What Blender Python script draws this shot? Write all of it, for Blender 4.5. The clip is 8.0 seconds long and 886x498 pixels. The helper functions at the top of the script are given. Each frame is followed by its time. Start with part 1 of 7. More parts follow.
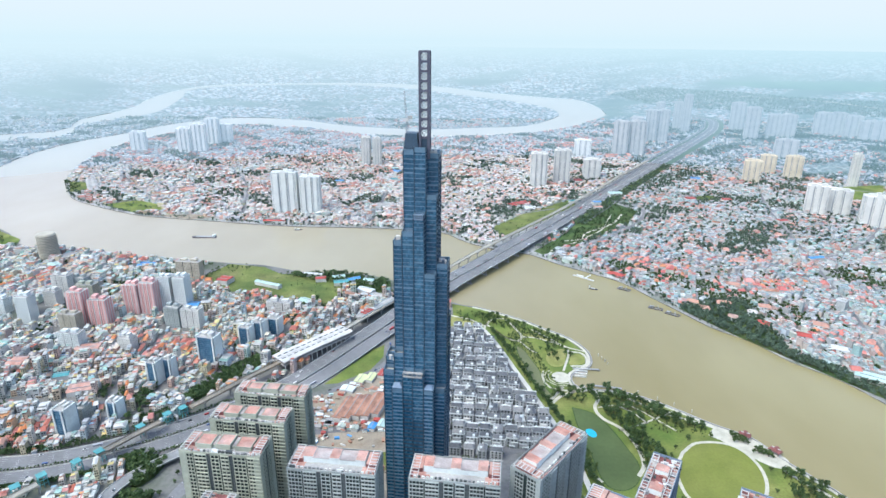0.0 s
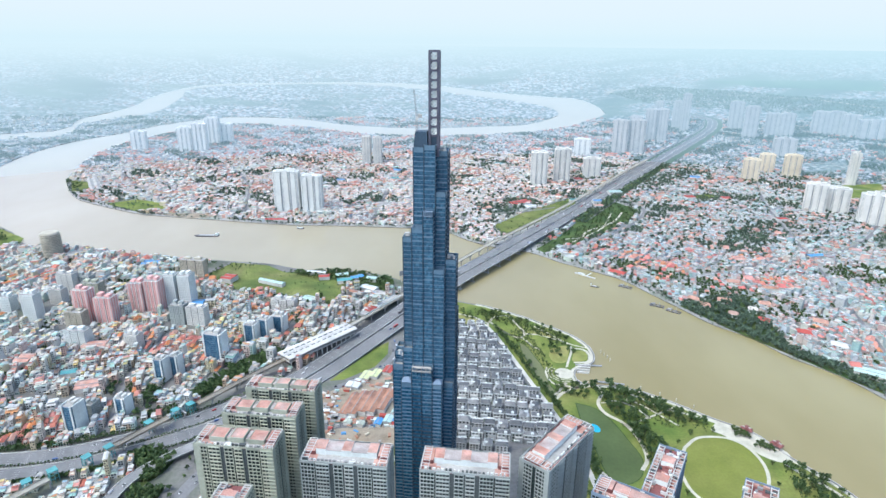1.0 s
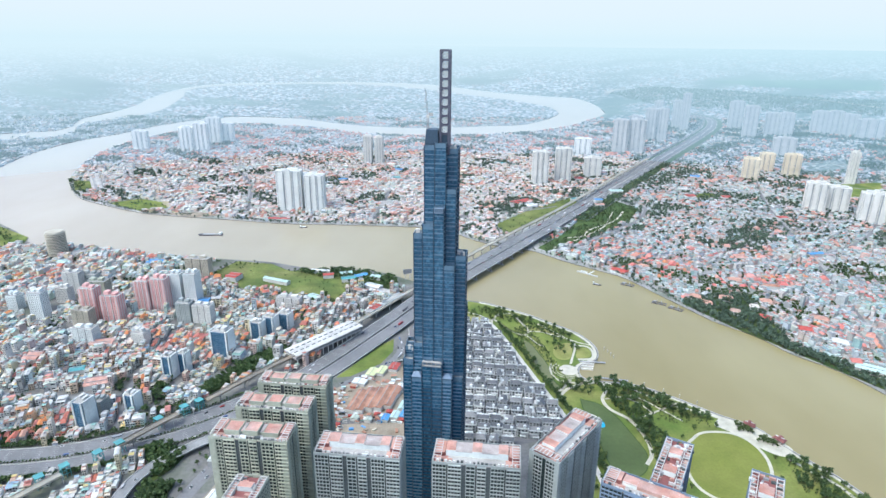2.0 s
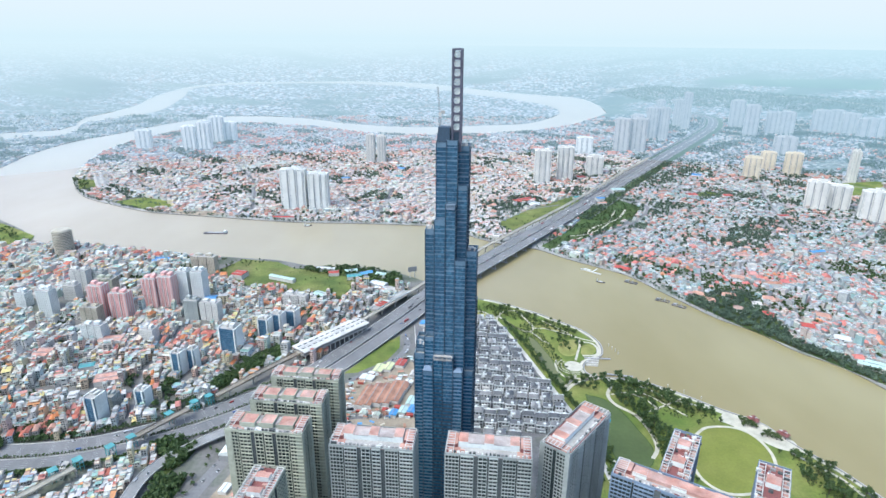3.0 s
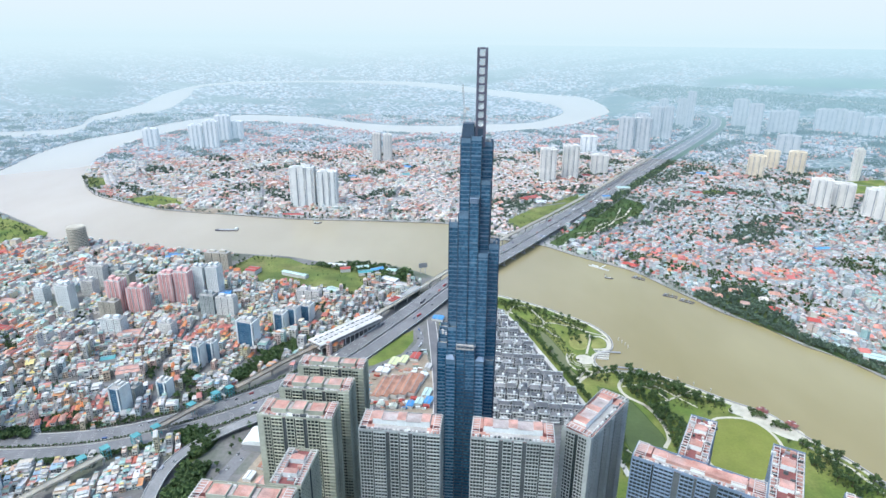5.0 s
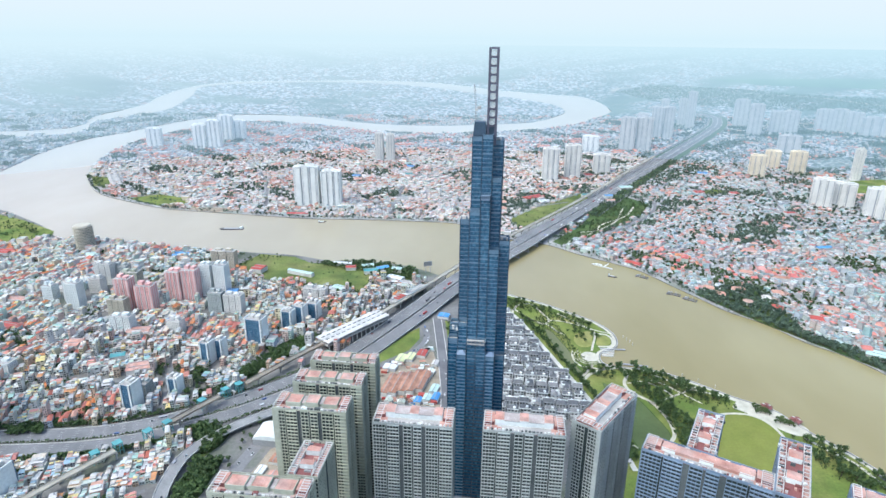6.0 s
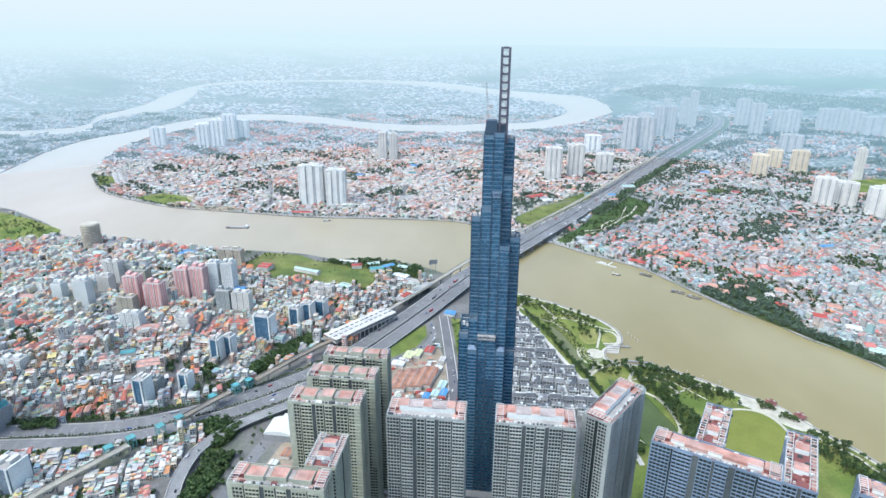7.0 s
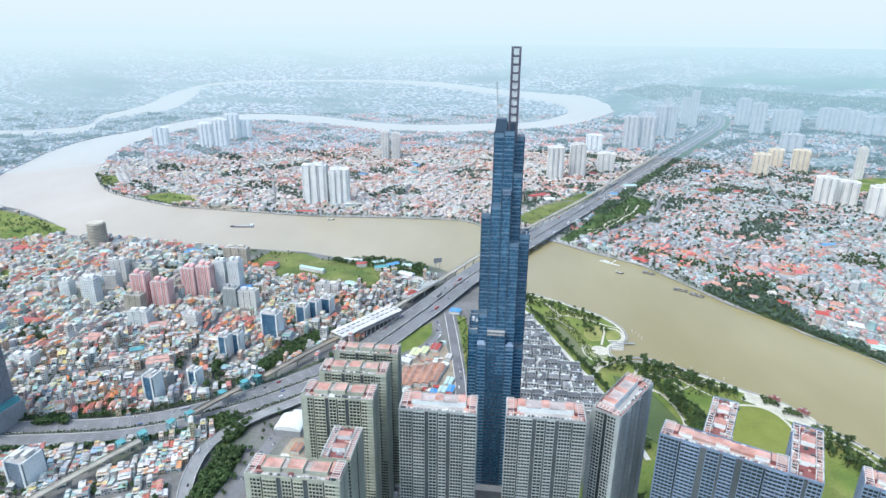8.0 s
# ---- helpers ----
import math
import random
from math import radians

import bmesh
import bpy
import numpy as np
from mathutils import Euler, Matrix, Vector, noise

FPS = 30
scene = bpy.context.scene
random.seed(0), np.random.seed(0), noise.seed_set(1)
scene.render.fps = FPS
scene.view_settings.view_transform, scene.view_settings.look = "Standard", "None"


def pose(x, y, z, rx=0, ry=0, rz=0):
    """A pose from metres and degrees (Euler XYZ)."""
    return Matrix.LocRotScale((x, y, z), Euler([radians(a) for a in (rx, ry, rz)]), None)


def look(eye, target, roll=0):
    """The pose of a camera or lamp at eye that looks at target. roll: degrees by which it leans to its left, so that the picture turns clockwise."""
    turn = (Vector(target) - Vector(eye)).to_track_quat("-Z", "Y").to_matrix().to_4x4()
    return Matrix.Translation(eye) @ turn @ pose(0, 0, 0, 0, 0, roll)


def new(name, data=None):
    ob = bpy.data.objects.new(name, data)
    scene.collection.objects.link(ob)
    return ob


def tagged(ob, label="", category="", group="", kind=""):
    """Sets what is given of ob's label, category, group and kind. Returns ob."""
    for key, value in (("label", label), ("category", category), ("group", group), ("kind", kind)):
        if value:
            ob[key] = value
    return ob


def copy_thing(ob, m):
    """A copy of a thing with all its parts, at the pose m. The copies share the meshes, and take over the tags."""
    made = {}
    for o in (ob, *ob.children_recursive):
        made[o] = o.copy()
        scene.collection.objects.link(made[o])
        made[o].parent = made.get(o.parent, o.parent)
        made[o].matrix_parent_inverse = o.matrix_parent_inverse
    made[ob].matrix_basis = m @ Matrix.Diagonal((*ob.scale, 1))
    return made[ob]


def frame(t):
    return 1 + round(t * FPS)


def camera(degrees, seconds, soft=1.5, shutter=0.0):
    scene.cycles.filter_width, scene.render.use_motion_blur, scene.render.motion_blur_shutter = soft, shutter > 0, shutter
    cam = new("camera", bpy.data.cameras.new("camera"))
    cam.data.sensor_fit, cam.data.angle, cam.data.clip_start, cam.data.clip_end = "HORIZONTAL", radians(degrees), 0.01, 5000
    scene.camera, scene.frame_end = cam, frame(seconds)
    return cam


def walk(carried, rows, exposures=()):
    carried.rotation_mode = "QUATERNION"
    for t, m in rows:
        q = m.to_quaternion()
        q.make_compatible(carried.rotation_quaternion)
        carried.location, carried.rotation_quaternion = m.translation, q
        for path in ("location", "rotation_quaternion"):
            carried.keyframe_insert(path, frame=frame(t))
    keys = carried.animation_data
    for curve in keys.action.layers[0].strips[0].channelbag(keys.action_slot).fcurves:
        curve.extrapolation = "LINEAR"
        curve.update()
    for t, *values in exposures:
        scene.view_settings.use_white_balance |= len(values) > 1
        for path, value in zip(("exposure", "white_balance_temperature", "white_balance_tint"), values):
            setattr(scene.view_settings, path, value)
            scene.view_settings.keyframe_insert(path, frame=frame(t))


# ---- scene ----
cam = camera(73.4, 8.0, soft=1.5)
METRES, EYE, TILT, LEAN, TURN = 107.8, 469.0, 0.0, 0.0, 0.0
ROWS = [
    (0.0, 0.0, 0.0, 0.0, 0.15, -19.38, -0.43),
    (0.5, -0.0406, -0.0389, 0.0019, 0.05, -19.43, -0.42),
    (1.0, -0.0816, -0.0804, 0.0025, -0.03, -19.44, -0.42),
    (1.5, -0.1261, -0.1202, 0.0016, -0.13, -19.44, -0.41),
    (3.0, -0.2633, -0.2432, -0.0033, -0.18, -19.5, -0.4),
    (3.5, -0.3109, -0.2857, -0.0018, -0.21, -19.54, -0.38),
    (4.0, -0.3581, -0.3291, -0.0033, -0.2, -19.55, -0.38),
    (4.5, -0.4057, -0.3729, -0.0033, -0.15, -19.56, -0.39),
    (6.0, -0.5509, -0.4989, -0.0067, -0.13, -19.55, -0.45),
    (6.5, -0.5991, -0.542, -0.0068, -0.11, -19.55, -0.44),
    (7.0, -0.6486, -0.5858, -0.0054, -0.1, -19.58, -0.45),
    (7.5, -0.6956, -0.6283, -0.006, -0.13, -19.57, -0.44),
    (8.0, -0.7423, -0.669, -0.0065, -0.13, -19.59, -0.45),
]
walk(cam, [(t, pose(0, 0, EYE, TILT, LEAN, TURN) @ pose(METRES * x, METRES * y, METRES * z, 90 + pitch, roll, yaw)) for t, x, y, z, yaw, pitch, roll in ROWS],
     exposures=[(0.0, 0.11, 5980, 4), (8.0, 0.11, 5980, 4)])

# ---- daylight: bright hazy overcast, soft sun from behind the left shoulder ----
SUN_EL, SUN_AZ = 58.0, -122.0     # degrees; azimuth clockwise from +y
world = bpy.data.worlds.new("sky")
scene.world = world
world.use_nodes = True
wn = world.node_tree.nodes
sky = wn.new("ShaderNodeTexSky")
sky.sky_type, sky.sun_disc = "NISHITA", False
sky.sun_elevation, sky.sun_rotation = radians(SUN_EL), radians(SUN_AZ)
sky.dust_density, sky.air_density, sky.ozone_density = 3.2, 1.0, 1.3
wn["Background"].inputs["Strength"].default_value = 0.345
world.node_tree.links.new(sky.outputs[0], wn["Background"].inputs[0])
sun = new("sun", bpy.data.lights.new("sun", "SUN"))
sun.data.energy, sun.data.angle, sun.data.color = 1.2, radians(16), (1.0, 0.985, 0.95)
_el, _az = radians(SUN_EL), radians(SUN_AZ)
sun.matrix_world = look((0, 0, 900), (-math.sin(_az) * math.cos(_el) * 100, -math.cos(_az) * math.cos(_el) * 100, 900 - math.sin(_el) * 100))
scene.view_settings.exposure = 0.0


# ---- materials ----
def nodes_of(name):
    m = bpy.data.materials.new(name)
    m.use_nodes = True
    return m, m.node_tree.nodes, m.node_tree.links


def ramp(nt, lk, stops, source, mode="LINEAR"):
    r = nt.new("ShaderNodeValToRGB")
    r.color_ramp.interpolation = mode
    el = r.color_ramp.elements
    while len(el) < len(stops):
        el.new(0.5)
    for e, (p, c) in zip(el, stops):
        e.position, e.color = p, (*c, 1)
    lk.new(source, r.inputs[0])
    return r.outputs[0]


def mix(nt, lk, kind, fac, a, b):
    n = nt.new("ShaderNodeMix")
    n.data_type, n.blend_type = "RGBA", kind
    for sock, v in ((n.inputs[0], fac), (n.inputs[6], a), (n.inputs[7], b)):
        if isinstance(v, (int, float)):
            sock.default_value = v
        elif isinstance(v, tuple):
            sock.default_value = (*v, 1)
        else:
            lk.new(v, sock)
    return n.outputs[2]


def noise_at(nt, lk, scale, detail=3.0, stretch=None):
    geo = nt.new("ShaderNodeNewGeometry")
    src = geo.outputs["Position"]
    if stretch:
        mp = nt.new("ShaderNodeMapping")
        mp.inputs["Scale"].default_value = stretch
        lk.new(src, mp.inputs[0])
        src = mp.outputs[0]
    n = nt.new("ShaderNodeTexNoise")
    n.inputs["Scale"].default_value, n.inputs["Detail"].default_value = scale, detail
    lk.new(src, n.inputs["Vector"])
    return n.outputs[0]


def mat(name, cols, rough=0.8, scale=0.05, amt=0.3, metal=0.0, by=None, bump=0.0, spec=0.4, drift=False):
    """A surface: one colour, or several picked at random by piece; large stains and fine grain on top."""
    m, nt, lk = nodes_of(name)
    bsdf = nt["Principled BSDF"]
    if by and len(cols) > 1:
        if by == "island":
            src = nt.new("ShaderNodeNewGeometry").outputs["Random Per Island"]
        else:
            src = nt.new("ShaderNodeObjectInfo").outputs["Random"]
        col = ramp(nt, lk, [(i / len(cols), c) for i, c in enumerate(cols)], src, "CONSTANT")
    elif len(cols) > 1:
        k = len(cols) - 1
        col = ramp(nt, lk, [(0.3 + 0.4 * i / k, c) for i, c in enumerate(cols)], noise_at(nt, lk, scale * 0.6, 4))
    else:
        col = cols[0]
    big = ramp(nt, lk, [(0.3, (1 - amt,) * 3), (0.7, (1.0,) * 3)], noise_at(nt, lk, scale))
    fine = ramp(nt, lk, [(0.25, (1 - amt * 0.8,) * 3), (0.75, (1.0,) * 3)], noise_at(nt, lk, scale * 11, 2))
    col = mix(nt, lk, "MULTIPLY", 1.0, mix(nt, lk, "MULTIPLY", 1.0, col, big), fine)
    lk.new(col, bsdf.inputs["Base Color"])
    bsdf.inputs["Roughness"].default_value, bsdf.inputs["Metallic"].default_value = rough, metal
    bsdf.inputs["Specular IOR Level"].default_value = spec
    if drift:                 # whole neighbourhoods lean warm, grey or cool
        tint = ramp(nt, lk, [(0.34, (1.0, 0.91, 0.86)), (0.46, (0.92, 0.92, 0.92)), (0.54, (1.0, 0.99, 0.95)), (0.66, (0.90, 0.97, 0.94))], noise_at(nt, lk, 0.007, 3))
        lk.new(mix(nt, lk, "MULTIPLY", 1.0, col, tint), bsdf.inputs["Base Color"])
    if bump:
        b = nt.new("ShaderNodeBump")
        b.inputs["Strength"].default_value, b.inputs["Distance"].default_value = bump, 0.3
        lk.new(noise_at(nt, lk, scale * 25, 2), b.inputs["Height"])
        lk.new(b.outputs[0], bsdf.inputs["Normal"])
    return m


def glass_mat(name, dark, light, panel=(1.5, 1.9), rough=0.12):
    """Curtain-wall glass: dark coated panes, each a little different."""
    m, nt, lk = nodes_of(name)
    bsdf = nt["Principled BSDF"]
    geo = nt.new("ShaderNodeTexCoord")
    mp = nt.new("ShaderNodeMapping")
    mp.inputs["Scale"].default_value = (1 / panel[0], 1 / panel[0], 1 / panel[1])
    lk.new(geo.outputs["Object"], mp.inputs[0])
    fl = nt.new("ShaderNodeVectorMath")
    fl.operation = "FLOOR"
    lk.new(mp.outputs[0], fl.inputs[0])
    wh = nt.new("ShaderNodeTexWhiteNoise")
    lk.new(fl.outputs[0], wh.inputs[0])
    cell = ramp(nt, lk, [(0.0, dark), (0.75, tuple((a + b) / 2 for a, b in zip(dark, light))), (1.0, light)], wh.outputs[0])
    broad = ramp(nt, lk, [(0.35, (0.7, 0.75, 0.8)), (0.65, (1.0, 1.0, 1.0))], noise_at(nt, lk, 0.035, 3, (1, 1, 0.5)))
    lk.new(mix(nt, lk, "MULTIPLY", 1.0, cell, broad), bsdf.inputs["Base Color"])
    bsdf.inputs["Roughness"].default_value, bsdf.inputs["Metallic"].default_value = rough, 0.0
    bsdf.inputs["Specular IOR Level"].default_value = 0.7
    return m


M_soil = mat("urban_ground", [(0.16, 0.165, 0.15), (0.24, 0.235, 0.22), (0.11, 0.14, 0.085)], 0.9, 0.02, 0.35)
# Paler far copies of ground, tiles and foliage: haze put into the colour.
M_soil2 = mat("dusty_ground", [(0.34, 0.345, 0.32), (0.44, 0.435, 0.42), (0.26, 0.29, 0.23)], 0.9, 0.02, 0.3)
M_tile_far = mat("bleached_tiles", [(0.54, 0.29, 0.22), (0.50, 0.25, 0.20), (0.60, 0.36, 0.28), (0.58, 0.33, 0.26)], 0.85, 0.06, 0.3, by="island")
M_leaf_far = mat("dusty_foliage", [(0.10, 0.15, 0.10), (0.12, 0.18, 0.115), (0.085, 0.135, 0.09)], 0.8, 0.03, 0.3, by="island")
M_verge = mat("dark_grass", [(0.05, 0.105, 0.03), (0.08, 0.135, 0.035), (0.12, 0.16, 0.045)], 0.95, 0.03, 0.4)
M_grass = mat("grass", [(0.11, 0.18, 0.03), (0.19, 0.24, 0.05), (0.30, 0.31, 0.09)], 0.95, 0.03, 0.35)
M_lawn = mat("mown_lawn", [(0.17, 0.20, 0.035), (0.20, 0.225, 0.045), (0.225, 0.245, 0.055)], 0.95, 0.03, 0.2)
M_lime_grass = mat("sunlit_grass", [(0.24, 0.27, 0.07), (0.32, 0.32, 0.10), (0.38, 0.36, 0.15)], 0.95, 0.05, 0.3)
M_rough_grass = mat("rough_grass", [(0.11, 0.17, 0.04), (0.20, 0.24, 0.06), (0.25, 0.26, 0.09)], 0.95, 0.025, 0.45)
M_asphalt = mat("asphalt", [(0.19, 0.195, 0.195), (0.25, 0.25, 0.25)], 0.85, 0.03, 0.25)
M_lane = mat("lane_asphalt", [(0.15, 0.15, 0.155), (0.20, 0.20, 0.20)], 0.85, 0.04, 0.25)
M_paint = mat("road_paint", [(0.46, 0.46, 0.44)], 0.6, 0.5, 0.2)
M_conc = mat("concrete", [(0.42, 0.41, 0.38), (0.5, 0.49, 0.46)], 0.85, 0.04, 0.3)
M_pale = mat("pale_concrete", [(0.62, 0.61, 0.57), (0.7, 0.69, 0.64)], 0.8, 0.05, 0.25)
M_beige = mat("beige_concrete", [(0.50, 0.46, 0.36), (0.60, 0.56, 0.46)], 0.8, 0.05, 0.3)
M_path = mat("pale_paving", [(0.54, 0.52, 0.41), (0.64, 0.61, 0.50)], 0.85, 0.1, 0.25)
M_earth = mat("bare_earth", [(0.33, 0.26, 0.18), (0.42, 0.36, 0.27), (0.27, 0.24, 0.19)], 0.95, 0.04, 0.35)
M_bank = mat("embankment", [(0.22, 0.21, 0.17), (0.3, 0.29, 0.24)], 0.9, 0.05, 0.4)
M_leaf = mat("foliage", [(0.055, 0.105, 0.03), (0.08, 0.135, 0.04), (0.10, 0.16, 0.045), (0.065, 0.12, 0.04)], 0.75, 0.03, 0.35, by="island")
M_leaf2 = mat("light_foliage", [(0.08, 0.13, 0.035), (0.12, 0.17, 0.045), (0.06, 0.115, 0.035)], 0.75, 0.03, 0.3, by="island")
M_bark = mat("bark", [(0.12, 0.09, 0.07)], 0.9, 0.5, 0.3)
M_walls = mat("house_walls", [(0.76, 0.60, 0.54), (0.60, 0.74, 0.66), (0.80, 0.72, 0.50), (0.78, 0.77, 0.73), (0.70, 0.69, 0.66), (0.78, 0.70, 0.55), (0.64, 0.72, 0.72), (0.82, 0.80, 0.76), (0.74, 0.57, 0.42), (0.56, 0.64, 0.70), (0.80, 0.78, 0.70), (0.52, 0.51, 0.49), (0.76, 0.52, 0.44), (0.80, 0.79, 0.75), (0.70, 0.76, 0.66)], 0.85, 0.05, 0.35, by="island", drift=True)
M_flat = mat("flat_roofs", [(0.66, 0.66, 0.60), (0.74, 0.74, 0.69), (0.54, 0.56, 0.54), (0.66, 0.72, 0.66), (0.76, 0.75, 0.72), (0.56, 0.33, 0.25), (0.68, 0.68, 0.66), (0.74, 0.69, 0.58), (0.46, 0.48, 0.46)], 0.85, 0.06, 0.3, by="island", drift=True)
M_tin = mat("sheet_roofs", [(0.78, 0.66, 0.28), (0.74, 0.36, 0.16), (0.42, 0.64, 0.56), (0.70, 0.32, 0.27), (0.78, 0.70, 0.56), (0.74, 0.75, 0.73), (0.56, 0.58, 0.58), (0.82, 0.81, 0.78), (0.50, 0.16, 0.11), (0.66, 0.73, 0.66), (0.38, 0.54, 0.66), (0.76, 0.76, 0.73), (0.54, 0.66, 0.57), (0.66, 0.46, 0.34), (0.80, 0.79, 0.76), (0.62, 0.60, 0.54), (0.60, 0.60, 0.58), (0.68, 0.70, 0.66), (0.72, 0.68, 0.58), (0.34, 0.56, 0.50), (0.48, 0.46, 0.43)], 0.5, 0.06, 0.35, by="island", drift=True)
# Houses across the river: a more muted palette.
M_walls_e = mat("weathered_house_walls", [(0.70, 0.50, 0.46), (0.42, 0.60, 0.60), (0.71, 0.72, 0.71), (0.52, 0.55, 0.54), (0.63, 0.68, 0.68), (0.75, 0.75, 0.72), (0.50, 0.59, 0.59), (0.66, 0.57, 0.50), (0.57, 0.63, 0.68), (0.46, 0.46, 0.44), (0.78, 0.76, 0.74), (0.59, 0.65, 0.57)], 0.85, 0.05, 0.35, by="island", drift=True)
M_flat_e = mat("weathered_flat_roofs", [(0.66, 0.44, 0.40), (0.42, 0.56, 0.56), (0.34, 0.38, 0.42), (0.52, 0.54, 0.52), (0.66, 0.67, 0.66), (0.41, 0.43, 0.43), (0.73, 0.74, 0.73), (0.48, 0.55, 0.52), (0.59, 0.48, 0.43)], 0.85, 0.06, 0.4, by="island", drift=True)
# Peninsula roofs: a lighter, pinker palette than the near district.
M_flat_p = mat("sunny_flat_roofs", [(0.78, 0.74, 0.70), (0.82, 0.79, 0.76), (0.76, 0.58, 0.53), (0.68, 0.67, 0.66), (0.78, 0.66, 0.56), (0.82, 0.81, 0.80), (0.52, 0.56, 0.58)], 0.85, 0.06, 0.3, by="island", drift=True)
M_tin_p = mat("sunny_sheet_roofs", [(0.80, 0.78, 0.76), (0.74, 0.60, 0.55), (0.84, 0.83, 0.82), (0.56, 0.62, 0.66), (0.72, 0.42, 0.34), (0.80, 0.72, 0.64), (0.62, 0.66, 0.62), (0.82, 0.80, 0.78), (0.70, 0.50, 0.45)], 0.6, 0.06, 0.3, by="island", drift=True)
M_tin_e = mat("weathered_sheet_roofs", [(0.64, 0.28, 0.24), (0.72, 0.68, 0.60), (0.40, 0.60, 0.54), (0.66, 0.40, 0.36), (0.36, 0.52, 0.56), (0.68, 0.71, 0.71), (0.50, 0.54, 0.55), (0.78, 0.78, 0.78), (0.57, 0.68, 0.64), (0.43, 0.57, 0.66), (0.64, 0.66, 0.66), (0.46, 0.59, 0.52), (0.57, 0.46, 0.41), (0.73, 0.73, 0.71), (0.41, 0.43, 0.43), (0.55, 0.21, 0.17), (0.59, 0.63, 0.64)], 0.6, 0.06, 0.4, by="island", drift=True)
M_tile = mat("clay_tiles", [(0.58, 0.20, 0.14), (0.66, 0.25, 0.10), (0.62, 0.27, 0.20), (0.48, 0.17, 0.13), (0.62, 0.36, 0.27), (0.70, 0.29, 0.12), (0.56, 0.24, 0.20)], 0.8, 0.08, 0.35, by="island")
M_win = mat("window_glass", [(0.02, 0.035, 0.035), (0.04, 0.055, 0.055), (0.012, 0.02, 0.022)], 0.5, 0.1, 0.3, by="island", spec=0.12)
WALL_COLS = [(0.72, 0.71, 0.68), (0.62, 0.62, 0.60), (0.75, 0.70, 0.60), (0.66, 0.74, 0.72), (0.80, 0.79, 0.77), (0.70, 0.58, 0.46), (0.55, 0.62, 0.68), (0.78, 0.76, 0.70), (0.72, 0.52, 0.46)]
M_wall_o = mat("house_render", [tuple(0.88 * q for q in c) for c in WALL_COLS], 0.85, 0.06, 0.35, by="object")
M_roof_o = mat("house_sheet_roof", [(0.60, 0.62, 0.62), (0.70, 0.72, 0.70), (0.50, 0.62, 0.55), (0.34, 0.11, 0.10), (0.56, 0.54, 0.52), (0.44, 0.56, 0.58), (0.50, 0.38, 0.32), (0.66, 0.67, 0.66), (0.28, 0.50, 0.42), (0.66, 0.27, 0.11), (0.42, 0.20, 0.19), (0.74, 0.72, 0.66)], 0.5, 0.08, 0.35, by="object")
M_flat_o = mat("house_flat_roof", [(0.50, 0.50, 0.49), (0.62, 0.62, 0.61), (0.70, 0.70, 0.69), (0.52, 0.36, 0.29), (0.66, 0.63, 0.57)], 0.85, 0.08, 0.35, by="object")
M_rust = mat("rusty_sheeting", [(0.42, 0.20, 0.12), (0.55, 0.30, 0.20), (0.36, 0.20, 0.15)], 0.8, 0.08, 0.4)
M_tile_e = mat("pinkish_clay_tiles", [(0.62, 0.22, 0.18), (0.66, 0.27, 0.22), (0.58, 0.18, 0.16), (0.70, 0.34, 0.26), (0.66, 0.29, 0.15), (0.60, 0.30, 0.26)], 0.8, 0.08, 0.3, by="island")
M_slate = mat("grey_roof_slates", [(0.11, 0.12, 0.13), (0.16, 0.17, 0.175), (0.27, 0.275, 0.275), (0.14, 0.15, 0.16)], 0.7, 0.1, 0.3, by="object")
M_villa = mat("villa_render", [(0.52, 0.54, 0.53), (0.66, 0.67, 0.65), (0.44, 0.46, 0.46), (0.74, 0.74, 0.71)], 0.8, 0.06, 0.35, by="object")
M_pond = mat("green_pond_water", [(0.08, 0.115, 0.035), (0.11, 0.145, 0.05)], 0.45, 0.02, 0.2, spec=0.2)
M_side_band = mat("tower_side_band", [(0.14, 0.24, 0.34), (0.18, 0.28, 0.38)], 0.4, 0.05, 0.3)
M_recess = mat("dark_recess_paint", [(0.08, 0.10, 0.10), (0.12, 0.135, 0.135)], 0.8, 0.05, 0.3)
M_canal = mat("silty_canal_water", [(0.15, 0.165, 0.07), (0.19, 0.20, 0.09)], 0.4, 0.02, 0.2, spec=0.25)
M_pool = mat("pool_water", [(0.05, 0.45, 0.65)], 0.1, 0.1, 0.2)
M_red = mat("red_sheeting", [(0.46, 0.09, 0.07)], 0.6, 0.1, 0.25)
M_bluetin = mat("blue_sheeting", [(0.08, 0.28, 0.60), (0.12, 0.36, 0.66)], 0.5, 0.1, 0.25)
M_mint = mat("mint_sheeting", [(0.50, 0.68, 0.62)], 0.5, 0.1, 0.25)
M_lime = mat("lime_canvas", [(0.62, 0.66, 0.36)], 0.8, 0.1, 0.2)
M_car = mat("car_paint", [(0.75, 0.75, 0.75), (0.05, 0.05, 0.06), (0.45, 0.46, 0.48), (0.70, 0.70, 0.68), (0.35, 0.04, 0.04), (0.06, 0.12, 0.3), (0.8, 0.8, 0.8)], 0.3, 1.0, 0.1, by="object")
M_tyre = mat("tyre_rubber", [(0.03, 0.03, 0.03)], 0.9, 1.0, 0.2)
M_hull = mat("dark_hull_paint", [(0.07, 0.07, 0.10), (0.12, 0.10, 0.10)], 0.6, 0.1, 0.3)
M_cream = mat("cream_render", [(0.42, 0.44, 0.34), (0.48, 0.50, 0.40)], 0.8, 0.03, 0.25)
M_white = mat("white_render", [(0.72, 0.76, 0.73), (0.78, 0.82, 0.79)], 0.8, 0.03, 0.2)
M_rooftop = mat("pinkish_roof_screed", [(0.46, 0.40, 0.37), (0.58, 0.52, 0.48), (0.50, 0.38, 0.34)], 0.85, 0.1, 0.4)
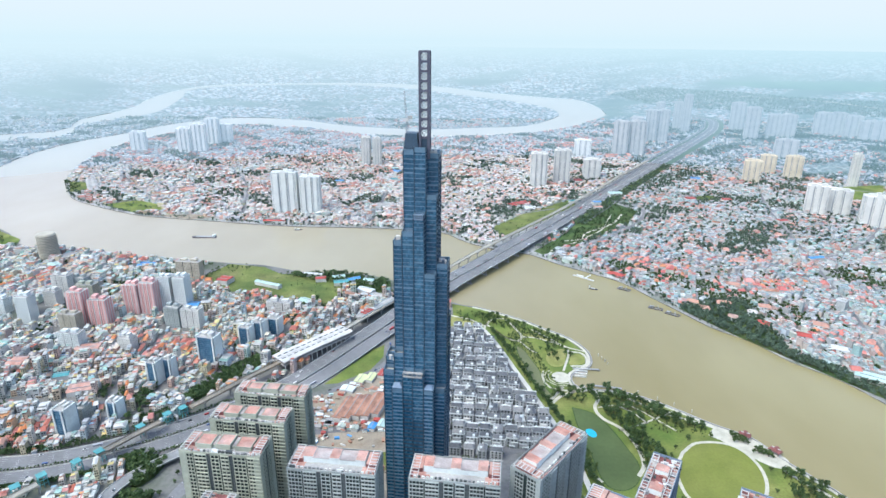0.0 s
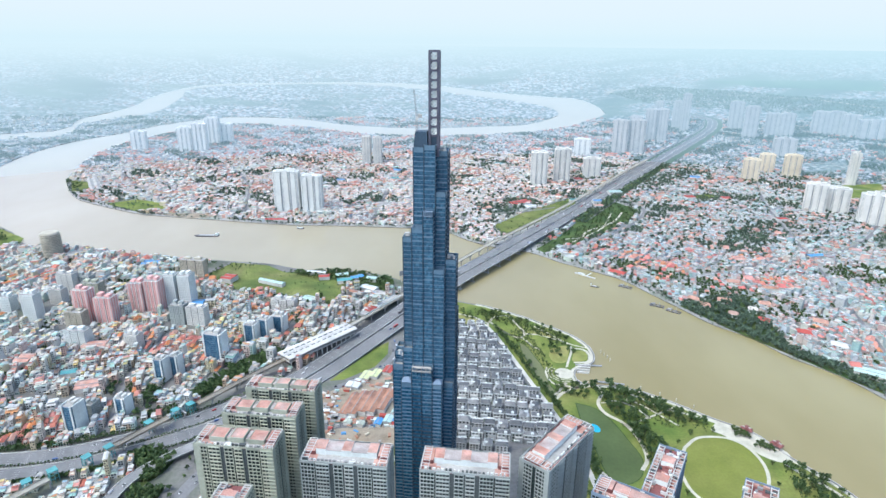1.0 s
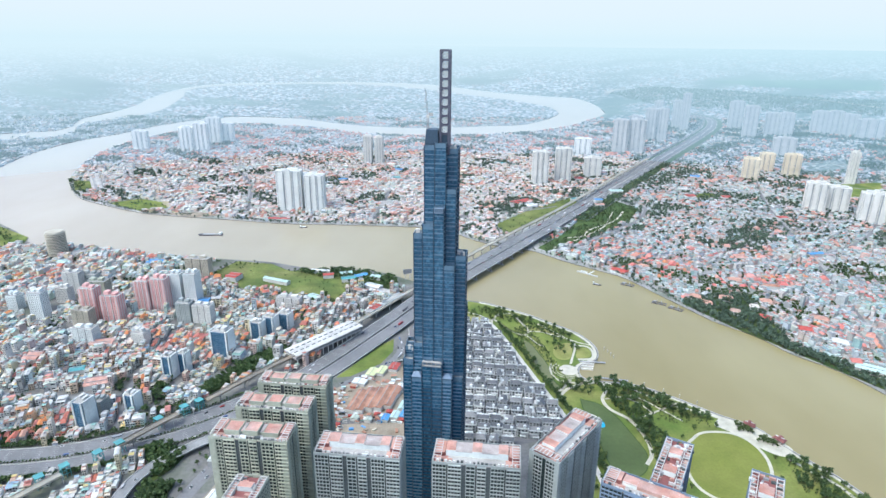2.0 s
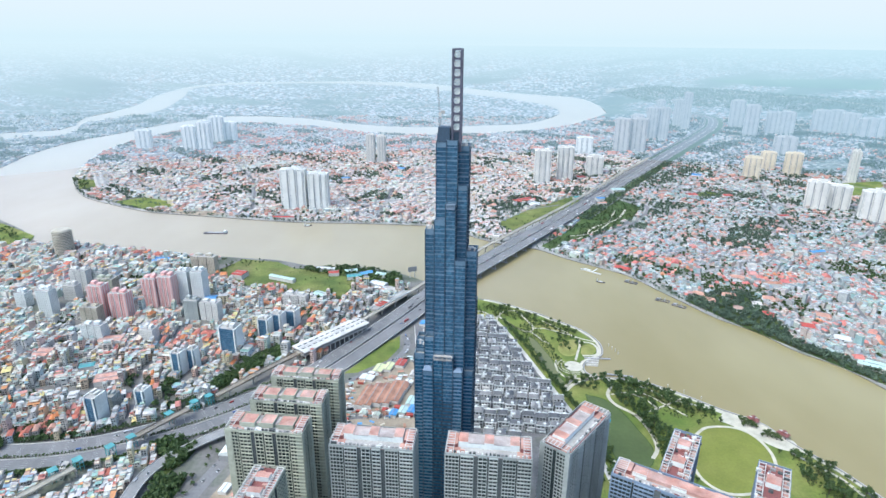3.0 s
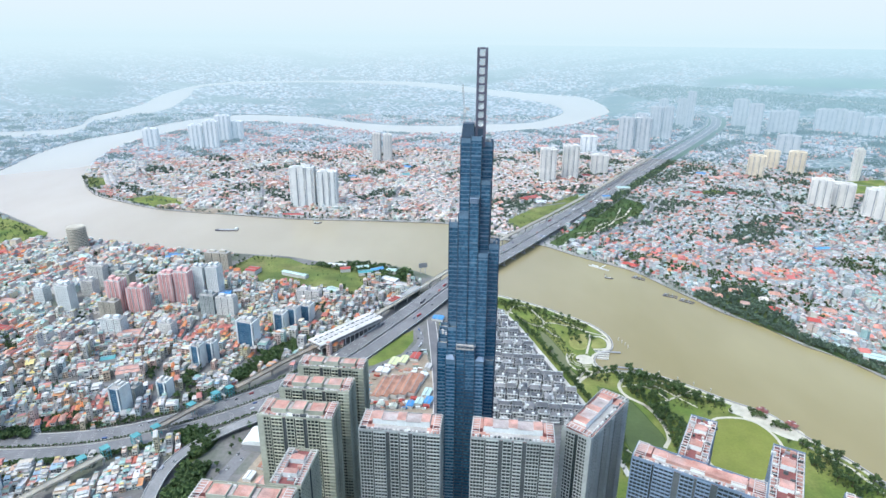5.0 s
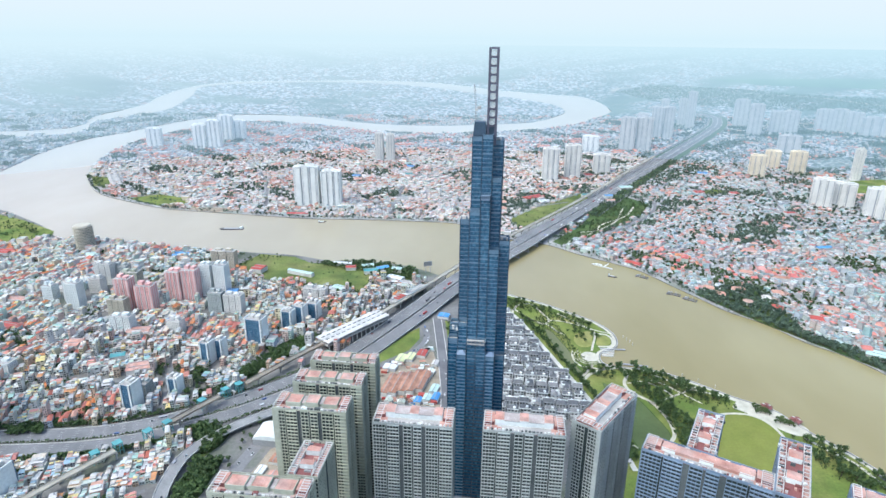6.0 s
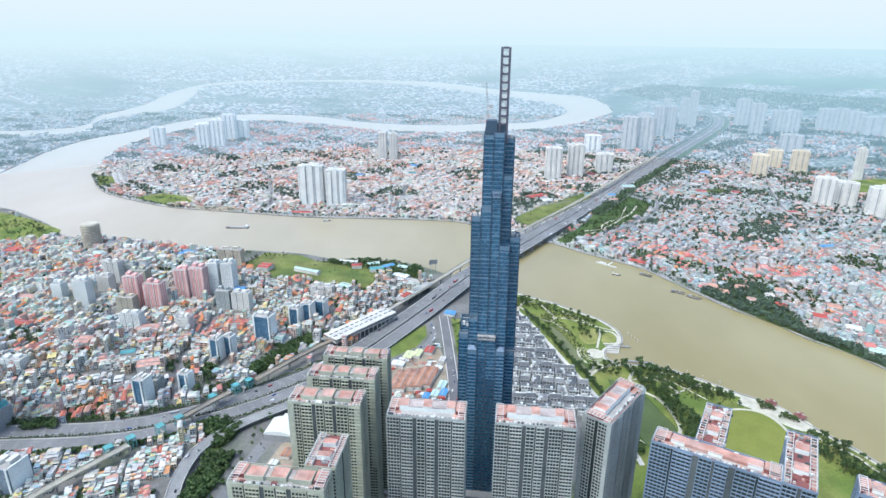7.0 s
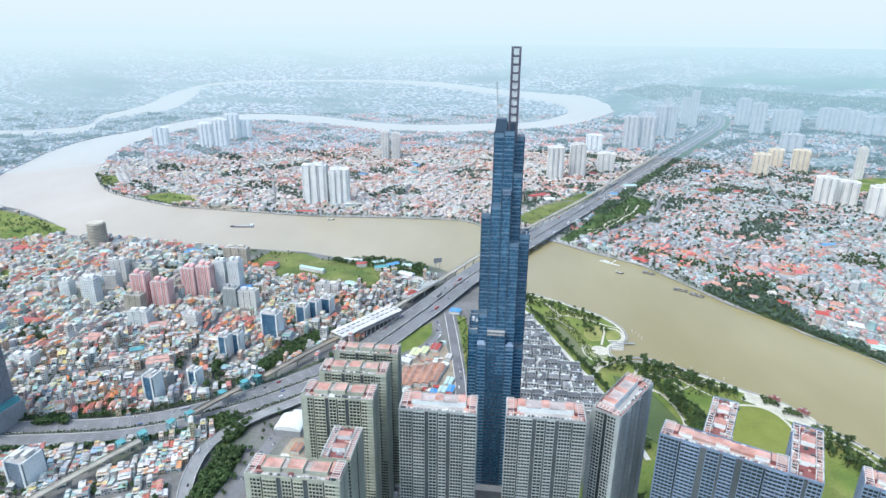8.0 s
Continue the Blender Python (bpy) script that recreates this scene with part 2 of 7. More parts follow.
M_block = mat("block_render", [(0.37, 0.405, 0.385), (0.43, 0.465, 0.44)], 0.8, 0.03, 0.25)
M_grey = mat("grey_render", [(0.30, 0.31, 0.31), (0.36, 0.36, 0.36)], 0.8, 0.03, 0.25)
M_terra = mat("red_terrace_tiles", [(0.58, 0.27, 0.20), (0.68, 0.40, 0.32), (0.60, 0.42, 0.36)], 0.8, 0.12, 0.4)
M_dkred = mat("dark_red_paint", [(0.27, 0.10, 0.09)], 0.7, 0.1, 0.3)
M_steel = mat("galvanised_steel", [(0.45, 0.46, 0.47)], 0.5, 0.2, 0.2, metal=0.6)
M_pink = mat("pink_render", [(0.80, 0.42, 0.38), (0.82, 0.50, 0.46)], 0.85, 0.04, 0.2)
M_bluew = mat("pale_blue_render", [(0.18, 0.25, 0.33), (0.24, 0.31, 0.40)], 0.8, 0.03, 0.2)
M_teal = mat("teal_sheeting", [(0.10, 0.34, 0.36), (0.14, 0.42, 0.42)], 0.7, 0.1, 0.3)
M_tower = glass_mat("tower_glass", (0.02, 0.07, 0.125), (0.075, 0.185, 0.275), (1.5, 1.9), 0.14)
M_tower_band = mat("tower_spandrel", [(0.14, 0.24, 0.33), (0.18, 0.28, 0.37)], 0.35, 0.05, 0.3, metal=0.2)
M_tower_low = mat("tower_dark_frame", [(0.03, 0.06, 0.10), (0.045, 0.08, 0.12)], 0.45, 0.05, 0.3)
M_greyglass = glass_mat("grey_glass", (0.13, 0.155, 0.18), (0.22, 0.25, 0.28), (2.0, 3.3), 0.2)
M_blueglass = glass_mat("blue_glass", (0.04, 0.11, 0.18), (0.11, 0.22, 0.31), (2.0, 3.3), 0.15)


# ---- mesh helpers ----
class Geo:
    """Collects faces in arrays and makes one mesh of them."""

    def __init__(self):
        self.v, self.f, self.m, self.n = [], [], [], 0

    def faces(self, verts, quads, m=0):
        verts = np.asarray(verts, float).reshape(-1, 3)
        quads = np.asarray(quads, int)
        self.v.append(verts)
        self.f.append(quads + self.n)
        self.m.append(np.full(len(quads), m) if np.isscalar(m) else np.asarray(m))
        self.n += len(verts)
        return self

    def box(self, cx, cy, z0, z1, hx, hy, ang=0.0, m=0, top=None, taper=1.0):
        """Boxes by centre, half sizes and turn (radians); arrays make many. top: another slot for the upper face."""
        a = np.broadcast_arrays(*[np.atleast_1d(np.asarray(q, float)) for q in (cx, cy, z0, z1, hx, hy, ang)])
        cx, cy, z0, z1, hx, hy, ang = a
        k = len(cx)
        sx = np.array([-1, 1, 1, -1, -1, 1, 1, -1])
        sy = np.array([-1, -1, 1, 1, -1, -1, 1, 1])
        tp = np.array([1, 1, 1, 1, taper, taper, taper, taper])
        lx, ly = hx[:, None] * sx * tp, hy[:, None] * sy * tp
        c, s = np.cos(ang)[:, None], np.sin(ang)[:, None]
        V = np.stack([cx[:, None] + lx * c - ly * s, cy[:, None] + lx * s + ly * c,
                      np.where(sx * 0 + np.arange(8) < 4, z0[:, None], z1[:, None])], -1)
        Q = np.array([[0, 1, 5, 4], [1, 2, 6, 5], [2, 3, 7, 6], [3, 0, 4, 7], [4, 5, 6, 7], [3, 2, 1, 0]])
        if k > 200:               # the many need no underside
            Q = Q[:5]
        F = (np.arange(k) * 8)[:, None, None] + Q
        mm = np.broadcast_to(np.atleast_1d(m)[:, None], (k, len(Q))).copy()
        if top is not None:
            mm[:, 4] = top
        return self.faces(V, F.reshape(-1, 4), mm.ravel())

    def pane(self, cx, cy, z0, z1, hw, ang, m=0):
        """Upright window panes by centre, half width and direction; they face the right of that direction."""
        a = np.broadcast_arrays(*[np.atleast_1d(np.asarray(q, float)) for q in (cx, cy, z0, z1, hw, ang)])
        cx, cy, z0, z1, hw, ang = a
        dx, dy = np.cos(ang) * hw, np.sin(ang) * hw
        V = np.stack([np.stack([cx - dx, cy - dy, z0], 1), np.stack([cx + dx, cy + dy, z0], 1), np.stack([cx + dx, cy + dy, z1], 1), np.stack([cx - dx, cy - dy, z1], 1)], 1)
        return self.faces(V, (np.arange(len(cx)) * 4)[:, None] + np.array([0, 1, 2, 3]), m)

    def gable(self, cx, cy, z0, h, hx, hy, ang=0.0, m=0, hip=0.0):
        """Pitched roofs, ridge along x; hip: how far the ridge ends are drawn in."""
        a = np.broadcast_arrays(*[np.atleast_1d(np.asarray(q, float)) for q in (cx, cy, z0, h, hx, hy, ang, hip)])
        cx, cy, z0, h, hx, hy, ang, hip = a
        k = len(cx)
        lx = np.stack([-hx, hx, hx, -hx, -hx + hip, hx - hip], 1)
        ly = np.stack([-hy, -hy, hy, hy, hy * 0, hy * 0], 1)
        lz = np.stack([z0, z0, z0, z0, z0 + h, z0 + h], 1)
        c, s = np.cos(ang)[:, None], np.sin(ang)[:, None]
        V = np.stack([cx[:, None] + lx * c - ly * s, cy[:, None] + lx * s + ly * c, lz], -1)
        Q = np.array([[0, 1, 5, 4], [2, 3, 4, 5], [1, 2, 5, 5], [3, 0, 4, 4]])
        F = (np.arange(k) * 6)[:, None, None] + Q
        mm = np.broadcast_to(np.atleast_1d(m)[:, None], (k, 4))
        return self.faces(V, F.reshape(-1, 4), mm.ravel())

    def strip(self, line, w0, w1, z, m=0, thick=0.0, zs=None):
        """A band along a line, from offset w0 to w1 (left of travel is +)."""
        p = np.asarray(line, float)
        d = np.gradient(p, axis=0)
        d /= np.linalg.norm(d, axis=1)[:, None]
        nrm = np.stack([-d[:, 1], d[:, 0]], 1)
        zz = np.full(len(p), float(z)) if zs is None else np.asarray(zs, float) + z
        L, R = p + nrm * w1, p + nrm * w0
        k = len(p)
        rows = [np.column_stack([R, zz]), np.column_stack([L, zz])]
        if thick:
            rows += [np.column_stack([L, zz - thick]), np.column_stack([R, zz - thick])]
        V = np.concatenate(rows)
        i = np.arange(k - 1)
        F = [np.stack([i, i + 1, i + 1 + k, i + k], 1)]
        if thick:
            F += [np.stack([i + k, i + 1 + k, i + 1 + 2 * k, i + 2 * k], 1), np.stack([i + 2 * k, i + 1 + 2 * k, i + 1 + 3 * k, i + 3 * k], 1),
                  np.stack([i + 3 * k, i + 1 + 3 * k, i + 1, i], 1), np.array([[0, k, 2 * k, 3 * k], [k - 1, 4 * k - 1, 3 * k - 1, 2 * k - 1]])]
        return self.faces(V, np.concatenate(F), m)

    def tube(self, p, q, r0, r1=None, m=0, n=6):
        p, q = np.asarray(p, float), np.asarray(q, float)
        r1 = r0 if r1 is None else r1
        d = (q - p) / np.linalg.norm(q - p)
        u = np.cross(d, (0, 0, 1) if abs(d[2]) < 0.9 else (1, 0, 0))
        u /= np.linalg.norm(u)
        w = np.cross(d, u)
        a = np.arange(n) * 2 * math.pi / n
        ring = np.cos(a)[:, None] * u + np.sin(a)[:, None] * w
        V = np.concatenate([p + ring * r0, q + ring * r1])
        i = np.arange(n)
        j = (i + 1) % n
        F = np.stack([i, j, j + n, i + n], 1)
        self.faces(V, F, m)
        return self.faces(q + ring * r1, [[0, k, k + 1, k + 1] for k in range(1, n - 1)], m)

    def mesh(self, name, mats):
        me = bpy.data.meshes.new(name)
        V, F, Mi = np.concatenate(self.v), np.concatenate(self.f), np.concatenate(self.m)
        tri = F[:, 2] == F[:, 3]
        total = np.where(tri, 3, 4)
        keep = np.ones((len(F), 4), bool)
        keep[tri, 3] = False
        me.vertices.add(len(V))
        me.vertices.foreach_set("co", V.astype(np.float32).ravel())
        me.loops.add(int(total.sum()))
        me.loops.foreach_set("vertex_index", F[keep].astype(np.int32))
        me.polygons.add(len(F))
        me.polygons.foreach_set("loop_start", np.concatenate([[0], np.cumsum(total)[:-1]]).astype(np.int32))
        me.polygons.foreach_set("material_index", Mi.astype(np.int32))
        for q in (mats if isinstance(mats, (list, tuple)) else [mats]):
            me.materials.append(q)
        me.update(calc_edges=True)
        me.validate()
        me.shade_flat()
        return me


def part(name, geo, mats, parent=None, label=""):
    """One mesh object of its own, under a thing or a part where one is given."""
    me = geo.mesh(name, mats) if isinstance(geo, Geo) else geo
    ob = new(name, me)
    ob.parent = parent
    return tagged(ob, label)


def thing(name, x, y, z, yaw, label, category, group=""):
    """An Empty at the foot of a thing that carries its parts."""
    ob = new(name)
    ob.empty_display_size = 2.0
    ob.matrix_basis = pose(x, y, z, 0, 0, yaw)
    return tagged(ob, label, category, group)


def smooth(pts, k=6):
    """A Catmull-Rom curve through the points."""
    p = np.asarray(pts, float)
    q = np.concatenate([[2 * p[0] - p[1]], p, [2 * p[-1] - p[-2]]])
    out = []
    for i in range(len(p) - 1):
        a, b, c, d = q[i:i + 4]
        for t in np.arange(k) / k:
            out.append(0.5 * (2 * b + (c - a) * t + (2 * a - 5 * b + 4 * c - d) * t * t + (3 * b - a - 3 * c + d) * t ** 3))
    out.append(p[-1])
    return np.array(out)


def inside(poly, x, y):
    """Which of the places lie in the polygon."""
    poly = np.asarray(poly, float)
    x, y = np.asarray(x, float), np.asarray(y, float)
    res = np.zeros(x.shape, bool)
    xa, ya = poly[-1]
    for xb, yb in poly:
        if ya != yb:
            res ^= ((yb > y) != (ya > y)) & (x < (xa - xb) * (y - yb) / (ya - yb) + xb)
        xa, ya = xb, yb
    return res


def near_line(line, x, y):
    """Distance of places from a line."""
    best = np.full(np.shape(x), 1e9)
    for (ax, ay), (bx, by) in zip(line[:-1], line[1:]):
        dx, dy = bx - ax, by - ay
        t = np.clip(((x - ax) * dx + (y - ay) * dy) / (dx * dx + dy * dy + 1e-9), 0, 1)
        best = np.minimum(best, np.hypot(x - ax - t * dx, y - ay - t * dy))
    return best

# ---- the land and the river ----
# Past FLAT metres the ground is a far backdrop drawn together in depth, which rises to the horizon at RIM metres.
MID, FLAT, RIM = np.array([-40.0, -36.0]), 2600.0, 4700.0


def lay(p, z=0.0):
    """Places on the plan, laid on the ground sheet."""
    p = np.asarray(p, float)
    d = np.maximum(np.hypot(*(p - MID).T), 1e-6)
    e = np.where(d > FLAT, FLAT + (RIM - FLAT) * (1 - FLAT / d), d)
    zz = np.where(d > FLAT, EYE * (1 - e / d), 0.0)
    return np.column_stack([MID + (p - MID) * (e / d)[:, None], zz + z * e / d])


NEAR_BANK = [(-9000, 2000), (-2600, 1800), (-1500, 1640), (-1146, 1464), (-1000, 1334), (-887, 1324), (-793, 1299), (-696, 1263), (-575, 1247), (-481, 1231),
             (-389, 1216), (-293, 1178), (-197, 1176), (-110, 1140), (18, 1030), (70, 1006), (138, 960), (173, 927), (214, 887), (234, 842), (228, 800),
             (196, 776), (197, 741), (262, 727), (308, 696), (352, 656), (390, 627), (406, 590), (426, 556), (444, 523), (470, 440), (480, 300), (430, 100), (300, -300), (200, -3000)]
FAR_BANK = [(-1310, 2015), (-1231, 1894), (-1137, 1772), (-1022, 1690), (-864, 1604), (-773, 1579), (-588, 1541), (-427, 1509), (-276, 1502), (-95, 1487), (-6, 1465),
            (60, 1385), (129, 1332), (199, 1302), (259, 1237), (322, 1181), (369, 1135), (404, 1064), (436, 1000), (470, 932), (514, 882), (544, 818),
            (585, 769), (613, 704), (660, 560), (680, 400), (640, 100), (560, -300), (450, -3000)]
LOOP_IN = [(-1310, 2015), (-1391, 2202), (-1476, 2489), (-1492, 2776), (-1421, 3099), (-1276, 3432), (-1023, 3447), (-707, 3327), (-431, 3132), (-131, 3052), (190, 3126),
           (405, 3197), (686, 3405), (997, 3887), (1109, 4110)]
LOOP_OUT = [(1109, 4110), (1166, 4581), (1141, 5162), (868, 5401), (500, 5781), (82, 6445), (-290, 6822), (-943, 7022), (-1796, 6830), (-2341, 6592), (-2503, 5954),
            (-2374, 4964), (-2201, 4330), (-2195, 3684), (-2255, 3035), (-5000, 3000), (-9000, 3600)]
ISLAND = [(-9000, 2500), (-2600, 2050), (-1760, 1840), (-1640, 1930), (-1668, 2120), (-1695, 2243), (-1751, 2490), (-1750, 2812), (-1677, 3028), (-1591, 3413), (-1419, 3733), (-1196, 3805), (-855, 3714), (-541, 3475), (-144, 3358),
          (241, 3449), (479, 3535), (731, 3929), (801, 4257), (748, 4631), (534, 5061), (316, 5353), (-146, 6051), (-638, 6529), (-1393, 6698), (-2056, 6456), (-2398, 5964),
          (-2130, 4985), (-1927, 4169), (-1927, 3845), (-2052, 3434), (-2131, 2861), (-5000, 2800), (-9000, 3300)]
near_bank, far_bank, loop_in, loop_out, island = [smooth(q, 4) for q in (NEAR_BANK, FAR_BANK, LOOP_IN, LOOP_OUT, ISLAND)]
LAND = [np.concatenate([near_bank, [(0, -9000), (-60000, -9000), (-60000, 2000)]]),
        np.concatenate([far_bank, [(5000, -9000), (90000, -9000), (90000, 90000), (-90000, 90000), (-90000, 3600)], loop_out[::-1], loop_in[::-1]]), island]


def on_land(x, y):
    return inside(LAND[0], x, y) | inside(LAND[1], x, y) | inside(LAND[2], x, y)


from mathutils.geometry import delaunay_2d_cdt

pts, edges = [], []
for line in (near_bank, far_bank, loop_in, loop_out, island):
    a = len(pts)
    pts += [tuple(q) for q in line]
    edges += [(a + i, a + i + 1) for i in range(len(line) - 1)]
    if line is island:
        edges.append((a + len(line) - 1, a))
for rr in [150, 400, 800, 1300, 1800, 2300, 2600, 2800, 3050, 3350, 3700, 4100, 4600, 5200, 6000, 7000, 8500, 11000, 15000, 23000, 45000]:
    for k in range(72):
        a = (k + (rr % 7) / 7) * math.tau / 72
        pts.append((MID[0] + rr * math.cos(a), MID[1] + rr * math.sin(a)))
cv, _, cf, *_ = delaunay_2d_cdt([Vector(q) for q in pts], edges, [], 0, 0.5)
cv = np.array([tuple(q) for q in cv])
cf = np.array([tuple(q) for q in cf if len(q) == 3])
mid = cv[cf].mean(1)
dry = on_land(mid[:, 0], mid[:, 1])
far = np.hypot(*(mid - MID).T) > FLAT


def sheet(tris, z, banks=False):
    g = Geo()
    g.faces(lay(cv, z), np.column_stack([tris, tris[:, 2]]))
    if banks:
        e = np.sort(np.concatenate([tris[:, [0, 1]], tris[:, [1, 2]], tris[:, [2, 0]]]), 1)
        u, c = np.unique(e, axis=0, return_counts=True)
        u = u[c == 1]
        k = len(u)
        g.faces(np.concatenate([lay(cv[u[:, 0]], z), lay(cv[u[:, 1]], z), lay(cv[u[:, 1]], z - 4), lay(cv[u[:, 0]], z - 4)]),
                np.stack([np.arange(k), np.arange(k) + k, np.arange(k) + 2 * k, np.arange(k) + 3 * k], 1), 1)
    return g


def backdrop_mat(name, stops, scale, speckle, island=False):
    """Far country: fields, woods and roofs; its haze is painted as a glow that grows with distance."""
    m, nt, lk = nodes_of(name)
    bsdf, out = nt["Principled BSDF"], nt["Material Output"]
    col = ramp(nt, lk, stops, nt.new("ShaderNodeNewGeometry").outputs["Random Per Island"] if island else noise_at(nt, lk, scale, 5), "CONSTANT" if island else "LINEAR")
    if speckle:
        geo = nt.new("ShaderNodeNewGeometry")
        vo = nt.new("ShaderNodeTexVoronoi")
        vo.inputs["Scale"].default_value = 0.075
        lk.new(geo.outputs["Position"], vo.inputs["Vector"])
        sp = nt.new("ShaderNodeSeparateColor")
        lk.new(vo.outputs["Color"], sp.inputs[0])
        roofs = ramp(nt, lk, [(0, (0.08, 0.12, 0.12)), (0.4, (0.26, 0.29, 0.31)), (0.7, (0.30, 0.22, 0.20)), (0.8, (0.46, 0.48, 0.50))], sp.outputs[0], "CONSTANT")
        town = ramp(nt, lk, [(0.36, (0, 0, 0)), (0.50, (1, 1, 1))], noise_at(nt, lk, 0.003, 6, (0.6, 1.6, 1)))
        col = mix(nt, lk, "MIX", town, col, roofs)
    lk.new(col, bsdf.inputs["Base Color"])
    bsdf.inputs["Roughness"].default_value = 0.9
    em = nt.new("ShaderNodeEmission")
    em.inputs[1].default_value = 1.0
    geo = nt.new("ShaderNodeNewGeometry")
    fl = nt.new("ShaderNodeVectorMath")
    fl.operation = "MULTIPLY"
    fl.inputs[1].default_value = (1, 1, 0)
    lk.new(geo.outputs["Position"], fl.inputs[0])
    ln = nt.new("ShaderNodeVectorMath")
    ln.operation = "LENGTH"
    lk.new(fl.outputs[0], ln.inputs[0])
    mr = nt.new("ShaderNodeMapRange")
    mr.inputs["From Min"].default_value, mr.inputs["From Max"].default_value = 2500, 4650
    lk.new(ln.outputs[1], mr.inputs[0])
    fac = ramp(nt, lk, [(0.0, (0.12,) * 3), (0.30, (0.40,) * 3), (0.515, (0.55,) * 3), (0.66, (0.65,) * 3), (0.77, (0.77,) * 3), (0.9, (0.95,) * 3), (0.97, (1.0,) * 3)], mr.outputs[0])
    # the haze glow is painted deeper and bluer away from the sun
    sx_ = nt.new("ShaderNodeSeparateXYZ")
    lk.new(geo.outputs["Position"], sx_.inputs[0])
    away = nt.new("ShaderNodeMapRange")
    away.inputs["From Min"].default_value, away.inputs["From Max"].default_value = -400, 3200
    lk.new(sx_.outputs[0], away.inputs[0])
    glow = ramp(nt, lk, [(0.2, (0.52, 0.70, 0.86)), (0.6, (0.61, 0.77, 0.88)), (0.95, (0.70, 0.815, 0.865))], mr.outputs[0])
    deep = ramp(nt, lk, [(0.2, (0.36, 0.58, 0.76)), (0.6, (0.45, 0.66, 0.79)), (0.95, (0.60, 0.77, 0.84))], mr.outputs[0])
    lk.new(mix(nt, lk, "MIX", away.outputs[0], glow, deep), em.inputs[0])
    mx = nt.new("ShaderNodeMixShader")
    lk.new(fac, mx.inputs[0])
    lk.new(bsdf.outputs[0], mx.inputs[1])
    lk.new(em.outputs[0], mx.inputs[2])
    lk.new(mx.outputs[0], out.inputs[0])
    return m


def water_mat():
    m, nt, lk = nodes_of("silty_water")
    bsdf = nt["Principled BSDF"]
    col = ramp(nt, lk, [(0.3, (0.236, 0.20, 0.09)), (0.5, (0.263, 0.225, 0.108)), (0.7, (0.298, 0.26, 0.132))], noise_at(nt, lk, 0.004, 4, (1, 0.5, 1)))
    # ochre silt off the park; paled and greyed upstream in place of haze
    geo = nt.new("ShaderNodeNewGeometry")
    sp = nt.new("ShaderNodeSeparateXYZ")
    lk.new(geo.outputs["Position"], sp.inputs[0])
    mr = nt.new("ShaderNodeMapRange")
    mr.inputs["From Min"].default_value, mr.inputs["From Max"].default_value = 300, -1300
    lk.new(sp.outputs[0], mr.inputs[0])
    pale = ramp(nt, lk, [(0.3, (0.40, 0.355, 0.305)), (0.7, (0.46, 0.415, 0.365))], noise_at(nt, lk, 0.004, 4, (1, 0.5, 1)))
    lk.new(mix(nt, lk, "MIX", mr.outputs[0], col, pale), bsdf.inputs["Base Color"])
    bsdf.inputs["Roughness"].default_value = 0.22
    bsdf.inputs["IOR"].default_value = 1.33
    b = nt.new("ShaderNodeBump")
    b.inputs["Strength"].default_value, b.inputs["Distance"].default_value = 0.25, 0.5
    lk.new(noise_at(nt, lk, 0.12, 3), b.inputs["Height"])
    lk.new(b.outputs[0], bsdf.inputs["Normal"])
    return m


M_water = water_mat()
# The hazy_ materials hold their haze as emission, stronger with distance.
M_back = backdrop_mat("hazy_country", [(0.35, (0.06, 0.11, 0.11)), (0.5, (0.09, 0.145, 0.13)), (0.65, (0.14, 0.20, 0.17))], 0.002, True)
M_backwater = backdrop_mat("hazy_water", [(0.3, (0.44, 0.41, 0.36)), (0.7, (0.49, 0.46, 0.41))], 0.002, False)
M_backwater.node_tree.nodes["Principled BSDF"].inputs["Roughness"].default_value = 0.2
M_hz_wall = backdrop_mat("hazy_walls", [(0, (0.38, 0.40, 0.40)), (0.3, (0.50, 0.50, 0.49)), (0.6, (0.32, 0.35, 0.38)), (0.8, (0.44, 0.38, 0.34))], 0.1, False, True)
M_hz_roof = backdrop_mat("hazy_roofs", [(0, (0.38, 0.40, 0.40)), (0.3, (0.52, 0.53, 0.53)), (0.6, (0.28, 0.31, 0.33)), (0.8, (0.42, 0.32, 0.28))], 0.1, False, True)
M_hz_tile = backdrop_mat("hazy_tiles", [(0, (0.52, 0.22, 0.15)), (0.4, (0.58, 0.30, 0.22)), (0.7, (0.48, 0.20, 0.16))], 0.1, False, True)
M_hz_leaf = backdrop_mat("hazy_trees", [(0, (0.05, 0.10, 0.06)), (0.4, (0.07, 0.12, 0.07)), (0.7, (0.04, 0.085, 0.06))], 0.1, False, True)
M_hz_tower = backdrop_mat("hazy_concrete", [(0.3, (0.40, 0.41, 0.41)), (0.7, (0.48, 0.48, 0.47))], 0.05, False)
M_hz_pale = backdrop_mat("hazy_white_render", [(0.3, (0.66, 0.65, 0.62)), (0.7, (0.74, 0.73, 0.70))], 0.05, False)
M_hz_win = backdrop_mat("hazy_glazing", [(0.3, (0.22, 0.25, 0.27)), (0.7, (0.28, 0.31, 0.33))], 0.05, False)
here = inside(LAND[0], mid[:, 0], mid[:, 1])
tagged(part("ground", sheet(cf[here & dry & ~far], 0.0, True), [M_soil, M_bank]), "grey and green urban ground between houses and river", "ground", kind="structure")
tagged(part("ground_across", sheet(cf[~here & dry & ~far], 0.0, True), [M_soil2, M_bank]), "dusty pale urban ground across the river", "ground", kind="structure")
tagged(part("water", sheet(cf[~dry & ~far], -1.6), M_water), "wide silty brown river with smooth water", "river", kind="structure")
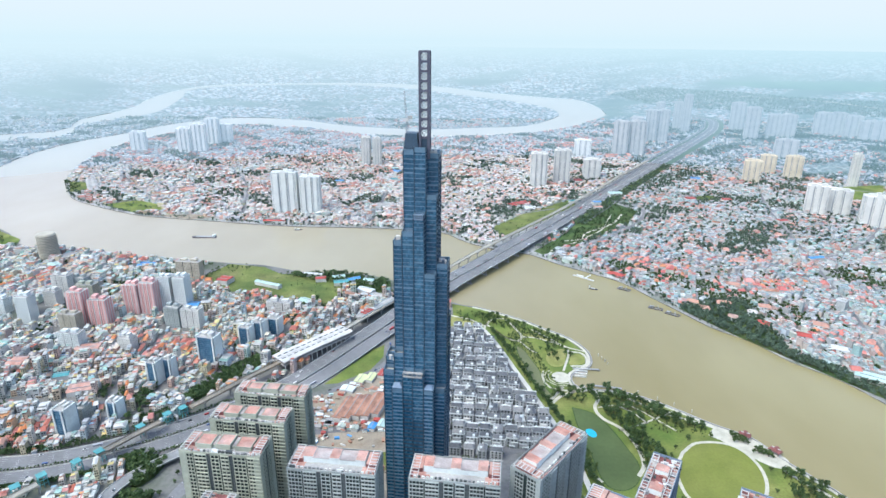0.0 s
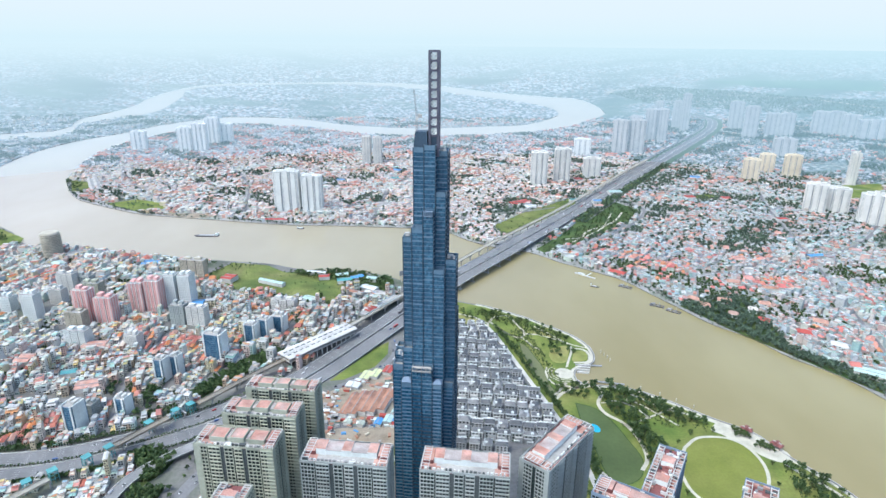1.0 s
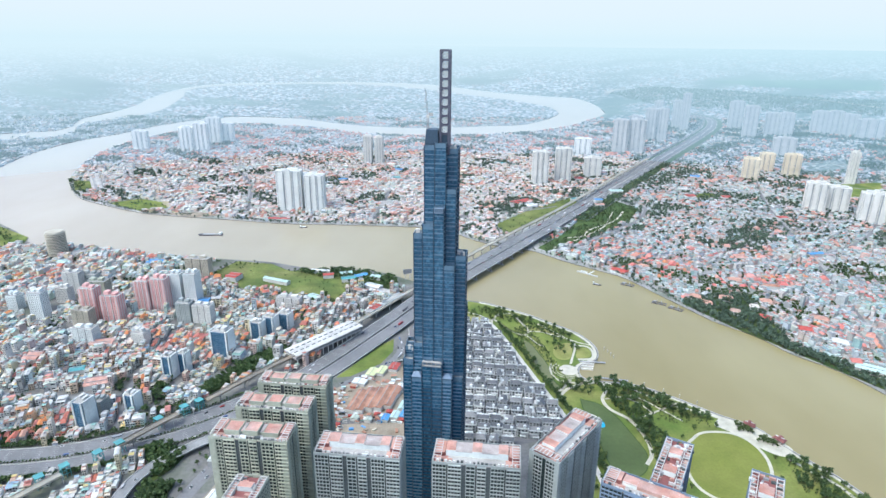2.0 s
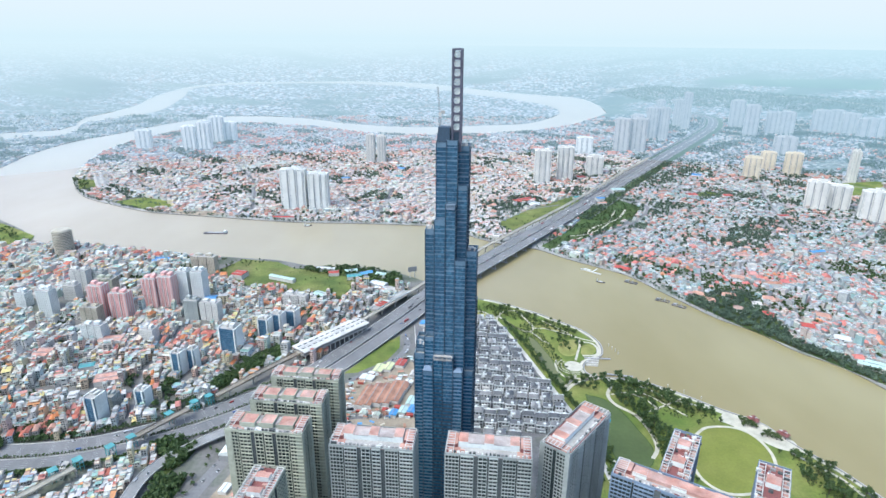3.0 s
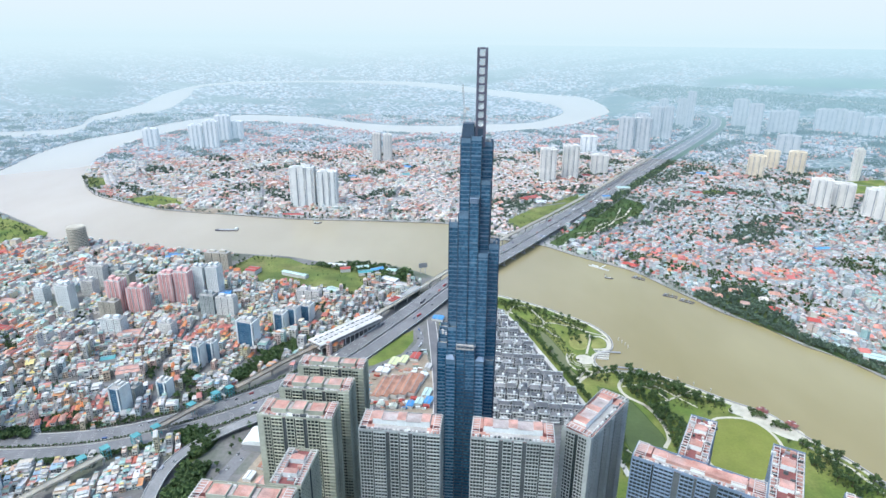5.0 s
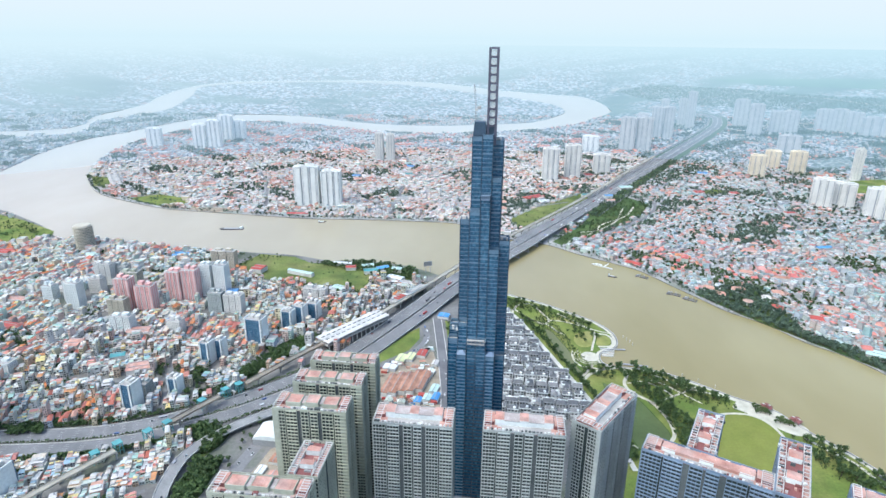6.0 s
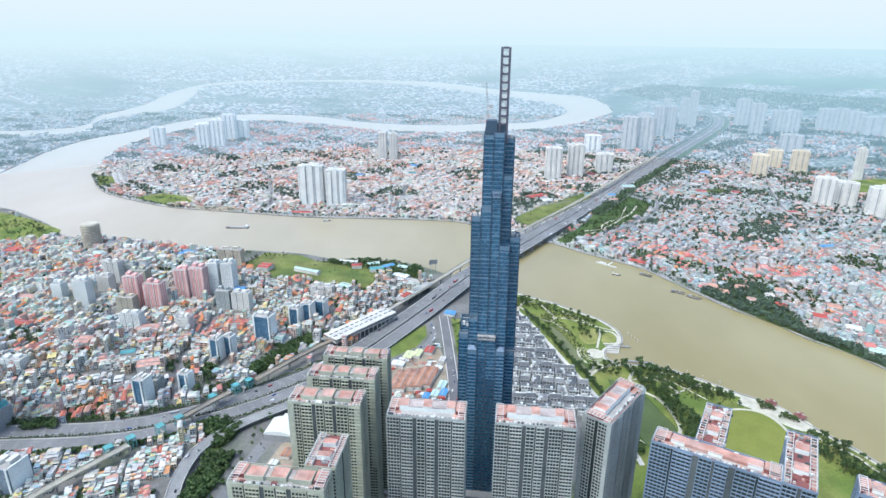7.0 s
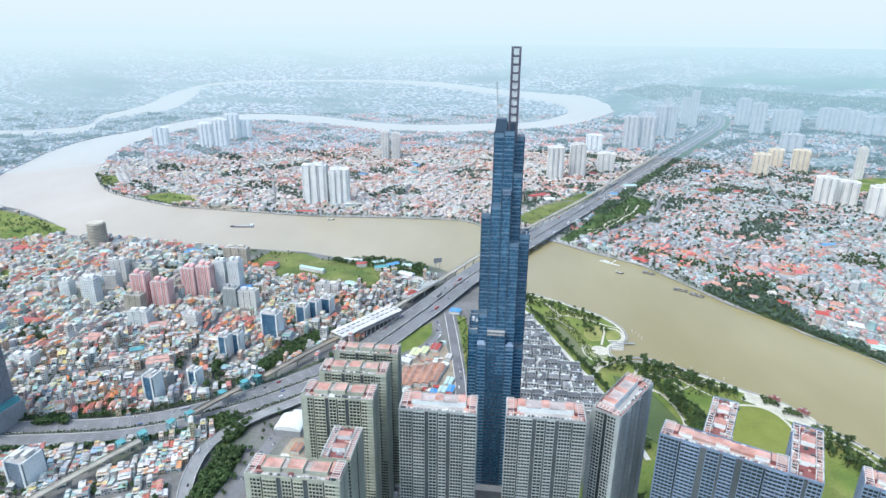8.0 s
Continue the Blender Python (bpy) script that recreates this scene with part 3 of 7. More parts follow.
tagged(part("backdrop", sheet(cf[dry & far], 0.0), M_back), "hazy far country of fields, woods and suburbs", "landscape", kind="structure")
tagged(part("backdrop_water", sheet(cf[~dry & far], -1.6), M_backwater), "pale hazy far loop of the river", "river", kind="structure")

# the haze above the horizon, a plain ring of sky
g = Geo()
k = 96
a = np.arange(k) * math.tau / k
levels = [-20, 300, 469, 520, 600, 720, 900, 1100]
ring = np.stack([MID[0] + np.cos(a) * 4760, MID[1] + np.sin(a) * 4760], 1)
i = np.arange(k)
g.faces(np.concatenate([np.column_stack([ring, np.full(k, z)]) for z in levels]),
        np.concatenate([np.stack([i, (i + 1) % k, (i + 1) % k + k, i + k], 1) + n * k for n in range(len(levels) - 1)]))
m, nt, lk = nodes_of("hazy_sky")
em = nt.new("ShaderNodeEmission")
geo = nt.new("ShaderNodeNewGeometry")
sp = nt.new("ShaderNodeSeparateXYZ")
lk.new(geo.outputs["Position"], sp.inputs[0])
mr = nt.new("ShaderNodeMapRange")
mr.inputs["From Min"].default_value, mr.inputs["From Max"].default_value = 469, 900
lk.new(sp.outputs[2], mr.inputs[0])
lk.new(ramp(nt, lk, [(0, (0.70, 0.815, 0.865)), (0.12, (0.73, 0.825, 0.865)), (0.4, (0.77, 0.83, 0.87)), (1, (0.80, 0.84, 0.88))], mr.outputs[0]), em.inputs[0])
lk.new(em.outputs[0], nt["Material Output"].inputs[0])
tagged(part("backdrop_sky", g, m), "pale blue and white haze over the horizon", "sky", kind="structure")


# ---- plan: zones ----
def offset(line, w):
    p = np.asarray(line, float)
    d = np.gradient(p, axis=0)
    d /= np.linalg.norm(d, axis=1)[:, None]
    return p + np.stack([-d[:, 1], d[:, 0]], 1) * w


HIGHWAY = smooth([(-1500, 480), (-1000, 520), (-620, 545), (-480, 558), (-390, 592), (-300, 650), (-212, 735), (-109, 896), (-9, 1066), (188, 1354), (509, 1858), (880, 2416)], 8)
METRO = smooth([(-640, 200), (-560, 330), (-502, 426), (-444, 510), (-414, 548), (-367, 616), (-322, 674), (-274, 742), (-200, 836), (-120, 960), (20, 1190), (115, 1335), (354, 1673), (645, 2124), (835, 2410)], 8)
RAMP = smooth([(-330, 300), (-343, 400), (-358, 470), (-354, 525), (-323, 569), (-275, 612), (-225, 668)], 8)
SIDE_ROAD = smooth([(-64, 898), (-56, 783), (-50, 672), (-50, 600), (-48, 520)], 6)
VILLA_ROAD = smooth([(60, 940), (82, 890), (115, 770), (148, 647), (160, 590), (168, 500)], 6)
VILLAS = [(-8, 915), (68, 920), (140, 655), (148, 615), (40, 575), (6, 590)]
PARK = [(18, 1022), (70, 1000), (138, 952), (173, 920), (208, 885), (228, 842), (220, 802), (188, 778), (190, 738), (262, 722), (308, 690), (352, 650), (388, 622), (402, 588), (422, 554), (440, 520),
        (455, 430), (465, 300), (60, 300), (60, 430), (140, 560), (150, 650), (80, 900), (20, 940)]
GRASSLAND = [(-505, 1140), (-468, 1222), (-387, 1205), (-340, 1165), (-215, 1135), (-195, 1066), (-212, 1001), (-330, 1050), (-426, 1075)]
POINT_WOOD = [(-346, 1165), (-293, 1172), (-197, 1170), (-112, 1132), (-95, 1060), (-190, 1085), (-235, 1120)]
LOOP_ROAD = smooth([(-160, 722), (-140, 738), (-112, 762), (-90, 795), (-80, 830), (-88, 868)], 6)
CAMP_ROAD = smooth([(-222, 668), (-262, 600), (-288, 520), (-304, 440), (-312, 330)], 6)
LOOP_GREEN = [(215, 1322), (232, 1300), (300, 1345), (380, 1420), (500, 1545), (570, 1675), (515, 1790), (420, 1650), (300, 1440)]
SLIP_GREEN = [(130, 1512), (231, 1645), (395, 1810), (404, 1753), (277, 1575), (153, 1412)]
TIP_FIELD = [(-1285, 2000), (-1200, 1990), (-1120, 1850), (-1200, 1860)]
PEN_GREEN = [(-1010, 1705), (-940, 1760), (-850, 1720), (-800, 1640), (-870, 1618)]
PEN_EARTH = [(-805, 1600), (-700, 1612), (-620, 1580), (-690, 1562), (-770, 1583)]
LEFT_GREEN = [(-1075, 1375), (-1180, 1440), (-1310, 1520), (-1500, 1600), (-1500, 1400), (-1180, 1330), (-1120, 1340)]
LEFT_FIELD = [(-1322, 1547), (-1182, 1478), (-1036, 1380), (-1012, 1321), (-1064, 1294), (-1127, 1267)]
LEFT_POCKET = [(-1011, 1100), (-978, 1095), (-954, 1051), (-972, 1045)]
POCKET = [(780, 1830), (850, 1885), (890, 1850), (830, 1810)]
RAMP_GREEN = [(-170, 742), (-150, 745), (-108, 782), (-92, 822), (-94, 862), (-112, 842), (-150, 776)]
FIELD_EAST = [(1372, 2010), (1556, 2051), (1382, 1805), (1266, 1802)]
FIELD_BEND = [(1431, 2378), (1682, 2460), (1556, 2247), (1362, 2200)]
FAR_WOOD = [(1541, 5597), (2195, 6547), (2860, 6018), (3289, 5334), (3685, 5060), (2923, 3983), (2397, 4178), (1913, 4435), (1627, 4698)]
FAR_FIELD = [(3228, 7559), (4469, 7904), (5797, 8045), (4455, 6149), (3469, 6662)]
BANK_WOOD = [(440, 1010), (500, 1035), (570, 1055), (575, 945), (560, 850), (640, 740), (620, 715), (548, 825), (490, 915)]
SITE = [(-185, 700), (-150, 725), (-114, 765), (-72, 795), (-58, 713), (-50, 640), (-46, 500), (-110, 500), (-190, 560)]

# ---- highway, bridge, metro viaduct ----
def level(y):
    """Height of the highway deck along its way north."""
    return np.interp(y, [0, 720, 930, 1130, 1350, 1560, 1760, 4000], [0.4, 0.6, 6.0, 12.0, 12.0, 6.0, 0.6, 0.5])


def fine(line, step):
    p = np.asarray(line, float)
    s = np.concatenate([[0], np.cumsum(np.hypot(*np.diff(p, axis=0).T))])
    t = np.arange(0, s[-1], step)
    return np.column_stack([np.interp(t, s, p[:, 0]), np.interp(t, s, p[:, 1])])


_n = fine(HIGHWAY, 30)
_n = _n[_n[:, 1] > 1560]
EAST_STRIP = [tuple(q) for q in np.concatenate([offset(_n, -27), offset(_n, -68)[::-1]])]
hw = fine(HIGHWAY, 12)
hz = level(hw[:, 1])
road = tagged(part("road", Geo().strip(hw, -26, -2.2, 0, 0, 1.5, hz).strip(hw, 2.2, 26, 0, 0, 1.5, hz), M_asphalt), "wide grey asphalt highway with two carriageways", "highway", kind="structure")
g = Geo()
dash = fine(HIGHWAY, 6)
for off in (-22, -18.2, -14.4, -10.6, -6.8, 6.8, 10.6, 14.4, 18.2, 22):
    for i in range(0, len(dash) - 1, 3):
        seg = offset(dash[i:i + 2], off)
        g.strip(seg, -0.16, 0.16, 0.06, 0, 0, level(seg[:, 1]))
for off in (-25.2, -3.2, 3.2, 25.2):
    g.strip(offset(hw, off), -0.15, 0.15, 0.06, 0, 0, hz)
part("lane_marking", g, M_paint, road, "white painted lane lines")
for off in (-25.9, -2.4, 2.4, 25.9):
    part("parapet", Geo().strip(offset(hw, off), -0.25, 0.25, 1.0, 0, 1.0, hz), M_pale, road, "pale concrete parapet")
for y0 in np.arange(930, 1600, 42):
    i = int(np.argmin(abs(hw[:, 1] - y0)))
    d = hw[i + 1] - hw[i]
    ang = math.atan2(d[1], d[0])
    for off in (-14, 14):
        c = offset(hw[i:i + 2], off)[0]
        zt = hz[i] - 1.5
        pg = Geo().box(c[0], c[1], zt - 2.0, zt, 1.2, 10.5, ang)
        for s in (-7, 7):
            pg.box(c[0] - math.sin(ang) * s, c[1] + math.cos(ang) * s, -4, zt - 2.0, 1.0, 1.3, ang)
        pg.box(c[0], c[1], -5, -1.0, 3.0, 10.5, ang)
        part("pier", pg, M_conc, road, "concrete bridge pier with two columns")

bl = smooth([(872, 2404), (1000, 2596), (1150, 2820), (1366, 3149), (1560, 3480), (1700, 3850), (1640, 4150), (1480, 4300)], 8)
bg = Geo()
vg = Geo()
for a, b in ((-54, -28), (29, 42)):
    L, R = lay(offset(bl, b), 2.0), lay(offset(bl, a), 2.0)
    i = np.arange(len(bl) - 1)
    vg.faces(np.concatenate([R, L]), np.stack([i, i + 1, i + 1 + len(bl), i + len(bl)], 1))
tagged(part("backdrop_verge", vg, M_hz_leaf), "hazy green verges of the far highway", "verge", kind="structure")
for a, b in ((-25, -3), (3, 25), (44, 52), (-64, -56)):
    L, R = lay(offset(bl, b), 5.0 if a > 40 else 2.5), lay(offset(bl, a), 5.0 if a > 40 else 2.5)
    i = np.arange(len(bl) - 1)
    bg.faces(np.concatenate([R, L]), np.stack([i, i + 1, i + 1 + len(bl), i + len(bl)], 1))
M_hz_road = backdrop_mat("hazy_road", [(0.3, (0.15, 0.15, 0.16)), (0.7, (0.20, 0.20, 0.21))], 0.01, False)
far_road = tagged(part("backdrop_road", bg, M_hz_road), "hazy far end of the highway", "highway", kind="structure")
eg = Geo()
for c in (-26, -2.4, 2.4, 26, 43.5, 52.5):
    L, R = lay(offset(bl, c + 0.7), 6.5), lay(offset(bl, c - 0.7), 6.5)
    i = np.arange(len(bl) - 1)
    eg.faces(np.concatenate([R, L]), np.stack([i, i + 1, i + 1 + len(bl), i + len(bl)], 1))
part("parapet", eg, M_hz_tower, far_road, "pale hazy parapets")

mt = fine(METRO, 10)
mz = np.full(len(mt), 13.0)
gone = [(-436, -400), (-352, -330)]          # stretches still unbuilt
viaduct = tagged(new("metro_viaduct"), "pale concrete metro viaduct, partly unfinished", "viaduct")
keep = np.array([not any(a < q[0] < b for a, b in gone) for q in mt])
i = 0
while i < len(mt) - 1:
    if not keep[i]:
        i += 1
        continue
    j = i
    while j + 1 < len(mt) and keep[j + 1] and j - i < 16:
        j += 1
    if j > i:
        q = mt[i:j + 1]
        dk = Geo().strip(q, -4.6, 4.6, 13.0, 0, 1.1).strip(q, -2.4, 2.4, 11.9, 0, 1.4)
        dk.strip(q, -4.6, -4.3, 14.2, 0, 1.2).strip(q, 4.3, 4.6, 14.2, 0, 1.2)
        deck = part("deck_span", dk, M_earth if -400 < q[:, 0].mean() < -262 else M_beige, viaduct, "raw earth-coloured unfinished deck" if -400 < q[:, 0].mean() < -262 else "")
        tr = Geo()
        for off in (-2.9, -1.5, 1.5, 2.9):
            tr.strip(offset(q, off), -0.09, 0.09, 13.25, 0, 0.2)
        part("rail", tr, M_steel, deck)
    i = max(j, i + 1)
for k in range(2, len(mt) - 2, 4):
    x, y = mt[k]
    d = mt[k + 1] - mt[k]
    ang = math.atan2(d[1], d[0])
    pg = Geo().box(x, y, 8.6, 10.5, 1.1, 3.6, ang, taper=1.1)
    pg.tube((x, y, -4), (x, y, 8.6), 1.1, 1.1, n=10)
    part("pillar", pg, M_conc, viaduct)

M_ramp = mat("pale_road_concrete", [(0.27, 0.275, 0.27), (0.33, 0.33, 0.32)], 0.85, 0.04, 0.3)
rp = fine(RAMP, 8)
rz = np.interp(np.arange(len(rp)), [0, len(rp) * 0.25, len(rp) * 0.75, len(rp) - 1], [2.5, 6.5, 6.5, 0.9])
ramp_road = tagged(part("road_ramp", Geo().strip(rp, -7.5, 7.5, 0, 0, 1.3, rz), M_ramp), "curved grey flyover ramp", "ramp", kind="structure")
for off in (-7.2, 7.2):
    part("parapet", Geo().strip(offset(rp, off), -0.25, 0.25, 0.9, 0, 0.9, rz), M_pale, ramp_road)
for k in range(2, len(rp), 4):
    part("pier", Geo().tube((*rp[k], 0), (*rp[k], rz[k] - 1.3), 1.0, n=8), M_conc, ramp_road)
for nm, ln, w, z, lab in (("road_side", SIDE_ROAD, 6.5, 0.22, "grey side street beside the tower"), ("road_loop", LOOP_ROAD, 5.0, 0.24, "curved grey slip road round a green verge"), ("road_camp", CAMP_ROAD, 8.0, 0.2, "grey street between ramp and apartment towers"), ("road_villas", VILLA_ROAD, 3.2, 0.25, "pale straight lane along the villas")):
    tagged(part(nm, Geo().strip(fine(ln, 10), -w, w, z, 0, 0.2), M_pale if nm == "road_villas" else M_lane if nm == "road_side" else M_asphalt), lab, "road", kind="structure")

# ---- the skyscraper: a bundle of square glass tubes of many heights ----
TX, TY, TYAW = -22.0, 472.0, -7.0
tower = thing("skyscraper", TX, TY, 0, TYAW, "very tall dark blue glass skyscraper of bundled tubes, still being finished", "skyscraper")
CELL = 9.0
HEIGHTS = [           # rows from the front to the back, columns from the west to the east
    [0, 184, 198, 198, 184, 0],
    [196, 213, 324, 338, 288, 180],
    [204, 313, 388, 390, 352, 294],
    [204, 305, 388, 396, 384, 294],
    [190, 250, 350, 384, 384, 240],
    [0, 180, 240, 240, 180, 0],
]
for r, row in enumerate(HEIGHTS):
    for c, h in enumerate(row):
        if not h:
            continue
        x, y = (c - 2.5) * CELL, (r - 2.5) * CELL
        proud = 0.35 if (r + c) % 2 else 0.0
        hs = CELL / 2 - 0.15 + proud
        tb = part("tube", Geo().box(x, y, 0, h - 4, hs - 0.18, hs - 0.18), M_tower, tower)
        low = 150 + 25 * ((r * 3 + c * 5) % 3)
        zf = np.arange(4.0, h - 4, 3.8)
        zl, zu = zf[zf < low], zf[zf >= low]
        mid_front = r < 2 and c in (2, 3)
        if len(zl):
            band = part("floor_band", Geo().box(x, y, zl, zl + 1.25, hs + 0.1, hs + 0.1), M_tower_low if mid_front else M_side_band, tb)
        if len(zu):
            band = part("floor_band", Geo().box(x, y, zu, zu + np.where(np.round(zu / 3.8) % 5 == c % 5, 1.5, 0.6), hs, hs), M_tower_band, tb)
        for ch in tb.children:
            tagged(ch, kind="stuff")
        for s in (-1, 1):
            for u in (-1, 1):
                part("corner_fin", Geo().box(x + s * hs, y + u * hs, 0, h, 0.32, 0.32), M_tower_low, tb)
        crown = Geo()
        for s in (-1, 1):
            crown.box(x + s * (hs - 0.2), y, h - 4, h, 0.2, hs).box(x, y + s * (hs - 0.2), h - 4, h, hs - 0.4, 0.2)
        part("roof_screen", crown, M_tower_band, tb)
        part("roof_deck", Geo().box(x, y, h - 4, h - 3.4, hs - 0.5, hs - 0.5), M_terra if (r, c) in ((1, 2), (2, 1), (3, 5), (2, 5), (3, 4)) else M_conc, tb)


def ledge(x, y, z, w, lab, mm=M_pale):
    """A pale open terrace front with posts."""
    g = Geo().box(x, y, z, z + 0.7, w, 1.3).box(x, y, z + 3.9, z + 4.4, w, 1.3)
    for s in np.linspace(-w + 0.3, w - 0.3, 5):
        g.box(x + s, y - 0.9, z + 0.7, z + 3.9, 0.3, 0.3)
    part("open_terrace", g, mm, tower, lab)


ledge(0, -28.0, 196, 8.2, "pale open sky terrace", M_conc)
for x in (-13.5, 13.5):
    part("bay_cap", Geo().gable(x, -23.5, 184, 3.0, 4.3, 4.3, 0, 0, 3.0), M_bluew, tower, "pale rounded cap")
ledge(4.5, -18.6, 334, 3.6, "grey-blue open sky terrace", M_bluew)
for x, y, z in ((-22, -10, 204), (22.5, 0, 296), (13, 5, 386), (-13.5, -5, 315)):
    eq = Geo()
    for k in range(5):
        eq.box(x + random.uniform(-3, 3), y + random.uniform(-4, 4), z - 3.4, z - 1.5 + random.uniform(0, 1.5), random.uniform(0.5, 1.3), random.uniform(0.5, 1.3))
    part("roof_plant", eq, M_pale, tower, "pale rooftop plant units")
# crown and mast
cr = Geo().box(-3.0, 0, 388, 400, 5.8, 6.5, taper=0.8)
part("crown", cr, M_tower_low, tower, "dark tapering crown")
ms = part("mast", Geo().box(7.2, 0, 380, 396, 3.2, 3.2), M_tower_low, tower, "dark open lattice mast with round rings")
part("mast_cap", Geo().box(7.2, 0, 460, 461, 3.2, 3.2), M_tower_low, ms)
fr = Geo()
M_mast = mat("mast_paint", [(0.10, 0.10, 0.14), (0.14, 0.14, 0.18)], 0.6, 0.1, 0.3)
for sx in (-1, 1):
    for sy in (-1, 1):
        fr.box(7.2 + sx * 3.35, sy * 3.35, 380, 461, 0.95, 0.95)
for z in np.arange(396, 462, 7.1):
    for s in (-1, 1):
        fr.box(7.2 + s * 3.7, 0, z, z + 1.7, 0.45, 2.4).box(7.2, s * 3.7, z, z + 1.7, 2.4, 0.45)
part("mast_frame", fr, M_mast, ms, "dark violet-grey steel frame")
for z in np.arange(396, 455, 7.1):
    rg = Geo()
    for side in range(4):
        an = side * math.pi / 2
        n = 14
        for k in range(n):
            a0, a1 = k * math.tau / n, (k + 1) * math.tau / n
            pa = [(2.5 * math.cos(q), 2.2 * math.sin(q)) for q in (a0, a1)]
            W = [(7.2 + u * math.cos(an) + 3.35 * math.sin(an), u * math.sin(an) - 3.35 * math.cos(an), z + 4.0 + v) for u, v in pa]
            rg.tube(W[0], W[1], 0.42, n=4)
        for u in (-1.6, 1.6):
            A = (7.2 - u * math.cos(an) + 3.35 * math.sin(an), -u * math.sin(an) - 3.35 * math.cos(an), z + 2.6)
            B = (7.2 + u * math.cos(an) + 3.35 * math.sin(an), u * math.sin(an) - 3.35 * math.cos(an), z + 5.4)
            rg.tube(A, B, 0.38, n=4)
    part("mast_ring", rg, M_white, ms, "pale steel ring with cross braces")
crane = thing("tower_crane", TX - 7.0, TY - 1, 398, TYAW, "slim grey tower crane standing on the skyscraper's crown", "crane")
cg = Geo()
for s in (-1, 1):
    for u in (-1, 1):
        cg.tube((s * 0.7, u * 0.7, 0), (s * 0.7, u * 0.7, 13), 0.14, n=4)
for z in range(0, 13, 2):
    cg.tube((-0.7, -0.7, z), (0.7, -0.7, z + 2), 0.09, n=4).tube((0.7, 0.7, z), (-0.7, 0.7, z + 2), 0.09, n=4)
part("crane_mast", cg, M_steel, crane)
part("crane_cab", Geo().box(0.4, -1.2, 11, 13.4, 1.0, 0.9), M_pale, crane)
jb = Geo()
for s in (-0.5, 0.5):
    jb.tube((s, 0, 13), (s - 2.0, 0, 34), 0.16, n=4)
for z in range(0, 20, 2):
    jb.tube((-0.5 - z * 0.095, 0, 13 + z), (0.5 - (z + 2) * 0.095, 0, 15 + z), 0.09, n=4)
part("crane_jib", jb, M_steel, crane, "steeply raised lattice jib")
part("counterweight", Geo().box(2.6, 0, 12.5, 15, 1.6, 0.8), M_conc, crane)
# podium and forecourt
part("podium", Geo().box(0, -2, 0, 14, 34, 34).box(0, -2, 14, 15.2, 34.6, 34.6), M_grey, tower, "grey stone podium")

# ---- apartment towers round the skyscraper ----
FLOOR_H = 3.4


def facade(g, p, q, z0, z1, cuts, band=0.95, pier=0.5, bay=3.0, deep=0.7, m=0):
    """A wall from p to q (outside on its right) of bands and piers that leave deep window openings; cuts: groove edges as fractions."""
    p, q = np.asarray(p, float), np.asarray(q, float)
    L = np.linalg.norm(q - p)
    d = (q - p) / L
    nrm = np.array([d[1], -d[0]])
    ang = math.atan2(d[1], d[0])
    zf = np.arange(z0, z1 - 1.0, FLOOR_H)
    for k, (a, b) in enumerate(zip(cuts[0::2], cuts[1::2])):
        c = p + d * (a + b) / 2 * L - nrm * deep / 2
        g.box(c[0], c[1], zf, zf + band, (b - a) / 2 * L, deep / 2, ang, m)
        g.box(c[0], c[1], z1 - 1.4, z1, (b - a) / 2 * L, deep / 2, ang, m)
        if k % 2 and len(cuts) > 6:          # balcony bays: slabs that stand out, with rails
            e = c + nrm * (deep / 2 + 0.45)
            g.box(e[0], e[1], zf + 0.1, zf + 0.85, (b - a) / 2 * L * 0.9, 0.45, ang, m)
        n = max(1, round((b - a) * L / bay))
        s = np.linspace(a * L + pier / 2, b * L - pier / 2, n + 1)
        cc = p + d * s[:, None] - nrm * (deep / 2 - 0.06)
        g.box(cc[:, 0], cc[:, 1], z0, z1, pier / 2, deep / 2, ang, m)


SLAB_CUTS = [0, 0.165, 0.18, 0.335, 0.385, 0.49, 0.51, 0.615, 0.665, 0.82, 0.835, 1.0]
END_CUTS = [0, 0.44, 0.56, 1.0]


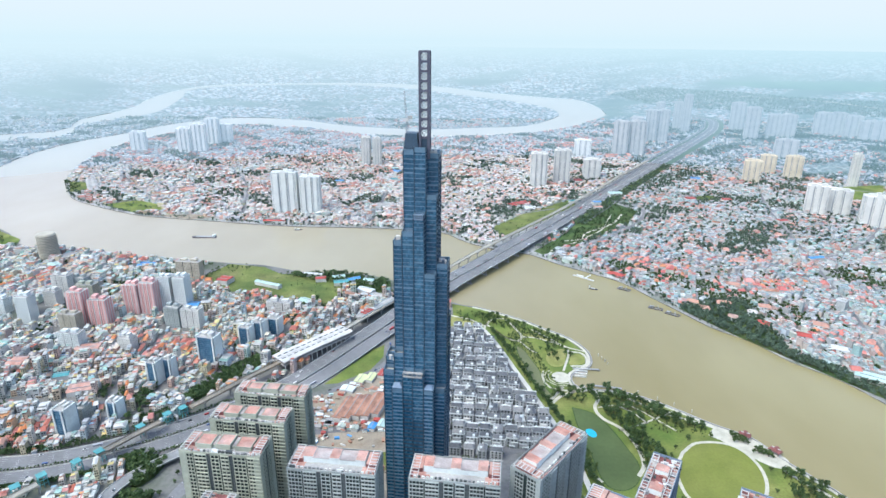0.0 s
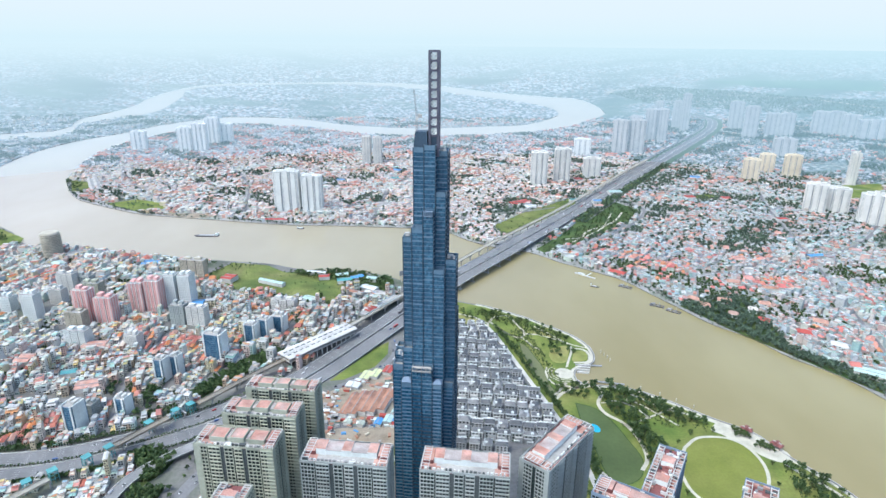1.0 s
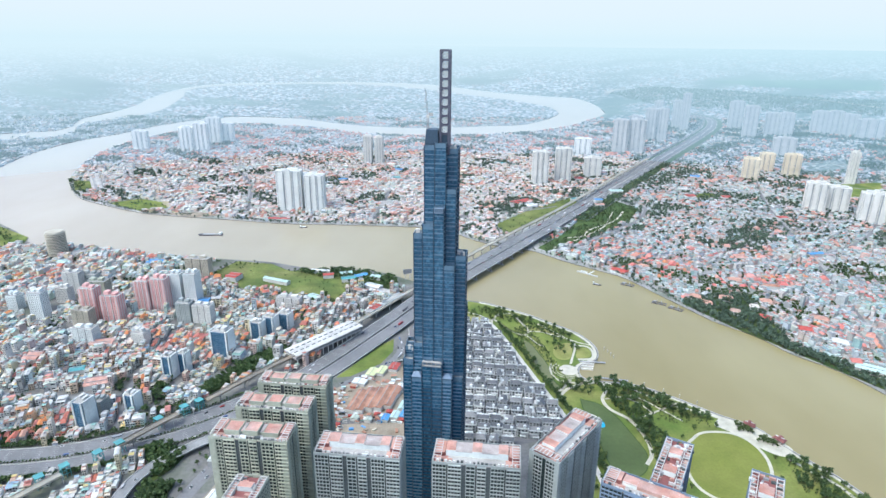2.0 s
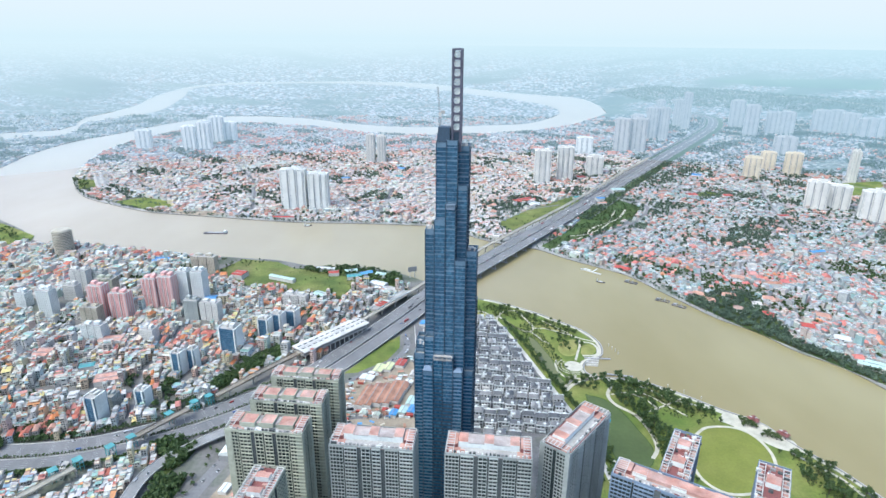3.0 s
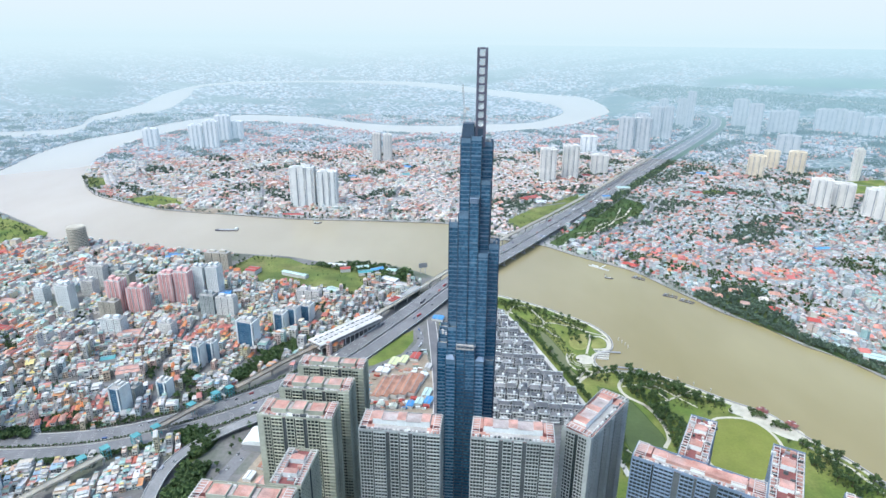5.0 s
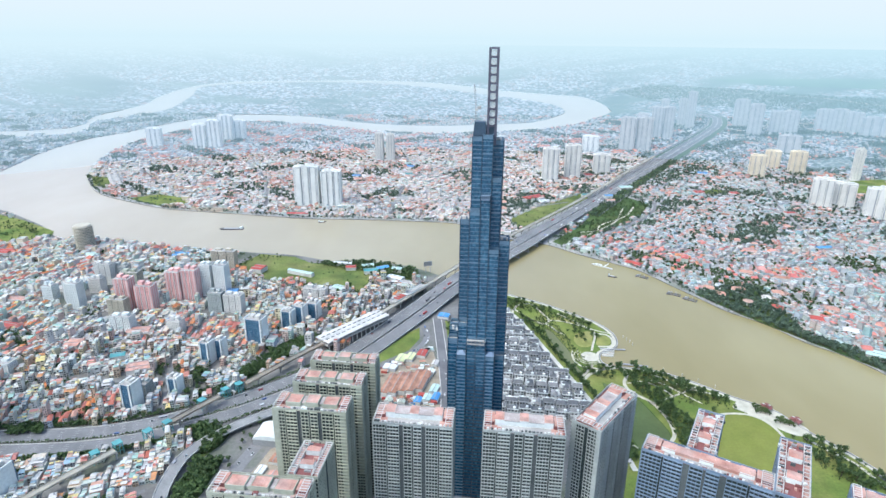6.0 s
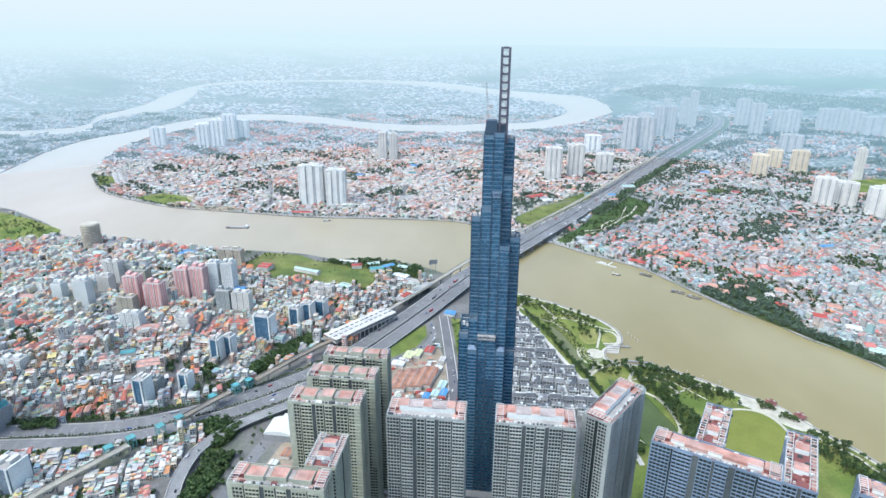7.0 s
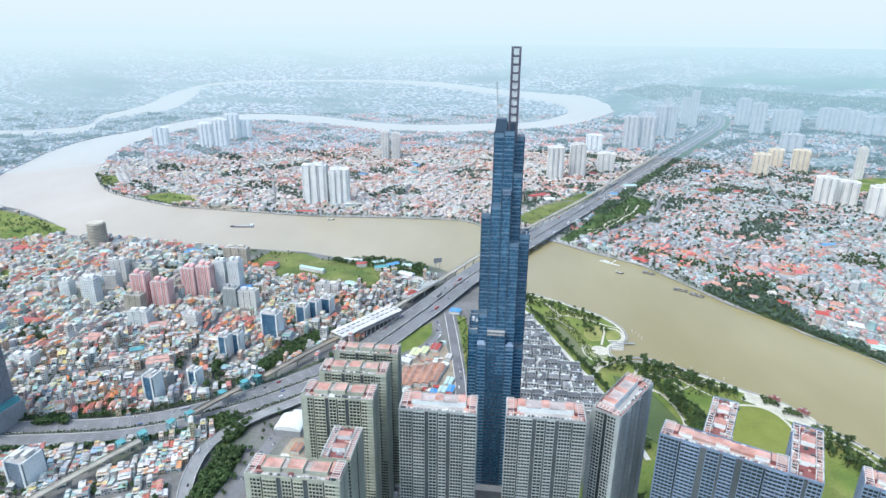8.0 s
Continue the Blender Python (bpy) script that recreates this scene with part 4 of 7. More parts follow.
def wing(parent, x, y, w, d, yaw, h, wall, roof=M_terra, cuts=SLAB_CUTS, house=True, h0=0.0, units=10, seed=1, style=(0.78, 0.5, 3.0), corner=0.0, tops=M_white):
    """One slab of a tower with its glazing, four walls, roof terrace, parapet and roof houses, in the thing's own axes."""
    rnd = random.Random(seed)
    an = math.radians(yaw)
    ca, sa = math.cos(an), math.sin(an)

    def at(u, v):
        return x + u * ca - v * sa, y + u * sa + v * ca

    part("glazing", Geo().box(x, y, h0, h - 1.5, w / 2 - 0.75, d / 2 - 0.75, an), M_win, parent, "dark recessed windows")
    c = [at(-w / 2, -d / 2), at(w / 2, -d / 2), at(w / 2, d / 2), at(-w / 2, d / 2)]
    for nm, a, b, cu in (("front_wall", 0, 1, cuts), ("end_wall", 1, 2, END_CUTS), ("back_wall", 2, 3, cuts), ("end_wall", 3, 0, END_CUTS)):
        g = Geo()
        facade(g, c[a], c[b], h0, h, cu, *style)
        tagged(part(nm, g, wall, parent), kind="stuff")
    if corner:
        for s in (-1, 1):
            for v in (-1, 1):
                px, py = at(s * (w / 2 - corner / 2 + 0.05), v * (d / 2 - corner / 2 + 0.05))
                part("corner_wall", Geo().box(px, py, h0 + h * 0.42, h - 0.05, corner / 2, corner / 2, an), wall, parent, "plain upper corner wall")
    # Grooves get a darker grey wall than the facade.
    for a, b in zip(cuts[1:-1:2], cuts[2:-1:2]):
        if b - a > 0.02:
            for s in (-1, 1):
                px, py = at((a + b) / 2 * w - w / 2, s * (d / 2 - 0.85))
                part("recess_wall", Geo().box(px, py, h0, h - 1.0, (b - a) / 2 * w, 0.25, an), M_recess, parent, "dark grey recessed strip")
    part("roof_terrace", Geo().box(x, y, h - 1.5, h - 0.9, w / 2 - 0.8, d / 2 - 0.8, an), M_conc if house else M_dkred, parent, "paved roof terrace")
    for s, sz in ((-1, 0.08), (1, 0.08)):
        px, py = at(s * (0.5 - sz) * w * 0.97, 0 if s else -0.33 * d)
        part("tile_terrace", Geo().box(px, py, h - 0.9, h - 0.8, sz * w * (1 if s else 2.6), d * (0.44 if s else 0.09), an), roof, parent, "red tiled part of the terrace")
    pp = Geo()
    for s in (-1, 1):
        px, py = at(0, s * (d / 2 - 0.2))
        pp.box(px, py, h, h + 1.3, w / 2, 0.22, an)
        px, py = at(s * (w / 2 - 0.2), 0)
        pp.box(px, py, h, h + 1.3, 0.22, d / 2 - 0.45, an)
    part("parapet", pp, wall, parent)
    if house:
        if wall is M_cream:      # three separate roof houses with red tiled tops, joined by lower pale ones
            for u, hw2, hh in ((-0.25, 0.10, 2.2), (0.0, 0.09, 2.9), (0.25, 0.10, 2.2)):
                px, py = at(u * w, 0.06 * d)
                ph = part("roof_house", Geo().box(px, py, h - 0.9, h + hh, hw2 * w, d * 0.27, an), wall, parent, "cream roof house")
                part("roof_house_top", Geo().box(px, py, h + hh, h + hh + 0.35, hw2 * w - 0.5, d * 0.27 - 0.5, an), roof, ph, "red tiled roof house top")
                rim = Geo()
                for sg in (-1, 1):
                    qx, qy = at(u * w, 0.06 * d + sg * (d * 0.27 - 0.25))
                    rim.box(qx, qy, h + hh, h + hh + 0.9, hw2 * w, 0.25, an)
                    qx, qy = at(u * w + sg * (hw2 * w - 0.25), 0.06 * d)
                    rim.box(qx, qy, h + hh, h + hh + 0.9, 0.25, d * 0.27 - 0.5, an)
                part("rim", rim, wall, ph)
            for u in (-0.13, 0.13):
                px, py = at(u * w, 0.1 * d)
                ph = part("link_house", Geo().box(px, py, h - 0.9, h + 1.6, w * 0.034, d * 0.22, an, 0, 1), [wall, M_rooftop], parent, "low pale roof house")
        for u0, u1, hh, mm in ((-0.34, 0.34, 3.4 if tops is M_white else 1.6, tops),) if wall is not M_cream else ():
            px, py = at((u0 + u1) / 2 * w, 0.1 * d)
            ph = part("roof_house", Geo().box(px, py, h - 0.9, h + hh, (u1 - u0) / 2 * w, d * 0.2, an), mm, parent, "long white roof house")
            part("roof_house_top", Geo().box(px, py, h + hh, h + hh + 0.4, (u1 - u0) / 2 * w + 0.4, d * 0.2 + 0.4, an), M_rooftop if tops is M_white else tops, ph)
            for u in (-0.3, 0.0, 0.3):
                px, py = at(u * w, 0.1 * d)
                part("stair_house", Geo().box(px, py, h - 0.9, h + hh + 1.1, w * 0.055, d * 0.215, an, 0, 1), [M_white, M_terra], ph, "white stair house with a red top")
        for s in (-1, 1):
            px, py = at(s * 0.42 * w, 0.12 * d)
            part("roof_pavilion", Geo().box(px, py, h - 0.9, h + 2.6, w * 0.055, d * 0.26, an, 0, 1), [M_dkred, M_terra], parent, "dark red roof pavilion")
    for k in range(0 if house else 5):      # white pergola frames and red roof rooms on the arms
        v = (k - 2) * d * 0.19
        px, py = at(0, v)
        if k in (1, 3):
            part("roof_room", Geo().box(px, py, h - 0.9, h + 3.2, w * 0.22, d * 0.07, an, 0, 1), [M_white, M_terra], parent, "white roof room with a red top")
        for s in (-1, 1):
            pg = Geo()
            for o in np.linspace(-0.06, 0.06, 3):
                qx, qy = at(s * w * 0.37, v + o * d)
                pg.box(qx, qy, h + 1.9, h + 2.2, w * 0.11, 0.3, an)
            for o in (-0.1, 0.1):
                qx, qy = at(s * w * 0.37 + o * w, v)
                pg.box(qx, qy, h - 0.9, h + 1.9, 0.25, d * 0.08, an)
            tagged(part("pergola", pg, M_pale, parent, "white roof pergola frame"), "white roof pergola frame", kind="stuff")
    if house:                # dark red terrace borders, white beams over the terrace ends
        bd = Geo()
        for s in (-1, 1):
            px, py = at(0, s * (d / 2 - 1.5))
            bd.box(px, py, h - 0.9, h - 0.72, w / 2 - 1.2, 0.75, an)
            px, py = at(s * (w / 2 - 1.5), 0)
            bd.box(px, py, h - 0.9, h - 0.72, 0.75, d / 2 - 2.4, an)
        part("terrace_border", bd, M_dkred, parent, "dark red border of the terrace")
        for s in (-1, 1):
            pg = Geo()
            for o in np.linspace(-0.42, 0.42, 8):
                px, py = at(s * w * 0.445, o * d)
                pg.box(px, py, h + 2.9, h + 3.15, w * 0.045, 0.28, an)
            for o in (-0.042, 0.042):
                px, py = at(s * w * (0.445 + o), 0)
                pg.box(px, py, h + 2.6, h + 2.9, 0.25, d * 0.44, an)
                for v in (-0.42, 0.42):
                    px, py = at(s * w * (0.445 + o), v * d)
                    pg.box(px, py, h - 0.9, h + 2.6, 0.25, 0.25, an)
            tagged(part("pergola", pg, M_pale, parent), "white beams over the terrace end", kind="stuff")
    n = int(w / 3.2)
    for k in range(n if house else 0):       # condensers along the front parapet
        px, py = at((k + 0.5) / n * w * 0.92 - w * 0.46, -d * 0.36)
        part("condenser", Geo().box(px, py, h - 0.9, h + rnd.uniform(0.1, 0.9), rnd.uniform(0.5, 1.2), 0.6, an), rnd.choice([M_white, M_recess, M_grey, M_pale]), parent)
    for k in range(units):
        u, v = rnd.uniform(-0.46, 0.46) * w, (rnd.choice([-1, 1]) * rnd.uniform(0.30, 0.43) if house else rnd.uniform(-0.46, 0.46)) * d
        px, py = at(u, v)
        part("roof_unit", Geo().box(px, py, h - 0.9, h + rnd.uniform(0.3, 1.4), rnd.uniform(0.7, 2.6), rnd.uniform(0.5, 1.2), an), rnd.choice([M_white, M_grey, M_pale, M_dkred, M_recess, M_terra]), parent)


def slab_tower(x, y, yaw, w, d, h, wall, label, seed, corner=0.0):
    t = thing("apartment_tower", x, y, 0, yaw, label, "apartment tower", "apartment towers round the skyscraper")
    wing(t, 0, 0, w, d, 0, h, wall, seed=seed, corner=corner, style=(0.78, 0.5, 3.0) if wall is M_cream else (0.66, 0.44, 2.9))
    part("podium", Geo().box(0, 0, 0, 9, w / 2 + 4, d / 2 + 5), M_conc, t)
    return t


slab_tower(-169, 389, -6.5, 65, 25, 168, M_cream, "tall cream apartment tower with red roof terraces", 1, 5.0)
slab_tower(-161, 429, -6.5, 65, 23, 168, M_cream, "tall cream apartment tower behind another of its row", 2, 5.0)
slab_tower(-153, 466, -6.5, 65, 20, 168, M_cream, "tall cream apartment tower at the end of its row", 3, 5.0)
slab_tower(-80, 371, -6.5, 67, 27, 168, M_block, "tall white apartment tower with pink roof terraces", 4)
slab_tower(11, 361, -7.0, 67, 27, 168, M_block, "tall white apartment tower before the skyscraper", 5)
slab_tower(85, 385, 50, 72, 26, 168, M_block, "tall white apartment tower turned towards the park", 6, 4.0)
t = thing("apartment_tower", -185, 293, 0, -7, "tall cream apartment tower on an angled plan", "apartment tower", "apartment towers round the skyscraper")
wing(t, 0, -4, 72, 22, 0, 166, M_cream, seed=7, corner=4.0)
wing(t, 26, 27, 24, 40, 0, 168, M_cream, cuts=END_CUTS, seed=8, house=False)
t = thing("apartment_tower", 140, 306, 0, -31, "tall pale blue apartment block with two rear arms", "apartment tower", "apartment towers round the skyscraper")
wing(t, -2, 9, 92, 20, 0, 168, M_bluew, seed=9, units=34, style=(0.85, 0.4, 3.2), tops=M_terra)
wing(t, -8, 49, 21, 60, 0, 168, M_bluew, cuts=END_CUTS, seed=10, house=False, units=40, style=(0.85, 0.4, 3.2), tops=M_terra)
wing(t, 55, 36, 22, 72, 0, 168, M_bluew, cuts=END_CUTS, seed=11, house=False, units=46, style=(0.85, 0.4, 3.2), tops=M_terra)
t = thing("apartment_tower", 255, 262, 0, -31, "tall pale blue apartment block beside the river park", "apartment tower", "apartment towers round the skyscraper")
wing(t, 0, 9, 60, 22, 0, 165, M_bluew, seed=12, units=30, style=(0.85, 0.4, 3.2), tops=M_terra)
wing(t, 18, 45, 22, 50, 0, 165, M_bluew, cuts=END_CUTS, seed=13, house=False, units=30, style=(0.85, 0.4, 3.2), tops=M_terra)

# ---- high buildings of the districts ----
def block_tower(x, y, w, d, h, yaw, wall, label, category="apartment block", glass=None, seed=0, group="far high-rise blocks", bay=5.0, pane=None):
    """A far block: recessed glazing, four walls of bands and piers, a parapet roof and lift houses."""
    rnd = random.Random(seed + int(x))
    t = thing("apartment_block" if glass is None else "office_block", x, y, 0, yaw, label, category, group)
    part("glazing", Geo().box(0, 0, 0, h - 0.5, w / 2 - 0.6, d / 2 - 0.6), glass or pane or M_win, t)
    c = [(-w / 2, -d / 2), (w / 2, -d / 2), (w / 2, d / 2), (-w / 2, d / 2)]
    for k in range(4):
        g = Geo()
        L = w if k % 2 == 0 else d
        cu = [0, 0.3, 0.34, 0.66, 0.7, 1.0] if L > 25 and glass is None else [0, 1.0]
        if glass is None:
            facade(g, c[k], c[(k + 1) % 4], 0, h, cu, 1.7, 1.8, bay, 0.6)
        else:
            facade(g, c[k], c[(k + 1) % 4], 0, h, cu, 0.22, 0.9, L, 0.4)
        tagged(part("wall", g, wall, t), kind="stuff")
    if pane:
        for s, hb in ((-0.3, rnd.uniform(-6, 3)), (0.3, rnd.uniform(-6, 3)), (0.0, rnd.uniform(2, 7))):
            part("bay", Geo().box(s * w, -d / 2 - 1.2, 0, h + hb, w * 0.09, 1.6).box(s * w, d / 2 + 1.2, 0, h + hb, w * 0.09, 1.6), wall, t, "plain projecting bay")
    if wall is M_pink:
        for s in (-0.42, -0.14, 0.14, 0.42):
            part("pale_strip", Geo().box(s * w, -d / 2 - 0.1, 0, h + 1.5, 0.5, 0.35), M_white, t, "white vertical strip")
            part("pale_strip", Geo().box(w / 2 + 0.1, s * d, 0, h + 1.5, 0.35, 0.5), M_white, t, "white vertical strip")
    part("roof", Geo().box(0, 0, h - 0.5, h - 0.1, w / 2 - 0.6, d / 2 - 0.6), wall if pane else M_conc, t)
    for k in range(2):
        part("lift_house", Geo().box((k - 0.5) * w * 0.45, rnd.uniform(-0.1, 0.1) * d, h - 0.1, h + rnd.uniform(3, 6), w * 0.13, d * 0.22), M_pale if glass else wall, t)
    return t


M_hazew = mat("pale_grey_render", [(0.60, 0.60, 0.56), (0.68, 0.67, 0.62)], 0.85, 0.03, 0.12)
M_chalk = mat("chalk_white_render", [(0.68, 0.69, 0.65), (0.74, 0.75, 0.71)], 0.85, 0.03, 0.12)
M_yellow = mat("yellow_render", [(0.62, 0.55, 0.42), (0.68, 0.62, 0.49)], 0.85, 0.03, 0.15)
# Far glazing is paled and blued in its colour to stand for haze.
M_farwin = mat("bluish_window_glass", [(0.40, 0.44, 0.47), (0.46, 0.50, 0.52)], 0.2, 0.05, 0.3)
W_ = "white apartment tower among low houses"
FAR_BLOCKS = [(-451, 1655, 72, 30, 115, 0), (-378, 1648, 56, 30, 104, 0), (-1129, 2600, 56, 34, 98, 8), (-1068, 2612, 58, 34, 113, 8), (-1080, 2800, 60, 34, 112, 5),
              (-1040, 2850, 64, 34, 80, 5), (-1346, 2631, 60, 34, 75, 10), (-306, 2340, 34, 30, 109, 0), (-263, 2343, 33, 30, 103, 0), (323, 1995, 56, 30, 112, -6),
              (410, 2040, 56, 30, 116, -6), (602, 2579, 70, 34, 66, -10), (536, 2126, 62, 30, 68, -10)]
# From y 2500 on, walls and glazing glow as painted haze.
for x, y, w, d, h, a in FAR_BLOCKS:
    p = lay([(x, y)])[0]
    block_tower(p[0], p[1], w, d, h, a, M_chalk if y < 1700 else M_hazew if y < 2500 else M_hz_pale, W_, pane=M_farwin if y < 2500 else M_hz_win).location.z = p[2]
for x, y, w, d, h in [(782, 2640, 66, 40, 141), (857, 2640, 66, 40, 141), (1032, 2990, 56, 40, 152), (1092, 2990, 50, 40, 152), (1332, 3441, 46, 40, 151), (1347, 3353, 46, 40, 196),
                      (1659, 3414, 76, 40, 150), (1588, 3102, 68, 40, 157), (1760, 3208, 70, 40, 110), (1816, 3171, 70, 40, 115), (2048, 3263, 80, 40, 115), (2134, 3268, 80, 40, 115),
                      (2167, 3189, 80, 40, 109), (2219, 3097, 130, 40, 92), (950, 2960, 60, 40, 120), (1424, 2034, 28, 28, 110), (1472, 2560, 90, 36, 77), (1250, 3500, 50, 40, 140)]:
    p = lay([(x, y)])[0]
    s = np.hypot(*(p[:2] - MID)) / np.hypot(x - MID[0], y - MID[1])
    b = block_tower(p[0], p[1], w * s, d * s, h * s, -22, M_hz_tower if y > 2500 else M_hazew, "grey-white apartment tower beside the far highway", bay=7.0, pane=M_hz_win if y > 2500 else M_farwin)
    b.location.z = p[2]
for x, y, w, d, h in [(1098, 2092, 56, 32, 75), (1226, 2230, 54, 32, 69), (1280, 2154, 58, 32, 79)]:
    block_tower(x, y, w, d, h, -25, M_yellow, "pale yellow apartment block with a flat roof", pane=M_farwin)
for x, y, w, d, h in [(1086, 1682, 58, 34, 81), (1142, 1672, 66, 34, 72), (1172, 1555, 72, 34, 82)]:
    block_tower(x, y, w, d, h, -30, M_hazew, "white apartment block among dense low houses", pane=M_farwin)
for x, y, w, d, h, m_, lab in [(-627, 934, 28, 22, 60, M_pink, "pink apartment block with pale strips"), (-588, 930, 32, 22, 48, M_pink, "lower pink apartment block with pale strips"),
                               (-556, 980, 26, 24, 55, M_pink, "pink and white apartment block"), (-527, 982, 27, 24, 58, M_pink, "pink and white apartment block"),
                               (-503, 1000, 22, 24, 62, M_white, "white apartment block beside pink ones"), (-476, 1000, 22, 24, 62, M_white, "white apartment block beside pink ones"),
                               (-640, 985, 34, 20, 52, M_cream, "cream apartment block near the river"), (-720, 935, 24, 20, 50, M_white, "plain white block of flats")]:
    block_tower(x, y, w, d, h, -6, m_, lab, group="blocks of the near district", bay=4.0)
for x, y, w, d, h, lab in [(-352, 800, 28, 22, 48, "office block with a blue glass front"), (-318, 866, 18, 20, 30, "slim office block with blue glass"), (-300, 880, 17, 20, 33, "slim office block with blue glass"),
                           (-411, 745, 14, 18, 35, "narrow office block with dark blue glass"), (-468, 628, 15, 22, 38, "narrow office block with dark blue glass and white edges"),
                           (-395, 757, 12, 16, 33, "narrow office block with dark blue glass"), (-426, 664, 13, 18, 24, "small office block with teal glass"), (-282, 905, 18, 20, 27, "slim office block with blue glass"),
                           (-648, 566, 46, 40, 120, "tall grey office tower beside the highway"), (-535, 466, 24, 28, 34, "pale grey office block among low houses")]:
    t = block_tower(x, y, w, d, h, -14, M_grey if h > 100 else M_side_band, lab, "office block", M_greyglass if "grey" in lab else M_blueglass, group="office blocks along the highway")
    if h > 100:
        part("podium", Geo().box(2, -2, 0, 26, w / 2 + 5, d / 2 + 6).box(2, -2, 26, 27.2, w / 2 + 5.6, d / 2 + 6.6), M_grey, t, "grey stepped podium")
        part("podium_glass", Geo().box(2, -2, 27.2, 33, w / 2 + 3, d / 2 + 4), M_teal, t, "teal glass storey above the podium")
        continue
    for s in (-1, 1):
        part("side_wall", Geo().box(s * (w / 2 + 0.4), 0, 0, h + 1.6, 0.8, d / 2 - 2.0), M_white, t, "white side wall")
        part("front_pier", Geo().box(s * (w / 2 - 0.9), -d / 2 - 0.2, 0, h + 1.6, 1.1, 0.5), M_white, t, "white front pier")
for k, (x, y, w, d, h) in enumerate([(-726, 1049, 34, 18, 43), (-699, 1061, 28, 18, 34), (-743, 966, 27, 18, 40), (-590, 845, 36, 18, 29), (-629, 908, 32, 18, 31), (-720, 1006, 25, 18, 29), (-461, 925, 26, 18, 37), (-429, 923, 33, 18, 34), (-790, 973, 21, 18, 28), (-520, 1138, 51, 18, 39), (-496, 835, 21, 18, 27), (-465, 657, 13, 18, 20), (-297, 991, 44, 18, 18), (-703, 715, 35, 18, 17)]):
    block_tower(x, y, w, d, h, -8, (M_hazew, M_block, M_hazew, M_white, M_beige)[k % 5], ("cream block of flats", "pale block of flats", "pale grey block of flats", "white block of flats", "beige block of flats")[k % 5] + " among dense low houses", group="blocks of the near district", bay=3.6)
# round hotel by the water
ht = thing("hotel", -882, 1252, 0, 0, "round grey hotel tower at the water's edge", "hotel", "")
part("glazing", Geo().tube((0, 0, 0), (0, 0, 53), 19, n=24), M_win, ht)
for z in np.arange(3, 54, 3.6):
    part("floor_slab", Geo().tube((0, 0, z), (0, 0, z + 2.3), 20.4, n=24), M_beige, ht)
part("roof_crown", Geo().tube((0, 0, 53), (0, 0, 58), 19, 17, n=24), M_beige, ht)

# ---- villas beside the skyscraper ----
def villa(kind):
    """A three-storey white villa with a grey hipped roof, terraces, porch and windows."""
    t = thing("villa", 0, 0, 0, 0, "white three-storey villa with a grey hipped roof", "villa", "villas in rows beside the skyscraper")
    w, d, h = ((6.6, 7.6, 10.5), (6.0, 8.2, 11.0), (7.0, 7.2, 10.2))[kind]
    part("body", Geo().box(0, 0, 0, h, w, d * 0.7).box(-w * 0.35 * (1 if kind else -1), -d * 0.82, 0, h - 3.4, w * 0.6, d * 0.14), M_villa, t)
    part("cornice", Geo().box(0, 0, h, h + 0.4, w + 0.3, d * 0.7 + 0.3), M_villa, t)
    rf = part("roof", Geo().gable(0, d * 0.12, h + 0.4, 3.4, w + 0.2, d * 0.58, 0, 0, 3.4), M_slate, t, "dark grey slate hipped roof")
    part("dormer", Geo().box(w * 0.3, -d * 0.3, h + 0.4, h + 2.6, 1.3, 1.4).gable(w * 0.3, -d * 0.3, h + 2.6, 0.8, 1.6, 1.6, math.pi / 2), M_white, rf, "white dormer")
    pt = Geo()
    for s in (-1, 1):
        pt.box(s * (w - 0.15), -d * 0.55, h + 0.4, h + 1.4, 0.15, d * 0.15)
    pt.box(0, -d * 0.7 + 0.15, h + 0.4, h + 1.4, w, 0.15)
    part("terrace_wall", pt, M_white, t)
    part("porch", Geo().box(0, -d * 0.98, 3.2, 3.6, w * 0.5, 1.2).box(-w * 0.4, -d * 1.05, 0, 3.2, 0.2, 0.2).box(w * 0.4, -d * 1.05, 0, 3.2, 0.2, 0.2), M_white, t)
    g = Geo()
    for fl in range(3):
        for x in (-0.6, 0.0, 0.6):
            for sg in (-1, 1):
                g.box(x * w, sg * (d * 0.7 + 0.02), fl * 3.4 + 0.9, fl * 3.4 + 2.9, 1.0, 0.05)
        for y in (-0.35, 0.3):
            for sg in (-1, 1):
                g.box(sg * (w + 0.02), y * d, fl * 3.4 + 0.9, fl * 3.4 + 2.7, 0.05, 0.9)
    tagged(part("glazing", g, M_win, t, "dark villa windows"), kind="stuff")
    part("garden_wall", Geo().box(0, d * 1.15, 0, 1.8, w + 0.8, 0.12), M_villa, t)
    return t


kinds = [villa(k) for k in range(3)]
rv = random.Random(8)
VU, VV = (math.cos(radians(-7)), math.sin(radians(-7))), (-math.sin(radians(-7)), math.cos(radians(-7)))
spots = []
for r in range(20):
    for c in range(12):
        u, v = -2 + c * 16.4 + (r // 2 % 2) * 4, r * 18.4 + (r // 2) * 6.0
        x, y = 2 + u * VU[0] + v * VV[0] * 0.25, 578 + u * VU[1] + v * VV[1]
        if inside(VILLAS, np.array([x]), np.array([y]))[0] and math.hypot(x - TX, y - TY) > 48:
            spots.append((x, y, r % 2))
for i, (x, y, back) in enumerate(spots):
    m = pose(x, y, 0.1, 0, 0, -7 + (180 if back else 0) + rv.choice([0, 0, 0, 0, 0, 90]) + rv.uniform(-1, 1))
    if i < 3:
        kinds[i].matrix_basis = m
    else:
        v = copy_thing(kinds[rv.randrange(3)], m)
        v.scale = (rv.uniform(1.0, 1.2), rv.uniform(0.95, 1.14), rv.uniform(0.85, 1.15))

